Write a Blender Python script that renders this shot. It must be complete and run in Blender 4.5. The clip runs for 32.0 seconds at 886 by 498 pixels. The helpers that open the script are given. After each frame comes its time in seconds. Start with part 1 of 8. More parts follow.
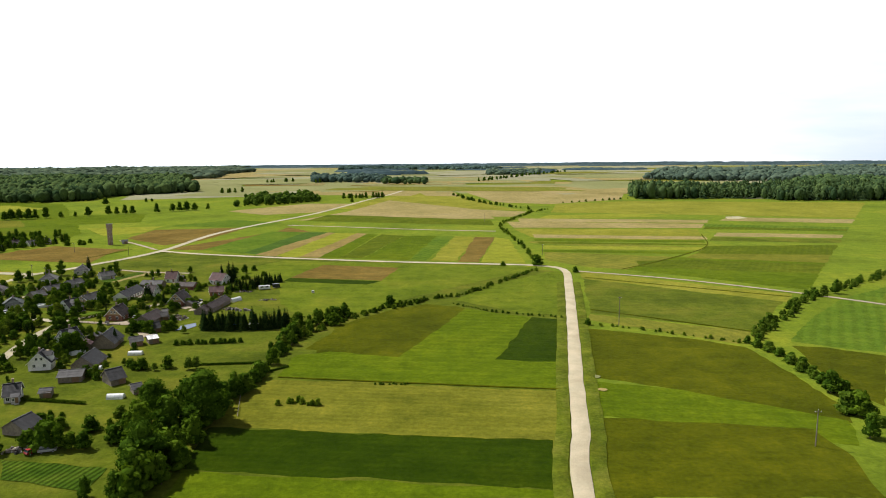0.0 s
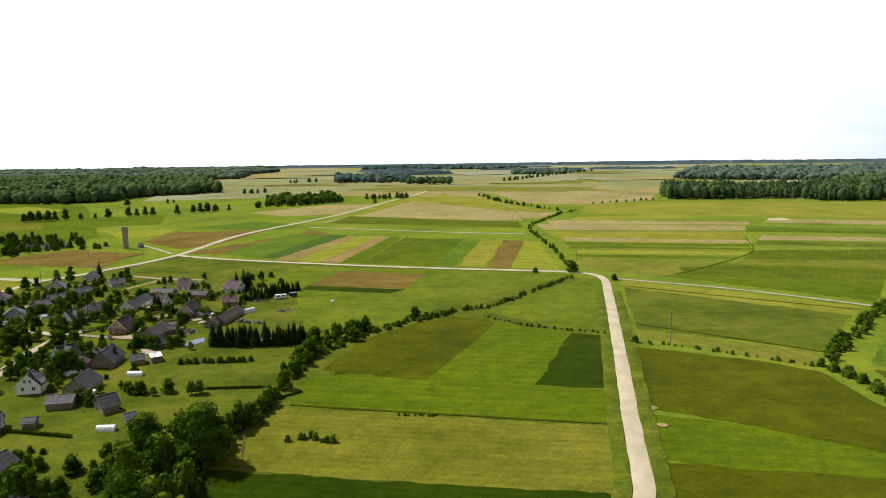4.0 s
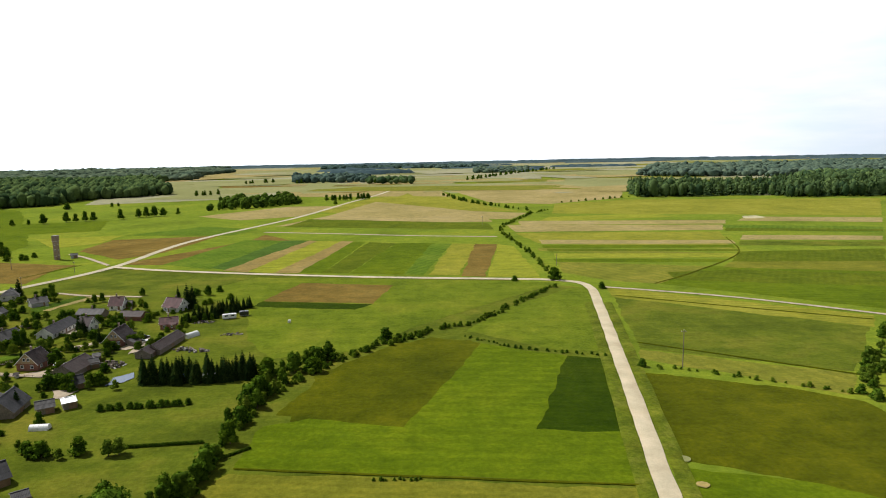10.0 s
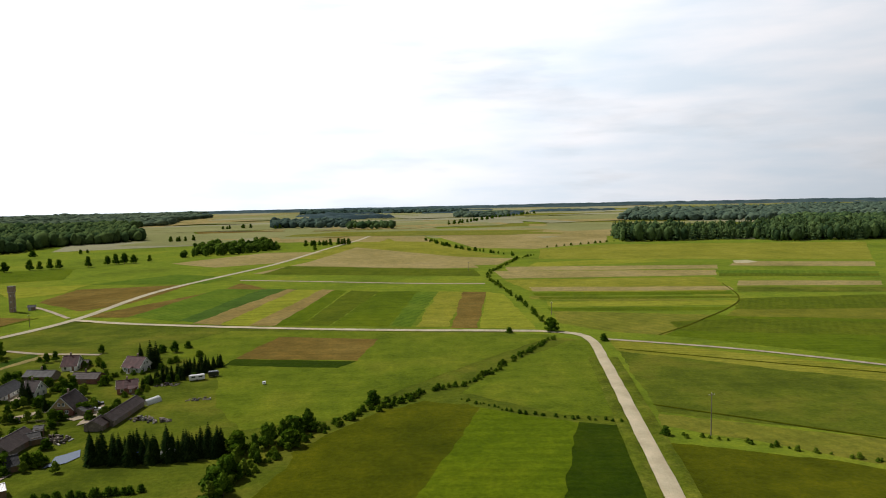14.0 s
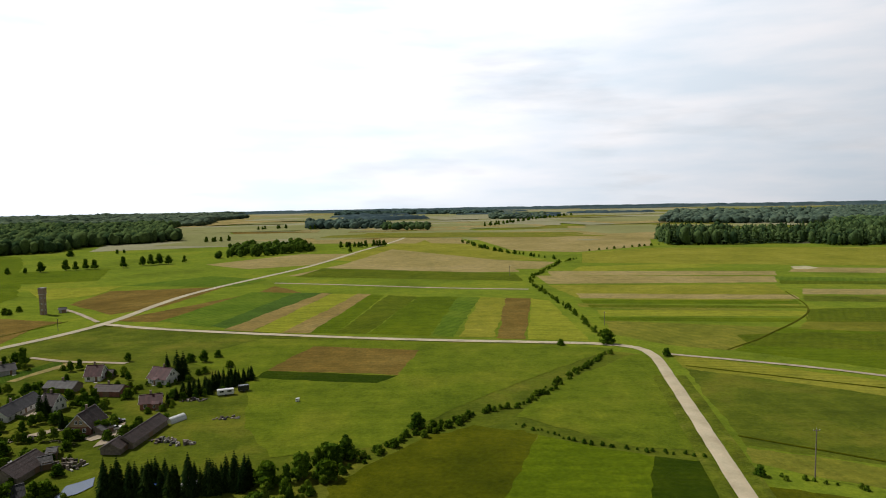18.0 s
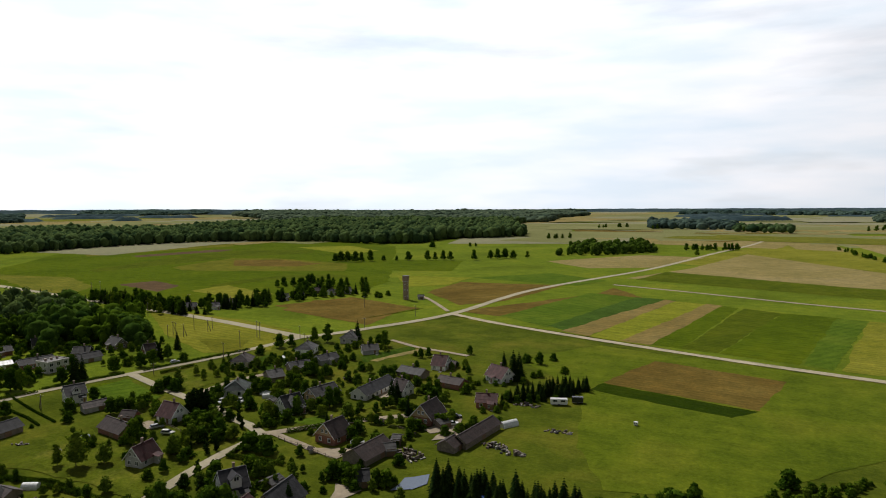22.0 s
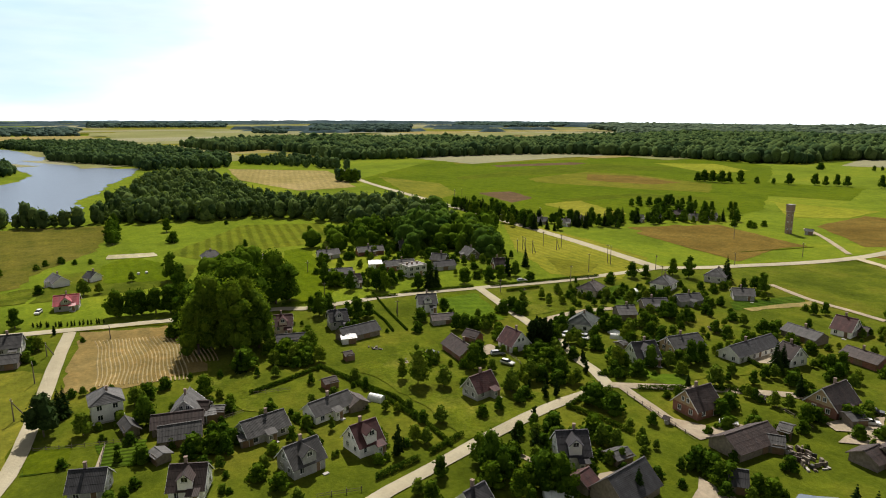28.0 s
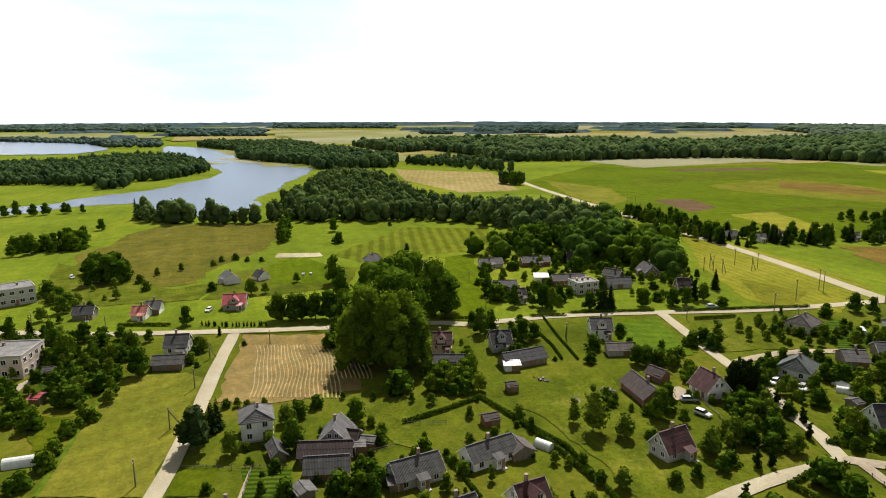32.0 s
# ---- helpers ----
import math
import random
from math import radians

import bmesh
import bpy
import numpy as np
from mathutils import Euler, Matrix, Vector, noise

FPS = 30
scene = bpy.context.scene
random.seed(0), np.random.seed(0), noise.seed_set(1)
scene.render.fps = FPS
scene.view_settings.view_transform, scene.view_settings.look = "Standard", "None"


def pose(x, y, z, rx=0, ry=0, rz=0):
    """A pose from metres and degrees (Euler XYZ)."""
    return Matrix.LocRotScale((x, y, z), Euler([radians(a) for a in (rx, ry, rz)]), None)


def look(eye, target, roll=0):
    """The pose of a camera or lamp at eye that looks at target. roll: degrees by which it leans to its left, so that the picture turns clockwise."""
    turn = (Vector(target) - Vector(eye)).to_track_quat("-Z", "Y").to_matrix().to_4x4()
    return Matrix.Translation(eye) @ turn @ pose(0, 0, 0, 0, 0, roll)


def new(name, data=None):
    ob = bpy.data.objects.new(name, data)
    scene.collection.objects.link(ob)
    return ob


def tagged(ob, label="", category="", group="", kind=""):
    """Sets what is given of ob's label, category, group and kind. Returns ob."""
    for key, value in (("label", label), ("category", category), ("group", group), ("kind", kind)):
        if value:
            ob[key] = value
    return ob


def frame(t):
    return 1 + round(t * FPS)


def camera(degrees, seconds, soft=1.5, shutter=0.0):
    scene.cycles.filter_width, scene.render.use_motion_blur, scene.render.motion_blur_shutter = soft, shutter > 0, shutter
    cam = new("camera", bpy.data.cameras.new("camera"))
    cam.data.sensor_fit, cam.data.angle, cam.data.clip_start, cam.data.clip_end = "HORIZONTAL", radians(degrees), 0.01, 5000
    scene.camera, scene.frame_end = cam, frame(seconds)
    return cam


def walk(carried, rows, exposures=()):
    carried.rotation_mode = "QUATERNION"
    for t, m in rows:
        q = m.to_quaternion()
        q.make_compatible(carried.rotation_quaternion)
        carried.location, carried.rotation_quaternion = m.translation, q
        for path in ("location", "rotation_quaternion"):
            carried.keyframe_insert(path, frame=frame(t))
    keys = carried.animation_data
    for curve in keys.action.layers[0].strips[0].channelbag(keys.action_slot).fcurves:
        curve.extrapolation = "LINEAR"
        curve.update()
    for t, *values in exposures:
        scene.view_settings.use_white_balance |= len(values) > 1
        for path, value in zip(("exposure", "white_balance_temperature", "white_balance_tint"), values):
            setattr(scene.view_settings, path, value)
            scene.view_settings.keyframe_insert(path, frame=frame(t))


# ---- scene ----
EXPO = 0.5
cam = camera(67.576, 32.0, soft=1.0)
PATH = [
    (0.0, -0.00, -0.00, 75.00, 81.626, 0.000, -0.241),
    (0.5, -0.48, 3.24, 74.99, 81.638, 1.323, -0.327),
    (1.0, -0.53, 6.43, 74.99, 81.647, 2.561, -0.338),
    (1.5, -0.75, 9.75, 75.02, 81.649, 3.284, -0.321),
    (2.0, -1.08, 13.11, 75.01, 81.628, 3.302, -0.323),
    (2.5, -1.40, 16.58, 74.93, 81.624, 3.001, -0.349),
    (3.0, -1.79, 20.17, 74.80, 81.587, 2.667, -0.421),
    (3.5, -2.32, 23.84, 74.69, 81.596, 2.355, -0.466),
    (5.5, -4.24, 37.35, 74.26, 81.618, 1.173, -0.642),
    (6.0, -4.79, 40.64, 74.18, 81.595, 0.873, -0.706),
    (6.5, -5.25, 43.85, 74.06, 81.582, 0.619, -0.715),
    (7.0, -5.82, 47.11, 73.97, 81.580, 0.316, -0.762),
    (7.5, -6.40, 50.39, 73.97, 81.526, 0.037, -0.838),
    (8.0, -7.00, 53.56, 73.99, 81.507, -0.254, -0.811),
    (8.5, -7.60, 56.64, 73.94, 81.506, -0.550, -0.809),
    (9.0, -8.08, 59.96, 73.84, 81.495, -0.807, -0.807),
    (9.5, -8.65, 63.19, 73.74, 81.492, -1.095, -0.856),
    (10.0, -9.14, 66.35, 73.79, 81.469, -1.357, -0.854),
    (10.5, -9.66, 69.60, 73.98, 82.145, -1.624, -0.835),
    (11.0, -10.47, 72.35, 73.97, 87.050, -1.970, -0.841),
    (11.5, -11.00, 75.11, 73.60, 89.881, -2.194, -0.886),
    (12.0, -11.43, 78.47, 73.21, 89.781, -2.400, -0.975),
    (12.5, -12.06, 82.17, 73.03, 85.901, -2.615, -0.966),
    (13.0, -12.60, 85.55, 73.07, 85.350, -2.811, -0.934),
    (13.5, -13.09, 88.68, 73.09, 85.251, -3.033, -0.985),
    (14.0, -13.57, 91.69, 73.04, 85.280, -3.227, -0.948),
    (14.5, -14.11, 94.83, 72.99, 85.309, -3.437, -0.986),
    (16.5, -16.35, 107.43, 72.87, 85.353, -4.347, -1.051),
    (17.0, -17.19, 110.63, 72.85, 85.358, -4.585, -0.991),
    (17.5, -17.96, 113.63, 72.78, 85.382, -3.962, -0.945),
    (18.0, -18.64, 116.72, 72.70, 85.424, -0.368, -0.781),
    (18.5, -19.10, 119.60, 72.75, 85.439, 3.613, -0.756),
    (19.0, -19.64, 122.35, 73.00, 85.410, 7.708, -0.661),
    (19.5, -20.49, 124.98, 73.20, 85.410, 11.537, -0.536),
    (20.0, -21.28, 127.47, 73.28, 85.414, 14.942, -0.583),
    (20.5, -21.99, 130.26, 73.18, 85.440, 18.229, -0.504),
    (21.0, -23.01, 133.22, 73.05, 85.480, 21.353, -0.580),
    (21.5, -24.16, 136.00, 73.05, 85.512, 24.776, -0.455),
    (22.0, -25.45, 138.69, 73.16, 85.538, 28.458, -0.457),
    (22.5, -27.25, 141.19, 73.19, 85.585, 32.298, -0.405),
    (23.0, -29.17, 143.40, 72.98, 85.707, 36.166, -0.355),
    (23.5, -30.98, 145.80, 72.72, 85.834, 39.990, -0.324),
    (24.0, -32.78, 148.13, 72.33, 85.949, 43.757, -0.240),
    (24.5, -34.87, 150.79, 71.87, 84.134, 46.847, -0.128),
    (25.0, -37.32, 153.44, 71.62, 79.160, 49.859, -0.181),
    (25.5, -40.07, 155.73, 71.65, 78.302, 53.243, -0.121),
    (27.5, -50.48, 163.02, 71.56, 78.337, 56.227, -0.356),
    (28.0, -53.40, 164.16, 71.51, 78.353, 58.292, -0.372),
    (28.5, -56.43, 165.42, 71.47, 78.375, 61.152, -0.358),
    (29.0, -59.30, 166.51, 71.36, 78.442, 63.442, -0.321),
    (29.5, -62.19, 167.50, 71.30, 78.488, 65.142, -0.314),
    (30.0, -65.08, 168.42, 71.23, 78.536, 66.501, -0.387),
    (30.5, -67.88, 169.17, 71.21, 78.562, 67.878, -0.435),
    (31.0, -70.69, 169.84, 71.27, 78.547, 69.216, -0.487),
    (31.5, -73.42, 170.42, 71.25, 78.550, 70.648, -0.503),
    (32.0, -76.32, 171.05, 71.18, 78.556, 72.176, -0.592),
]
walk(cam, [(t, pose(x, y, z, rx, 0, rz) @ pose(0, 0, 0, 0, 0, ro)) for t, x, y, z, rx, rz, ro in PATH],
     exposures=[(t, EXPO + e, k, 13) for t, e, k in ((0.0, -0.10, 6250), (10.0, -0.14, 6250), (12.5, -0.60, 6300), (18.0, -0.74, 6350), (22.0, -0.96, 6350), (25.5, -1.12, 6500), (27.5, -0.28, 6650), (32.0, 0.02, 6600))])

# ---- daylight ----
SUN_AZ = math.atan2(-0.88, 0.47)          # the sun stands ahead and to the left of the first view
SUN_EL = radians(50)
world = bpy.data.worlds.new("sky")
scene.world = world
world.use_nodes = True
wn, wl = world.node_tree.nodes, world.node_tree.links
wn.clear()
w_out, w_bg = wn.new("ShaderNodeOutputWorld"), wn.new("ShaderNodeBackground")
w_sky = wn.new("ShaderNodeTexSky")
w_sky.sky_type, w_sky.sun_disc = "NISHITA", False
w_sky.sun_elevation, w_sky.sun_rotation = SUN_EL, SUN_AZ
w_sky.air_density, w_sky.dust_density = 1.0, 1.5
w_co, w_map, w_map2 = wn.new("ShaderNodeTexCoord"), wn.new("ShaderNodeMapping"), wn.new("ShaderNodeMapping")
w_map.inputs["Scale"].default_value = (1.3, 1.3, 7.0)
w_map2.inputs["Scale"].default_value = (3.0, 3.0, 16.0)
w_n1, w_n2 = wn.new("ShaderNodeTexNoise"), wn.new("ShaderNodeTexNoise")
w_n1.inputs["Scale"].default_value, w_n1.inputs["Detail"].default_value = 2.2, 6.0
w_n2.inputs["Scale"].default_value, w_n2.inputs["Detail"].default_value = 1.6, 5.0
w_r1, w_r2 = wn.new("ShaderNodeValToRGB"), wn.new("ShaderNodeValToRGB")
w_r1.color_ramp.elements[0].color = (0.7, 0.7, 0.7, 1)
w_r1.color_ramp.elements[0].position, w_r1.color_ramp.elements[1].position = 0.26, 0.44
w_r2.color_ramp.elements[0].position, w_r2.color_ramp.elements[1].position = 0.35, 0.7
w_r2.color_ramp.elements[0].color = (0.78, 0.87, 0.93, 1)
w_r2.color_ramp.elements[1].color = (1.0, 1.0, 1.0, 1)
# thin cloud scatters the sunlight forwards: brightest round the sun, fainter away from it
w_dot, w_fall, w_glow = wn.new("ShaderNodeVectorMath"), wn.new("ShaderNodeMapRange"), wn.new("ShaderNodeVectorMath")
w_dot.operation, w_glow.operation = "DOT_PRODUCT", "SCALE"
w_dot.inputs[1].default_value = (-0.566, 0.302, 0.766)
w_fall.inputs["From Min"].default_value, w_fall.inputs["From Max"].default_value = -0.4, 0.66
w_fall.inputs["To Min"].default_value, w_fall.inputs["To Max"].default_value = 5.0, 22.0
wl.new(w_co.outputs["Generated"], w_dot.inputs[0])
wl.new(w_dot.outputs["Value"], w_fall.inputs["Value"])
wl.new(w_r2.outputs["Color"], w_glow.inputs[0])
w_sep, w_high, w_mul = wn.new("ShaderNodeSeparateXYZ"), wn.new("ShaderNodeMapRange"), wn.new("ShaderNodeMath")
w_mul.operation = "MULTIPLY"
w_high.inputs["From Min"].default_value, w_high.inputs["From Max"].default_value = 0.30, 0.46
w_high.inputs["To Min"].default_value, w_high.inputs["To Max"].default_value = 1.0, 0.1      # the layer is thinner overhead
wl.new(w_co.outputs["Generated"], w_sep.inputs["Vector"])
wl.new(w_sep.outputs["Z"], w_high.inputs["Value"])
wl.new(w_fall.outputs["Result"], w_mul.inputs[0])
wl.new(w_high.outputs["Result"], w_mul.inputs[1])
wl.new(w_mul.outputs["Value"], w_glow.inputs["Scale"])
w_mix = wn.new("ShaderNodeMix")
w_mix.data_type = "RGBA"
wl.new(w_co.outputs["Generated"], w_map.inputs["Vector"])
wl.new(w_co.outputs["Generated"], w_map2.inputs["Vector"])
wl.new(w_map.outputs["Vector"], w_n1.inputs["Vector"])
wl.new(w_map2.outputs["Vector"], w_n2.inputs["Vector"])
wl.new(w_n1.outputs["Fac"], w_r1.inputs["Fac"])
wl.new(w_n2.outputs["Fac"], w_r2.inputs["Fac"])
# a gap in the layer to the left of the sun, where blue sky shows
w_to, w_gap = wn.new("ShaderNodeVectorMath"), wn.new("ShaderNodeMapRange")
w_to.operation = "DOT_PRODUCT"
w_to.inputs[1].default_value = (-0.96, 0.0, 0.28)
w_gap.interpolation_type = "SMOOTHSTEP"
w_gap.inputs["From Min"].default_value, w_gap.inputs["From Max"].default_value = 0.91, 0.985
w_gap.inputs["To Min"].default_value, w_gap.inputs["To Max"].default_value = 0.0, 1.0
wl.new(w_co.outputs["Generated"], w_to.inputs[0])
wl.new(w_to.outputs["Value"], w_gap.inputs["Value"])
w_tint = wn.new("ShaderNodeMix")
w_tint.data_type, w_tint.blend_type = "RGBA", "MULTIPLY"
w_tint.inputs["B"].default_value = (0.42, 0.52, 0.60, 1)
wl.new(w_gap.outputs["Result"], w_tint.inputs["Factor"])
wl.new(w_r2.outputs["Color"], w_tint.inputs["A"])
wl.new(w_tint.outputs["Result"], w_glow.inputs[0])
wl.new(w_r1.outputs["Color"], w_mix.inputs["Factor"])
wl.new(w_sky.outputs["Color"], w_mix.inputs["A"])
wl.new(w_glow.outputs["Vector"], w_mix.inputs["B"])
wl.new(w_mix.outputs["Result"], w_bg.inputs["Color"])
wl.new(w_bg.outputs["Background"], w_out.inputs["Surface"])
w_bg.inputs["Strength"].default_value = 0.075
sun = new("sun", bpy.data.lights.new("sun", "SUN"))
sun.data.energy, sun.data.angle, sun.data.color = 4.5, radians(0.6), (1.0, 0.95, 0.86)
sun.matrix_world = look((0, 0, 500), (500 * 0.88, -500 * 0.47, 500 - 500 * 0.9976 * math.tan(SUN_EL)))


# ---- materials ----
def material(name, rough=0.9, metal=0.0):
    m = bpy.data.materials.new(name)
    m.use_nodes = True
    b = m.node_tree.nodes["Principled BSDF"]
    b.inputs["Roughness"].default_value, b.inputs["Metallic"].default_value = rough, metal
    return m, m.node_tree.nodes, m.node_tree.links, b


def noise_node(n, l, vec, scale, detail=4.0, rough=0.6):
    t = n.new("ShaderNodeTexNoise")
    t.inputs["Scale"].default_value, t.inputs["Detail"].default_value, t.inputs["Roughness"].default_value = scale, detail, rough
    l.new(vec, t.inputs["Vector"])
    return t.outputs["Fac"]


def ramp(n, l, fac, stops):
    r = n.new("ShaderNodeValToRGB")
    e = r.color_ramp.elements
    while len(e) < len(stops):
        e.new(0.5)
    for el, (p, c) in zip(e, stops):
        el.position, el.color = p, (*c, 1)
    l.new(fac, r.inputs["Fac"])
    return r.outputs["Color"]


def blend(n, l, a, b, fac, mode="MIX"):
    m = n.new("ShaderNodeMix")
    m.data_type, m.blend_type = "RGBA", mode
    for key, v in (("Factor", fac), ("A", a), ("B", b)):
        if isinstance(v, (int, float)):
            m.inputs[key].default_value = v
        elif isinstance(v, tuple):
            m.inputs[key].default_value = (*v, 1)
        else:
            l.new(v, m.inputs[key])
    return m.outputs["Result"]


def bump(n, l, b, height, strength, dist):
    u = n.new("ShaderNodeBump")
    u.inputs["Strength"].default_value, u.inputs["Distance"].default_value = strength, dist
    l.new(height, u.inputs["Height"])
    l.new(u.outputs["Normal"], b.inputs["Normal"])


def field_mat(name, low, mid, high, angle=0.0, period=0.0, stripe=0.25, patch=0.02, grain=0.7, wobble=1.5, rough=1.0):
    """Crop or grass: broad patches, fine grain, and drilling or mowing lines at an angle (degrees from x) with a period in metres."""
    m, n, l, b = material(name, 0.9)
    b.inputs["Specular IOR Level"].default_value = 0.0
    b.inputs["Sheen Weight"].default_value, b.inputs["Sheen Roughness"].default_value = 0.035, 0.35      # pale grass tips at low angles
    b.inputs["Sheen Tint"].default_value = (1.0, 0.97, 0.75, 1)
    co = n.new("ShaderNodeTexCoord").outputs["Object"]
    broad = noise_node(n, l, co, patch, 5.0, 0.6)
    col = ramp(n, l, broad, ((0.3, low), (0.5, mid), (0.72, high)))
    fine = noise_node(n, l, co, grain, 6.0, 0.75)
    col = blend(n, l, col, ramp(n, l, fine, ((0.28, (0.3, 0.33, 0.34)), (0.5, (0.95, 0.95, 0.95)), (0.72, (1.75, 1.62, 1.5)))), 0.45 * rough, "MULTIPLY")
    tuft = noise_node(n, l, co, 0.13, 5.0, 0.7)
    col = blend(n, l, col, ramp(n, l, tuft, ((0.32, (0.52, 0.6, 0.62)), (0.5, (1.0, 1.0, 1.0)), (0.68, (1.5, 1.34, 1.25)))), 0.5 * rough, "MULTIPLY")
    mp = n.new("ShaderNodeMapping")
    mp.inputs["Rotation"].default_value = (0, 0, radians(-angle))
    mp.inputs["Scale"].default_value = (0.02, 0.25, 1)
    l.new(co, mp.inputs["Vector"])
    streak = noise_node(n, l, mp.outputs["Vector"], 1.0, 3.0, 0.6)
    col = blend(n, l, col, ramp(n, l, streak, ((0.3, (0.7, 0.72, 0.7)), (0.7, (1.25, 1.22, 1.15)))), 0.3 if rough > 0.55 else 0.0, "MULTIPLY")
    if period:
        mq = n.new("ShaderNodeMapping")
        mq.inputs["Rotation"].default_value = (0, 0, radians(90 - angle))
        l.new(co, mq.inputs["Vector"])
        w = n.new("ShaderNodeTexWave")
        w.inputs["Scale"].default_value = 0.314 / period
        w.inputs["Distortion"].default_value, w.inputs["Detail"].default_value = wobble, 2.0
        w.inputs["Detail Scale"].default_value = 0.4
        l.new(mq.outputs["Vector"], w.inputs["Vector"])
        col = blend(n, l, col, ramp(n, l, w.outputs["Fac"], ((0.2, (1 - stripe,) * 3), (0.8, (1 + stripe,) * 3))), 0.9, "MULTIPLY")
    l.new(col, b.inputs["Base Color"])
    bump(n, l, b, fine, 0.6, 0.5)
    return m


def plain_mat(name, color, rough=0.8, metal=0.0, var=0.25, scale=1.5, grain=14.0, bumps=0.3):
    m, n, l, b = material(name, rough, metal)
    co = n.new("ShaderNodeTexCoord").outputs["Object"]
    a = noise_node(n, l, co, scale, 5.0, 0.65)
    g = noise_node(n, l, co, grain, 4.0, 0.6)
    d = tuple(c * (1 - var) for c in color)
    h = tuple(min(1, c * (1 + var)) for c in color)
    col = ramp(n, l, a, ((0.3, d), (0.7, h)))
    col = blend(n, l, col, ramp(n, l, g, ((0.3, (0.82,) * 3), (0.7, (1.15,) * 3))), 0.7, "MULTIPLY")
    info = n.new("ShaderNodeObjectInfo").outputs["Random"]
    col = blend(n, l, col, ramp(n, l, info, ((0.0, (0.85, 0.85, 0.85)), (1.0, (1.15, 1.13, 1.1)))), 0.6, "MULTIPLY")
    l.new(col, b.inputs["Base Color"])
    if bumps:
        bump(n, l, b, g, bumps, 0.02)
    return m


def roof_mat(name, color, rough=0.75, metal=0.0, period=0.3):
    """Corrugated or tiled roof: ribs run down the slope, weathering streaks and lichen."""
    m, n, l, b = material(name, rough, metal)
    co = n.new("ShaderNodeTexCoord").outputs["Object"]
    a = noise_node(n, l, co, 0.5, 5.0, 0.65)
    g = noise_node(n, l, co, 5.0, 4.0, 0.7)
    col = ramp(n, l, a, ((0.3, tuple(c * 0.6 for c in color)), (0.52, color), (0.75, tuple(min(1, c * 1.5 + 0.01) for c in color))))
    mp = n.new("ShaderNodeMapping")
    mp.inputs["Scale"].default_value = (2.2, 0.12, 0.12)
    l.new(co, mp.inputs["Vector"])
    s = noise_node(n, l, mp.outputs["Vector"], 1.0, 3.0, 0.6)
    col = blend(n, l, col, ramp(n, l, s, ((0.3, (0.65,) * 3), (0.7, (1.3,) * 3))), 0.8, "MULTIPLY")
    col = blend(n, l, col, ramp(n, l, g, ((0.3, (0.8,) * 3), (0.7, (1.2,) * 3))), 0.8, "MULTIPLY")
    l.new(col, b.inputs["Base Color"])
    w = n.new("ShaderNodeTexWave")
    w.inputs["Scale"].default_value = 0.314 / period
    l.new(co, w.inputs["Vector"])
    bump(n, l, b, w.outputs["Fac"], 0.6, 0.05)
    return m


def leaf_mat(name, dark, light, glow=0.18, mottle=13.0, relief=0.0):
    m, n, l, b = material(name, 0.7)
    b.inputs["Specular IOR Level"].default_value = 0.0
    isl = n.new("ShaderNodeNewGeometry").outputs["Random Per Island"]
    rnd = n.new("ShaderNodeObjectInfo").outputs["Random"]
    col = ramp(n, l, isl, ((0.0, dark), (1.0, light)))
    col = blend(n, l, col, ramp(n, l, rnd, ((0.0, (0.7, 0.78, 0.8)), (0.5, (1.0, 1.0, 1.0)), (1.0, (1.35, 1.2, 0.9)))), 0.8, "MULTIPLY")
    co = n.new("ShaderNodeTexCoord").outputs["Object"]
    col = blend(n, l, col, ramp(n, l, noise_node(n, l, co, 0.03, 3.0), ((0.35, (0.75, 0.8, 0.8)), (0.65, (1.25, 1.2, 1.1)))), 0.6, "MULTIPLY")
    clump = noise_node(n, l, co, mottle, 4.0, 0.7)
    col = blend(n, l, col, ramp(n, l, clump, ((0.34, (0.5, 0.55, 0.6)), (0.5, (1.0, 1.0, 1.0)), (0.66, (1.5, 1.42, 1.2)))), 0.75, "MULTIPLY")
    if relief:
        bump(n, l, b, clump, 0.8, relief)
    l.new(col, b.inputs["Base Color"])
    tr = n.new("ShaderNodeBsdfTranslucent")
    l.new(blend(n, l, col, (1.5, 1.6, 0.7), 1.0, "MULTIPLY"), tr.inputs["Color"])
    mx = n.new("ShaderNodeMixShader")
    mx.inputs["Fac"].default_value = glow
    l.new(b.outputs["BSDF"], mx.inputs[1])
    l.new(tr.outputs["BSDF"], mx.inputs[2])
    l.new(mx.outputs["Shader"], n["Material Output"].inputs["Surface"])
    return m


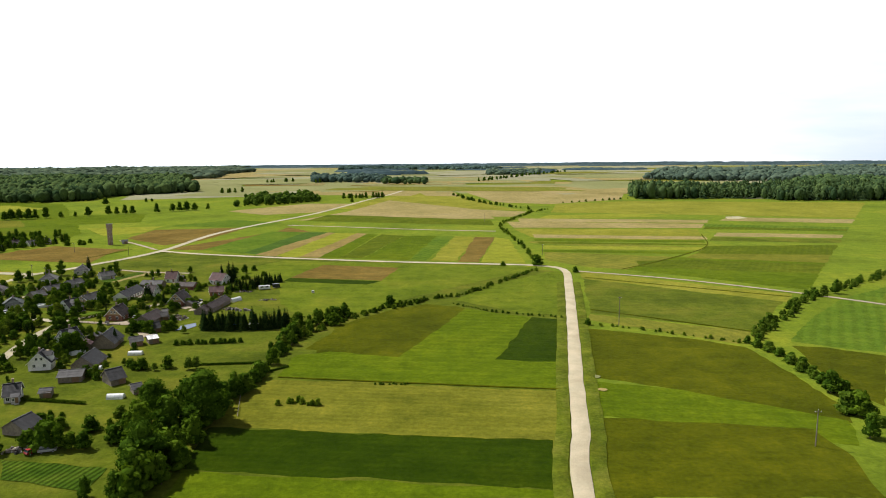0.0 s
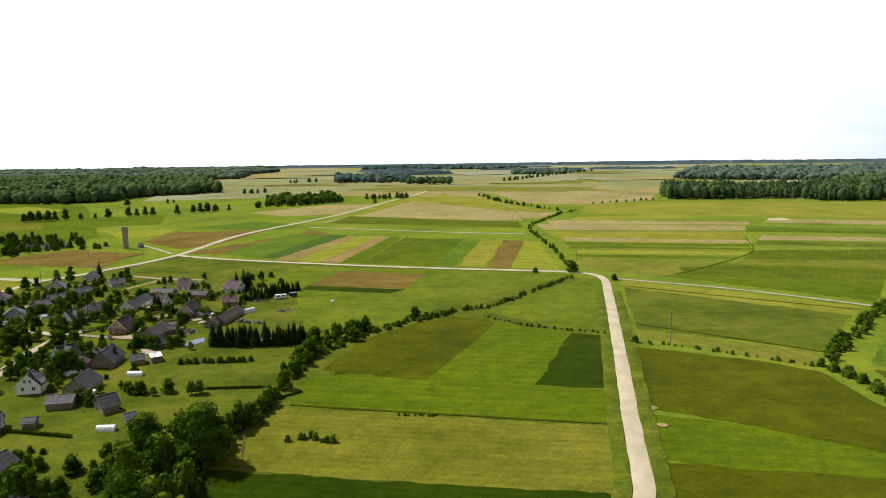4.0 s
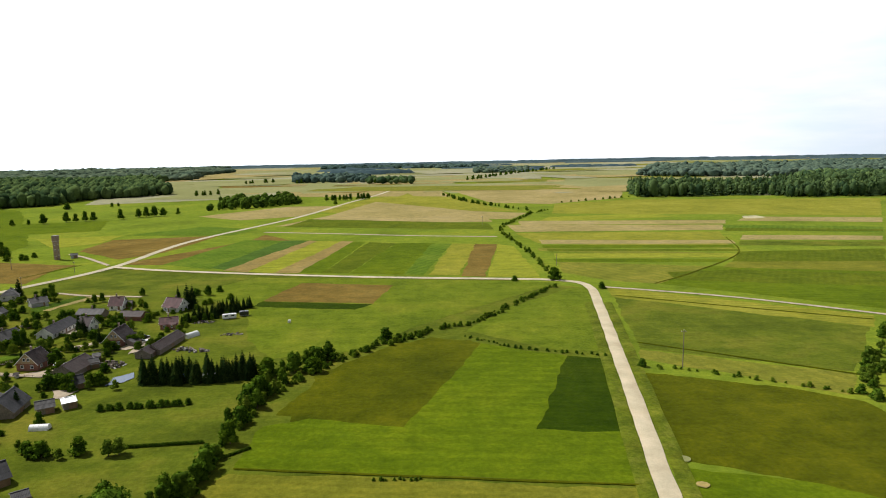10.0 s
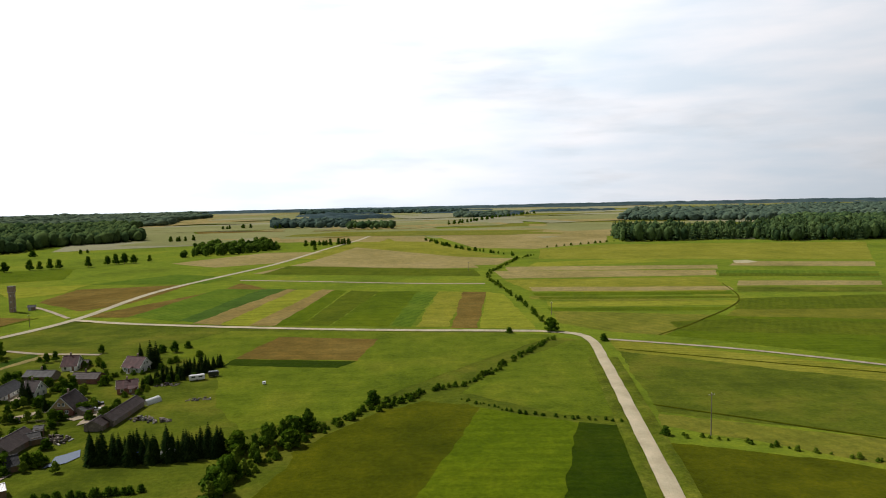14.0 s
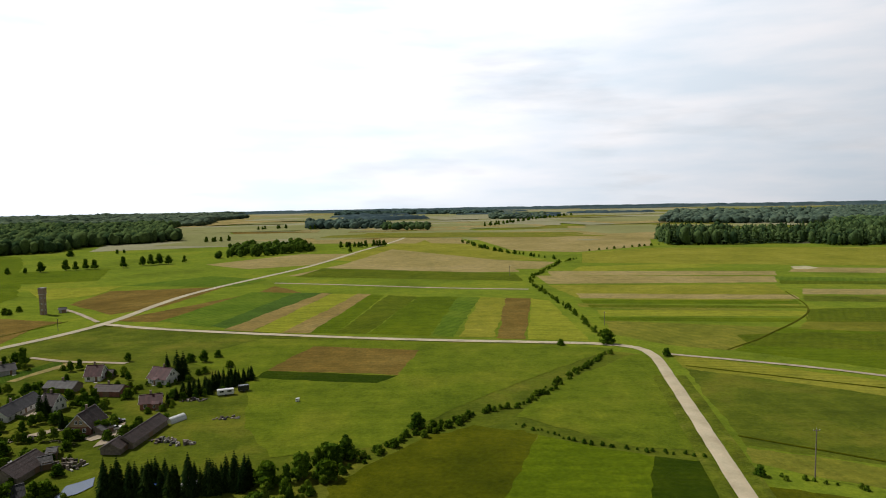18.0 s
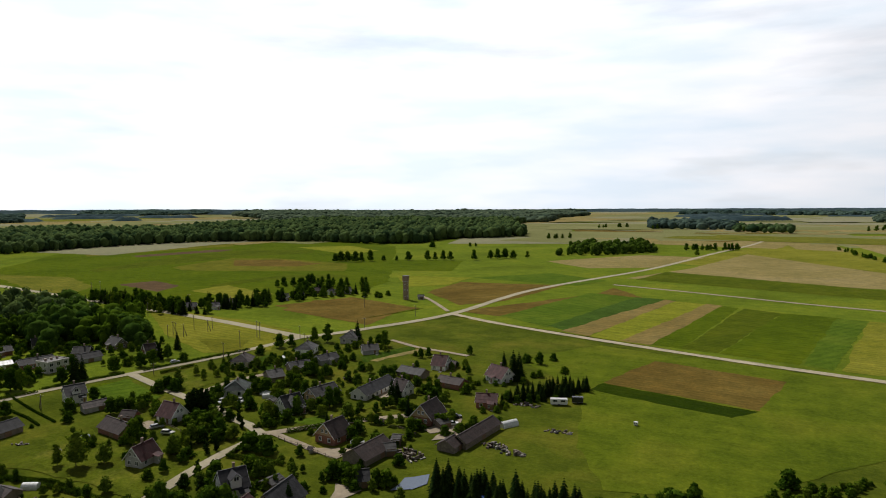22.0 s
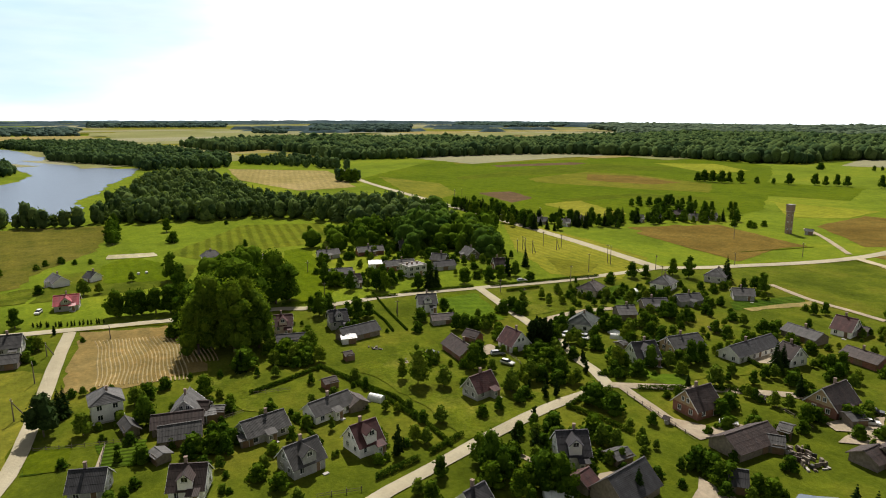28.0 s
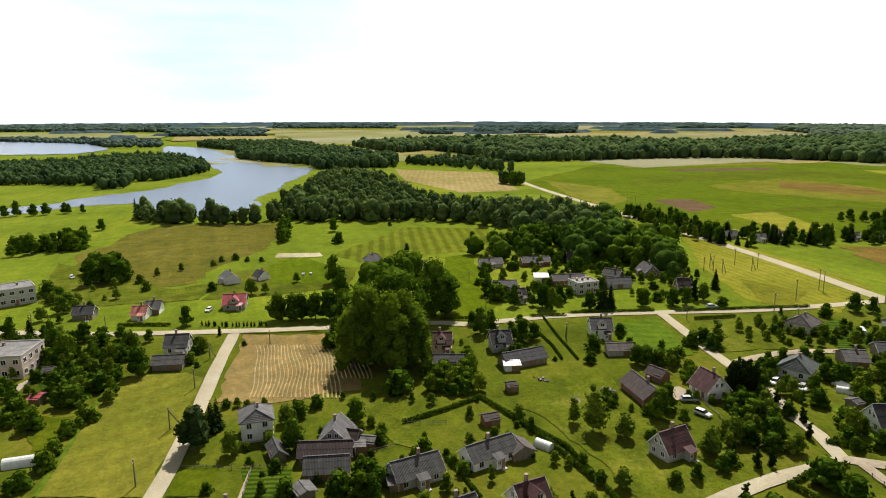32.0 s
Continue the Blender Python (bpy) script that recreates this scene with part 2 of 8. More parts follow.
MEADOW = field_mat("meadow", (0.0885, 0.1243, 0.0093), (0.1301, 0.1805, 0.0128), (0.1812, 0.2100, 0.0172), 20, patch=0.012)
FIELDS = {
    "lawn": field_mat("lawn_grass", (0.0483, 0.0671, 0.0057), (0.0859, 0.1118, 0.0090), (0.1395, 0.1376, 0.0163), 20, patch=0.035),
    "bright": field_mat("bright_grass", (0.0614, 0.0952, 0.0027), (0.0815, 0.1204, 0.0036), (0.1009, 0.1312, 0.0044), -6, 5.0, 0.05, patch=0.015),
    "moss": field_mat("mossy_crop", (0.0589, 0.0825, 0.0038), (0.0764, 0.1037, 0.0047), (0.0999, 0.1197, 0.0066), 60, 4.0, 0.05, patch=0.03),
    "dark": field_mat("dark_crop", (0.0162, 0.0336, 0.0011), (0.0225, 0.0432, 0.0012), (0.0330, 0.0528, 0.0016), -6, 3.0, 0.05, patch=0.02),
    "olive": field_mat("olive_pasture", (0.0442, 0.0554, 0.0020), (0.0647, 0.0746, 0.0025), (0.0867, 0.0949, 0.0040), -6, patch=0.03),
    "mown": field_mat("mown_hay_meadow", (0.1449, 0.1546, 0.0150), (0.1862, 0.1908, 0.0196), (0.2346, 0.2285, 0.0300), -6, 4.0, 0.08, patch=0.02),
    "cut": field_mat("cut_grass", (0.10, 0.108, 0.010), (0.13, 0.135, 0.013), (0.16, 0.16, 0.018), -6, 3.0, 0.05, patch=0.03),
    "stripe": field_mat("striped_meadow", (0.1062, 0.1209, 0.0139), (0.1433, 0.1518, 0.0178), (0.1754, 0.1697, 0.0241), -62, 6.0, 0.06, patch=0.03),
    "vine": field_mat("rows_in_meadow", (0.0798, 0.1065, 0.0077), (0.1075, 0.1323, 0.0099), (0.1303, 0.1454, 0.0129), -12.5, 6.0, 0.2, patch=0.03, wobble=0.5),
    "ripe": field_mat("ripe_grain", (0.1700, 0.1300, 0.0400), (0.2100, 0.1600, 0.0520), (0.2500, 0.1950, 0.0700), 60, 4.0, 0.06, patch=0.02),
    "brown": field_mat("brown_stubble", (0.1073, 0.0748, 0.0165), (0.1404, 0.0989, 0.0215), (0.1768, 0.1282, 0.0304), -8, 3.0, 0.06, patch=0.03),
    "tan": field_mat("tan_fallow", (0.2072, 0.1760, 0.0614), (0.2583, 0.2146, 0.0819), (0.3188, 0.2562, 0.1177), -18, 6.0, 0.06, patch=0.012),
    "yellow": field_mat("yellow_green_hay", (0.1575, 0.1781, 0.0154), (0.1967, 0.2166, 0.0188), (0.2347, 0.2363, 0.0248), -18, 6.0, 0.05, patch=0.02),
    "teal": field_mat("blue_green_crop", (0.0427, 0.0825, 0.0106), (0.0522, 0.1000, 0.0132), (0.0654, 0.1187, 0.0156), 60, 4.0, 0.05, patch=0.03),
    "green": field_mat("green_crop", (0.0627, 0.1120, 0.0080), (0.0805, 0.1344, 0.0098), (0.1046, 0.1522, 0.0125), 60, 5.0, 0.08, patch=0.03),
    "soil": field_mat("bare_soil", (0.09, 0.06, 0.035), (0.115, 0.076, 0.042), (0.14, 0.094, 0.055), 10, 2.0, 0.1, patch=0.04),
    "pasture": field_mat("sunlit_pasture", (0.0720, 0.1044, 0.0067), (0.1017, 0.1377, 0.0086), (0.1440, 0.1620, 0.0135), 20, patch=0.025),
    # pasture colour with the pale haze of distance put into it
    "dry": field_mat("haze_paled_far_pasture", (0.1700, 0.1780, 0.0700), (0.2000, 0.2100, 0.0850), (0.2450, 0.2400, 0.1100), -12, patch=0.004, rough=0.6),
    "fen": field_mat("rough_river_meadow", (0.0780, 0.0860, 0.0110), (0.1080, 0.1040, 0.0160), (0.1400, 0.1250, 0.0240), 70, patch=0.035, rough=1.25),
    "rough": field_mat("rough_tall_grass", (0.0700, 0.0820, 0.0080), (0.0900, 0.1180, 0.0090), (0.1500, 0.1560, 0.0220), 40, patch=0.09, grain=1.1, rough=1.35),
    "hay": field_mat("cut_straw_field", (0.17, 0.125, 0.045), (0.215, 0.16, 0.06), (0.26, 0.2, 0.08), 0, 0.0, patch=0.05),
    "swath": field_mat("straw_swaths", (0.30, 0.24, 0.12), (0.37, 0.3, 0.16), (0.43, 0.36, 0.2), 0, 0.0, patch=0.1),
    "garden": field_mat("vegetable_rows", (0.0211, 0.0480, 0.0038), (0.0403, 0.0768, 0.0058), (0.0653, 0.0960, 0.0096), 75, 1.6, 0.4, patch=0.1, wobble=0.6),
    # stubble paled and greyed: haze over far fields put into the colour
    "faded": field_mat("haze_paled_far_stubble", (0.2027, 0.2029, 0.1174), (0.2488, 0.2475, 0.1501), (0.2949, 0.2871, 0.1827), -12, 8.0, 0.05, patch=0.004, rough=0.6),
    "pale": field_mat("pale_pond_and_sand", (0.3, 0.28, 0.16), (0.4, 0.37, 0.24), (0.48, 0.45, 0.3), 30, patch=0.05),
}
GRAVEL = field_mat("gravel", (0.3839, 0.3295, 0.2234), (0.4647, 0.4070, 0.2792), (0.5456, 0.4747, 0.3352), 80, patch=0.1, grain=2.0, rough=0.35)
ASPHALT = field_mat("old_pale_asphalt", (0.3505, 0.3132, 0.2174), (0.4123, 0.3719, 0.2639), (0.4741, 0.4306, 0.3107), 80, patch=0.05, grain=1.5, rough=0.3)
YARD = field_mat("yard_dirt", (0.2986, 0.2458, 0.1752), (0.3683, 0.3120, 0.2278), (0.4479, 0.3782, 0.2803), 80, patch=0.2, grain=1.5, rough=0.5)
ROOFS = {
    "slate": roof_mat("grey_corrugated_slate", (0.0459, 0.0446, 0.0433)),
    "dark": roof_mat("dark_slate", (0.0259, 0.0259, 0.0287)),
    "black": roof_mat("black_bitumen_tile", (0.022, 0.021, 0.026)),
    "brown": roof_mat("brown_tile", (0.0318, 0.0175, 0.0143)),
    "maroon": roof_mat("maroon_tile", (0.0588, 0.0157, 0.0147)),
    "red": roof_mat("red_metal", (0.32, 0.028, 0.04), 0.45),
    "orange": roof_mat("faded_orange_red_sheet", (0.36, 0.11, 0.075), 0.6),
    "green": roof_mat("grey_green_sheet", (0.0458, 0.0603, 0.0521)),
    "pink": roof_mat("weathered_pinkish_slate", (0.0703, 0.0541, 0.0500)),
    "light": roof_mat("pale_grey_slate", (0.0920, 0.0906, 0.0893)),
    "white": roof_mat("white_sheet_metal", (0.86, 0.86, 0.86), 0.4),
    "tar": roof_mat("flat_tar_roof", (0.16, 0.155, 0.15)),
}
WALLS = {
    "white": plain_mat("white_plaster", (0.76, 0.75, 0.72), 0.85, var=0.1),
    "cream": plain_mat("cream_plaster", (0.5610, 0.4930, 0.3570), 0.85, var=0.12),
    "brick": plain_mat("red_brick", (0.2295, 0.1020, 0.0680), 0.9, var=0.3, grain=9.0),
    "ochre": plain_mat("ochre_brick", (0.3570, 0.2550, 0.1445), 0.9, var=0.2, grain=9.0),
    "grey": plain_mat("grey_silicate_brick", (0.3910, 0.3825, 0.3655), 0.9, var=0.2),
    "wood": plain_mat("weathered_boards", (0.2, 0.165, 0.13), 0.9, var=0.35),
    "redwood": plain_mat("red_brown_boards", (0.19, 0.075, 0.05), 0.85, var=0.25),
    "pink": plain_mat("pale_pink_plaster", (0.5780, 0.4590, 0.3910), 0.85, var=0.12),
    "blue": plain_mat("pale_blue_plaster", (0.5, 0.56, 0.62), 0.85, var=0.12),
}
FRAME = plain_mat("white_window_frame", (0.78, 0.78, 0.76), 0.5, var=0.05, bumps=0)
GLASS, _n, _l, _b = material("window_glass", 0.08)
_b.inputs["Base Color"].default_value = (0.02, 0.025, 0.03, 1)
DOOR = plain_mat("painted_door", (0.2, 0.12, 0.07), 0.6, var=0.2)
CHIMNEY = plain_mat("chimney_brick", (0.26, 0.19, 0.15), 0.9, var=0.3)
TIMBER = plain_mat("grey_timber", (0.17, 0.14, 0.11), 0.9, var=0.3)
CONCRETE = plain_mat("concrete", (0.42, 0.4, 0.37), 0.9, var=0.2)
METAL = plain_mat("galvanised_metal", (0.5, 0.5, 0.5), 0.4, 0.8, var=0.1, bumps=0)
RUBBER = plain_mat("tyre_rubber", (0.03, 0.03, 0.03), 0.8, var=0.1, bumps=0)
FOIL = plain_mat("greenhouse_film", (0.7, 0.73, 0.72), 0.35, var=0.1, bumps=0)
BARK = plain_mat("bark", (0.11, 0.085, 0.06), 0.95, var=0.4)
LEAVES = {
    "leafy": leaf_mat("broad_leaves", (0.0259, 0.0578, 0.0052), (0.0872, 0.1500, 0.0130)),
    "willow": leaf_mat("pale_willow_leaves", (0.0640, 0.1120, 0.0120), (0.1400, 0.2000, 0.0220), 0.42),
    "fruit": leaf_mat("orchard_leaves", (0.0447, 0.0848, 0.0092), (0.1480, 0.2056, 0.0219)),
    "spruce": leaf_mat("spruce_needles", (0.0097, 0.0239, 0.0062), (0.0263, 0.0453, 0.0104), 0.1),
    "pine": leaf_mat("pine_needles", (0.0208, 0.0400, 0.0130), (0.0468, 0.0725, 0.0220), 0.1),
    # bluer and paler than forest leaves: aerial haze mixed into the leaf colour
    "distant": leaf_mat("haze_tinted_forest_leaves", (0.0472, 0.0779, 0.0687), (0.0920, 0.1369, 0.1110), 0.1, 0.12, 0.5),
    "forest": leaf_mat("forest_leaves", (0.0285, 0.0576, 0.0276), (0.0964, 0.1498, 0.0552), 0.18, 0.45, 0.3),
    "copse": leaf_mat("copse_leaves", (0.0300, 0.0640, 0.0110), (0.0950, 0.1600, 0.0220), 0.18, 0.45, 0.4),
    "hedge": leaf_mat("hedge_leaves", (0.0250, 0.0563, 0.0057), (0.0805, 0.1328, 0.0132), 0.14),
}
# canopy green shifted to blue, with the horizon's haze painted in
HAZY_CANOPY = field_mat("haze_tinted_forest_canopy", (0.0311, 0.0549, 0.0659), (0.0467, 0.0774, 0.0878), (0.0653, 0.1000, 0.1053), 0, patch=0.01, grain=0.06)
WATER, _n, _l, _b = material("river_water", 0.22)
_b.inputs["Base Color"].default_value = (0.17, 0.205, 0.265, 1)
_b.inputs["IOR"].default_value = 1.10
_co = _n.new("ShaderNodeTexCoord").outputs["Object"]
bump(_n, _l, _b, noise_node(_n, _l, _co, 0.35, 5.0, 0.7), 0.5, 0.8)


# ---- building blocks ----
def mesh_of(bm, name, mat):
    me = bpy.data.meshes.new(name)
    bm.to_mesh(me)
    bm.free()
    for m in (mat if isinstance(mat, (list, tuple)) else [mat]):
        me.materials.append(m)
    return me


def arrays(name, verts, faces, mat):
    me = bpy.data.meshes.new(name)
    me.from_pydata(verts, [], faces)
    me.materials.append(mat)
    return me


def part(name, bm, mat, parent, label=""):
    """One mesh object under a thing or a part, from a bmesh or a mesh."""
    ob = new(name, bm if isinstance(bm, bpy.types.Mesh) else mesh_of(bm, name, mat))
    ob.parent = parent
    return tagged(ob, label)


def thing(name, m, label, category, group="", kind=""):
    ob = new(name)
    ob.matrix_world = m
    ob.empty_display_size = 0.2
    return tagged(ob, label, category, group, kind)


def box(bm, cx, cy, cz, sx, sy, sz, rz=0.0):
    """A box by its centre and sizes."""
    r = bmesh.ops.create_cube(bm, size=1.0, matrix=Matrix.Translation((cx, cy, cz)) @ Matrix.Rotation(rz, 4, "Z") @ Matrix.Diagonal((sx, sy, sz, 1)))
    return r["verts"]


def boxes(*rows):
    bm = bmesh.new()
    for r in rows:
        box(bm, *r)
    return bm


def solid(bm, pts, faces):
    vs = [bm.verts.new(p) for p in pts]
    for f in faces:
        bm.faces.new([vs[i] for i in f])


def rod(bm, a, b, r0, r1, seg=6):
    a, b = Vector(a), Vector(b)
    q = (b - a).to_track_quat("Z", "Y").to_matrix().to_4x4()
    bmesh.ops.create_cone(bm, cap_ends=True, segments=seg, radius1=r0, radius2=r1, depth=(b - a).length, matrix=Matrix.Translation((a + b) / 2) @ q)


def smooth_line(pts, step=6.0):
    """Points along a soft curve through the given ones."""
    p = [Vector((x, y)) for x, y in pts]
    p = [p[0] * 2 - p[1]] + p + [p[-1] * 2 - p[-2]]
    out = []
    for i in range(1, len(p) - 2):
        n = max(1, int((p[i + 1] - p[i]).length / step))
        for k in range(n):
            t = k / n
            out.append(0.5 * ((2 * p[i]) + (p[i + 1] - p[i - 1]) * t + (2 * p[i - 1] - 5 * p[i] + 4 * p[i + 1] - p[i + 2]) * t * t
                              + (3 * p[i] - p[i - 1] - 3 * p[i + 1] + p[i + 2]) * t ** 3))
    return out + [p[-2]]


layer = [0.02]


LAND_AZ = (-180, -60, -33, 0, 20, 33, 50, 69, 85, 102, 140, 180)
LAND_Z = (0, 0, -8, -30, -34, -32, -10, 8, 18, 28, 0, 0)


def land(x, y):
    """Height of the ground: level for 1.5 km round the village, then falling away to the north and rising gently to the west."""
    r = math.hypot(x + 20, y - 100)
    if r < 1500:
        return 0.0
    return float(np.interp(math.degrees(math.atan2(-(x + 20), y - 100)), LAND_AZ, LAND_Z)) * (r - 1500) / 3400


def lie(x, y):
    """Height at which a field lies: on the ground, a little proud of its coarse far facets."""
    return land(x, y) + 2.5 * min(1.0, max(0.0, (math.hypot(x, y - 100) - 1300) / 900))


def field(kind, *corners, name="field", label="", jag=0.6):
    """A cultivated or mown patch that lies on the ground, with a slightly uneven border."""
    rng = random.Random(int(sum(corners[0]) * 7 + len(corners)))
    layer[0] += 0.0015
    pts = []
    n = len(corners)
    for i in range(n):
        a, b = Vector(corners[i]), Vector(corners[(i + 1) % n])
        k = max(1, min(70, int((b - a).length / 3)))
        drift = Vector((0.0, 0.0))
        for s in range(k):
            drift = drift * 0.75 + Vector((rng.uniform(-jag, jag), rng.uniform(-jag, jag))) * (1.0 if s else 0.3)
            q = a.lerp(b, s / k) + drift
            pts.append((q.x, q.y, layer[0] + lie(q.x, q.y)))
    bm = bmesh.new()
    f = bm.faces.new([bm.verts.new(p) for p in pts])
    if f.normal.z < 0 or f.calc_area() and (f.normal_update() or f.normal.z < 0):
        f.normal_flip()
    ob = new(name, mesh_of(bm, name, FIELDS[kind] if isinstance(kind, str) else kind))
    return tagged(ob, label or FIELDS[kind].name.replace("_", " ") + " on flat open ground", "field", kind="structure")


def road(name, pts, width, mat, label, verge=1.2):
    """A slightly crowned carriageway with a worn, uneven edge."""
    rng = random.Random(len(pts) * 31 + int(width * 10))
    layer[0] += 0.0015
    line = smooth_line(pts)
    bm = bmesh.new()
    rows = []
    for i, p in enumerate(line):
        d = (line[min(i + 1, len(line) - 1)] - line[max(i - 1, 0)]).normalized()
        nrm = Vector((-d.y, d.x))
        h = width / 2
        offs = (-h - rng.uniform(0, 0.35), -h * 0.5, 0, h * 0.5, h + rng.uniform(0, 0.35))
        zs = (0.2, 0.3, 0.33, 0.3, 0.2)
        rows.append([bm.verts.new((*(p + nrm * o), z + layer[0] * 0.1)) for o, z in zip(offs, zs)])
    for a, b in zip(rows, rows[1:]):
        for k in range(4):
            bm.faces.new((a[k + 1], a[k], b[k], b[k + 1])[::-1])
    ob = new(name, mesh_of(bm, name, mat))
    return tagged(ob, label, "road", kind="structure")


# ---- trees ----
def leaf_cards(rng, lobes, count, size, shell=0.72):
    """Leaf clumps over a group of lobes (x, y, z, rx, rz): small folded rhombs, more of them where a lobe is large."""
    v, f = [], []
    wt = np.array([r * r for _, _, _, r, _ in lobes])
    pick = rng.choice(len(lobes), count, p=wt / wt.sum())
    for k in pick:
        x, y, z, rx, rz = lobes[k]
        d = rng.normal(size=3)
        d /= np.linalg.norm(d)
        if d[2] < -0.3:
            d[2] *= -0.5
        rad = shell + (1.08 - shell) * rng.random() ** 0.6
        c = np.array((x, y, z)) + d * np.array((rx, rx, rz)) * rad
        nrm = d + rng.normal(size=3) * 0.55
        nrm /= np.linalg.norm(nrm)
        u = np.cross(nrm, rng.normal(size=3))
        u /= np.linalg.norm(u)
        w = np.cross(nrm, u)
        s = size * (0.6 + 0.8 * rng.random())
        i = len(v)
        v += [tuple(c + u * s), tuple(c + w * s * 0.75 + nrm * s * 0.25), tuple(c - u * s), tuple(c - w * s * 0.75 + nrm * s * 0.25)]
        f += [(i, i + 1, i + 2), (i, i + 2, i + 3)]
    return v, f


def trunk_mesh(seed, top, r, lobes):
    rng = np.random.default_rng(seed)
    bm = bmesh.new()
    rod(bm, (0, 0, -0.02), (0, 0, top * 0.5), r, r * 0.75, 7)
    rod(bm, (0, 0, top * 0.5), (rng.normal() * 0.01, rng.normal() * 0.01, top), r * 0.75, r * 0.3, 6)
    for x, y, z, rx, rz in lobes[:7]:
        rod(bm, (0, 0, min(z, top) * 0.6), (x * 0.85, y * 0.85, z), r * 0.4, r * 0.12, 5)
    return mesh_of(bm, "trunk", BARK)


def lump(rng, x, y, z, rx, rz, seg=6):
    """An uneven rounded mass of foliage."""
    v, f = [(x, y, z - rz)], []
    for q in (-0.55, 0.05, 0.62):
        rad = math.sqrt(1 - q * q)
        for k in range(seg):
            a = 6.283 * (k + 0.5 * rng.random()) / seg
            j = 0.66 + 0.56 * rng.random()
            v.append((x + math.cos(a) * rx * rad * j, y + math.sin(a) * rx * rad * j, z + rz * q * (0.85 + 0.3 * rng.random())))
    v.append((x, y, z + rz * (0.92 + 0.16 * rng.random())))
    top = len(v) - 1
    for k in range(seg):
        m = (k + 1) % seg
        f += [(0, 1 + m, 1 + k), (1 + 2 * seg + k, 1 + 2 * seg + m, top)]
        for r in (0, 1):
            i = 1 + r * seg
            f += [(i + k, i + m, i + seg + m), (i + k, i + seg + m, i + seg + k)]
    return v, f


def crown_of(rng, lobes, masses, count, size, shell):
    """A closed crown: rounded masses in its larger lobes, and leaf clumps that break up their outline."""
    v, f = leaf_cards(rng, lobes, count, size, shell)
    for x, y, z, rx, rz in masses:
        a, b = lump(rng, x, y, z, rx, rz)
        f += [tuple(i + len(v) for i in t) for t in b]
        v += a
    return v, f


def round_tree(seed, leaves, n_lobes, spread, low, count, size, girth=0.02):
    """A broad-leaved tree of height 1: lobes that overlap into one uneven crown, widest below its middle and hanging near to the ground."""
    rng = np.random.default_rng(seed)
    lobes = [(0, 0, 0.5 + low * 0.5, spread * 0.66, (1 - low) * 0.38), (0, 0, 0.78, spread * 0.5, 0.2)]
    for i in range(4):
        a = 1.571 * i + rng.random()
        lobes.append((math.cos(a) * spread * 0.48, math.sin(a) * spread * 0.48, 0.2 + low + 0.08 * rng.random(), spread * 0.46, 0.17))
    for i in range(int(n_lobes * 1.3)):
        a, q = rng.random() * 6.283, rng.random()
        h = low + 0.1 + (0.80 - low) * q
        rr = spread * (0.72 * math.sqrt(max(0.05, 1 - (1.75 * q - 0.55) ** 2))) * (0.75 + 0.4 * rng.random())
        lobes.append((math.cos(a) * rr, math.sin(a) * rr, h, spread * (0.24 + 0.22 * rng.random()), 0.07 + 0.07 * rng.random()))
    masses = [(x, y, z, rx * 0.9, rz * 0.9) for x, y, z, rx, rz in lobes[:6 + n_lobes // 2]]
    v, f = crown_of(rng, lobes, masses, int(count * 0.5), size, 0.8)
    return trunk_mesh(seed, 0.72, girth, lobes), arrays("crown", v, f, LEAVES[leaves])


def column_tree(seed, leaves, spread, low, count, size, girth=0.015, tip=0.15):
    """A narrow upright tree of height 1."""
    rng = np.random.default_rng(seed)
    lobes = []
    for i in range(9):
        h = low + (0.97 - low) * (i + 0.5) / 9
        w = spread * (1 - (1 - tip) * max(0, (h - 0.35) / 0.65) ** 1.3) * (0.85 + 0.3 * rng.random())
        lobes.append((rng.normal() * spread * 0.2, rng.normal() * spread * 0.2, h, w, 0.09))
    v, f = crown_of(rng, lobes, [(x, y, z, rx * 0.85, rz) for x, y, z, rx, rz in lobes], int(count * 0.55), size, 0.8)
    return trunk_mesh(seed, 0.85, girth, lobes[:3]), arrays("crown", v, f, LEAVES[leaves])


def spruce_tree(seed, leaves, spread, low, levels, girth=0.014):
    """A conifer of height 1: whorls of drooping boughs, each two folded blades."""
    rng = np.random.default_rng(seed)
    v, f = [], []
    for lv in range(levels):
        q = lv / (levels - 1)
        z = low + (0.98 - low) * q
        reach = spread * (1 - q) ** 0.85 + 0.012
        k = max(5, int(13 * (1 - q * 0.55)))
        for j in range(k):
            a = 6.283 * (j + rng.random() * 0.8) / k
            ln = reach * (0.7 + 0.5 * rng.random())
            c, s = math.cos(a), math.sin(a)
            wd = 0.16 * spread + 0.25 * ln
            z0, z1 = z + 0.02, z - ln * (0.28 + 0.25 * rng.random())
            i = len(v)
            v += [(0, 0, z0), (c * ln * 0.6 - s * wd * 0.5, s * ln * 0.6 + c * wd * 0.5, (z0 + z1) / 2 - 0.012),
                  (c * ln, s * ln, z1), (c * ln * 0.6 + s * wd * 0.5, s * ln * 0.6 - c * wd * 0.5, (z0 + z1) / 2 - 0.012),
                  (c * ln * 0.6, s * ln * 0.6, (z0 + z1) / 2 + 0.015)]
            f += [(i, i + 1, i + 4), (i + 1, i + 2, i + 4), (i + 2, i + 3, i + 4), (i + 3, i, i + 4)]
    bm = bmesh.new()
    rod(bm, (0, 0, -0.02), (0, 0, 0.97), girth, 0.002, 6)
    return mesh_of(bm, "trunk", BARK), arrays("crown", v, f, LEAVES[leaves])


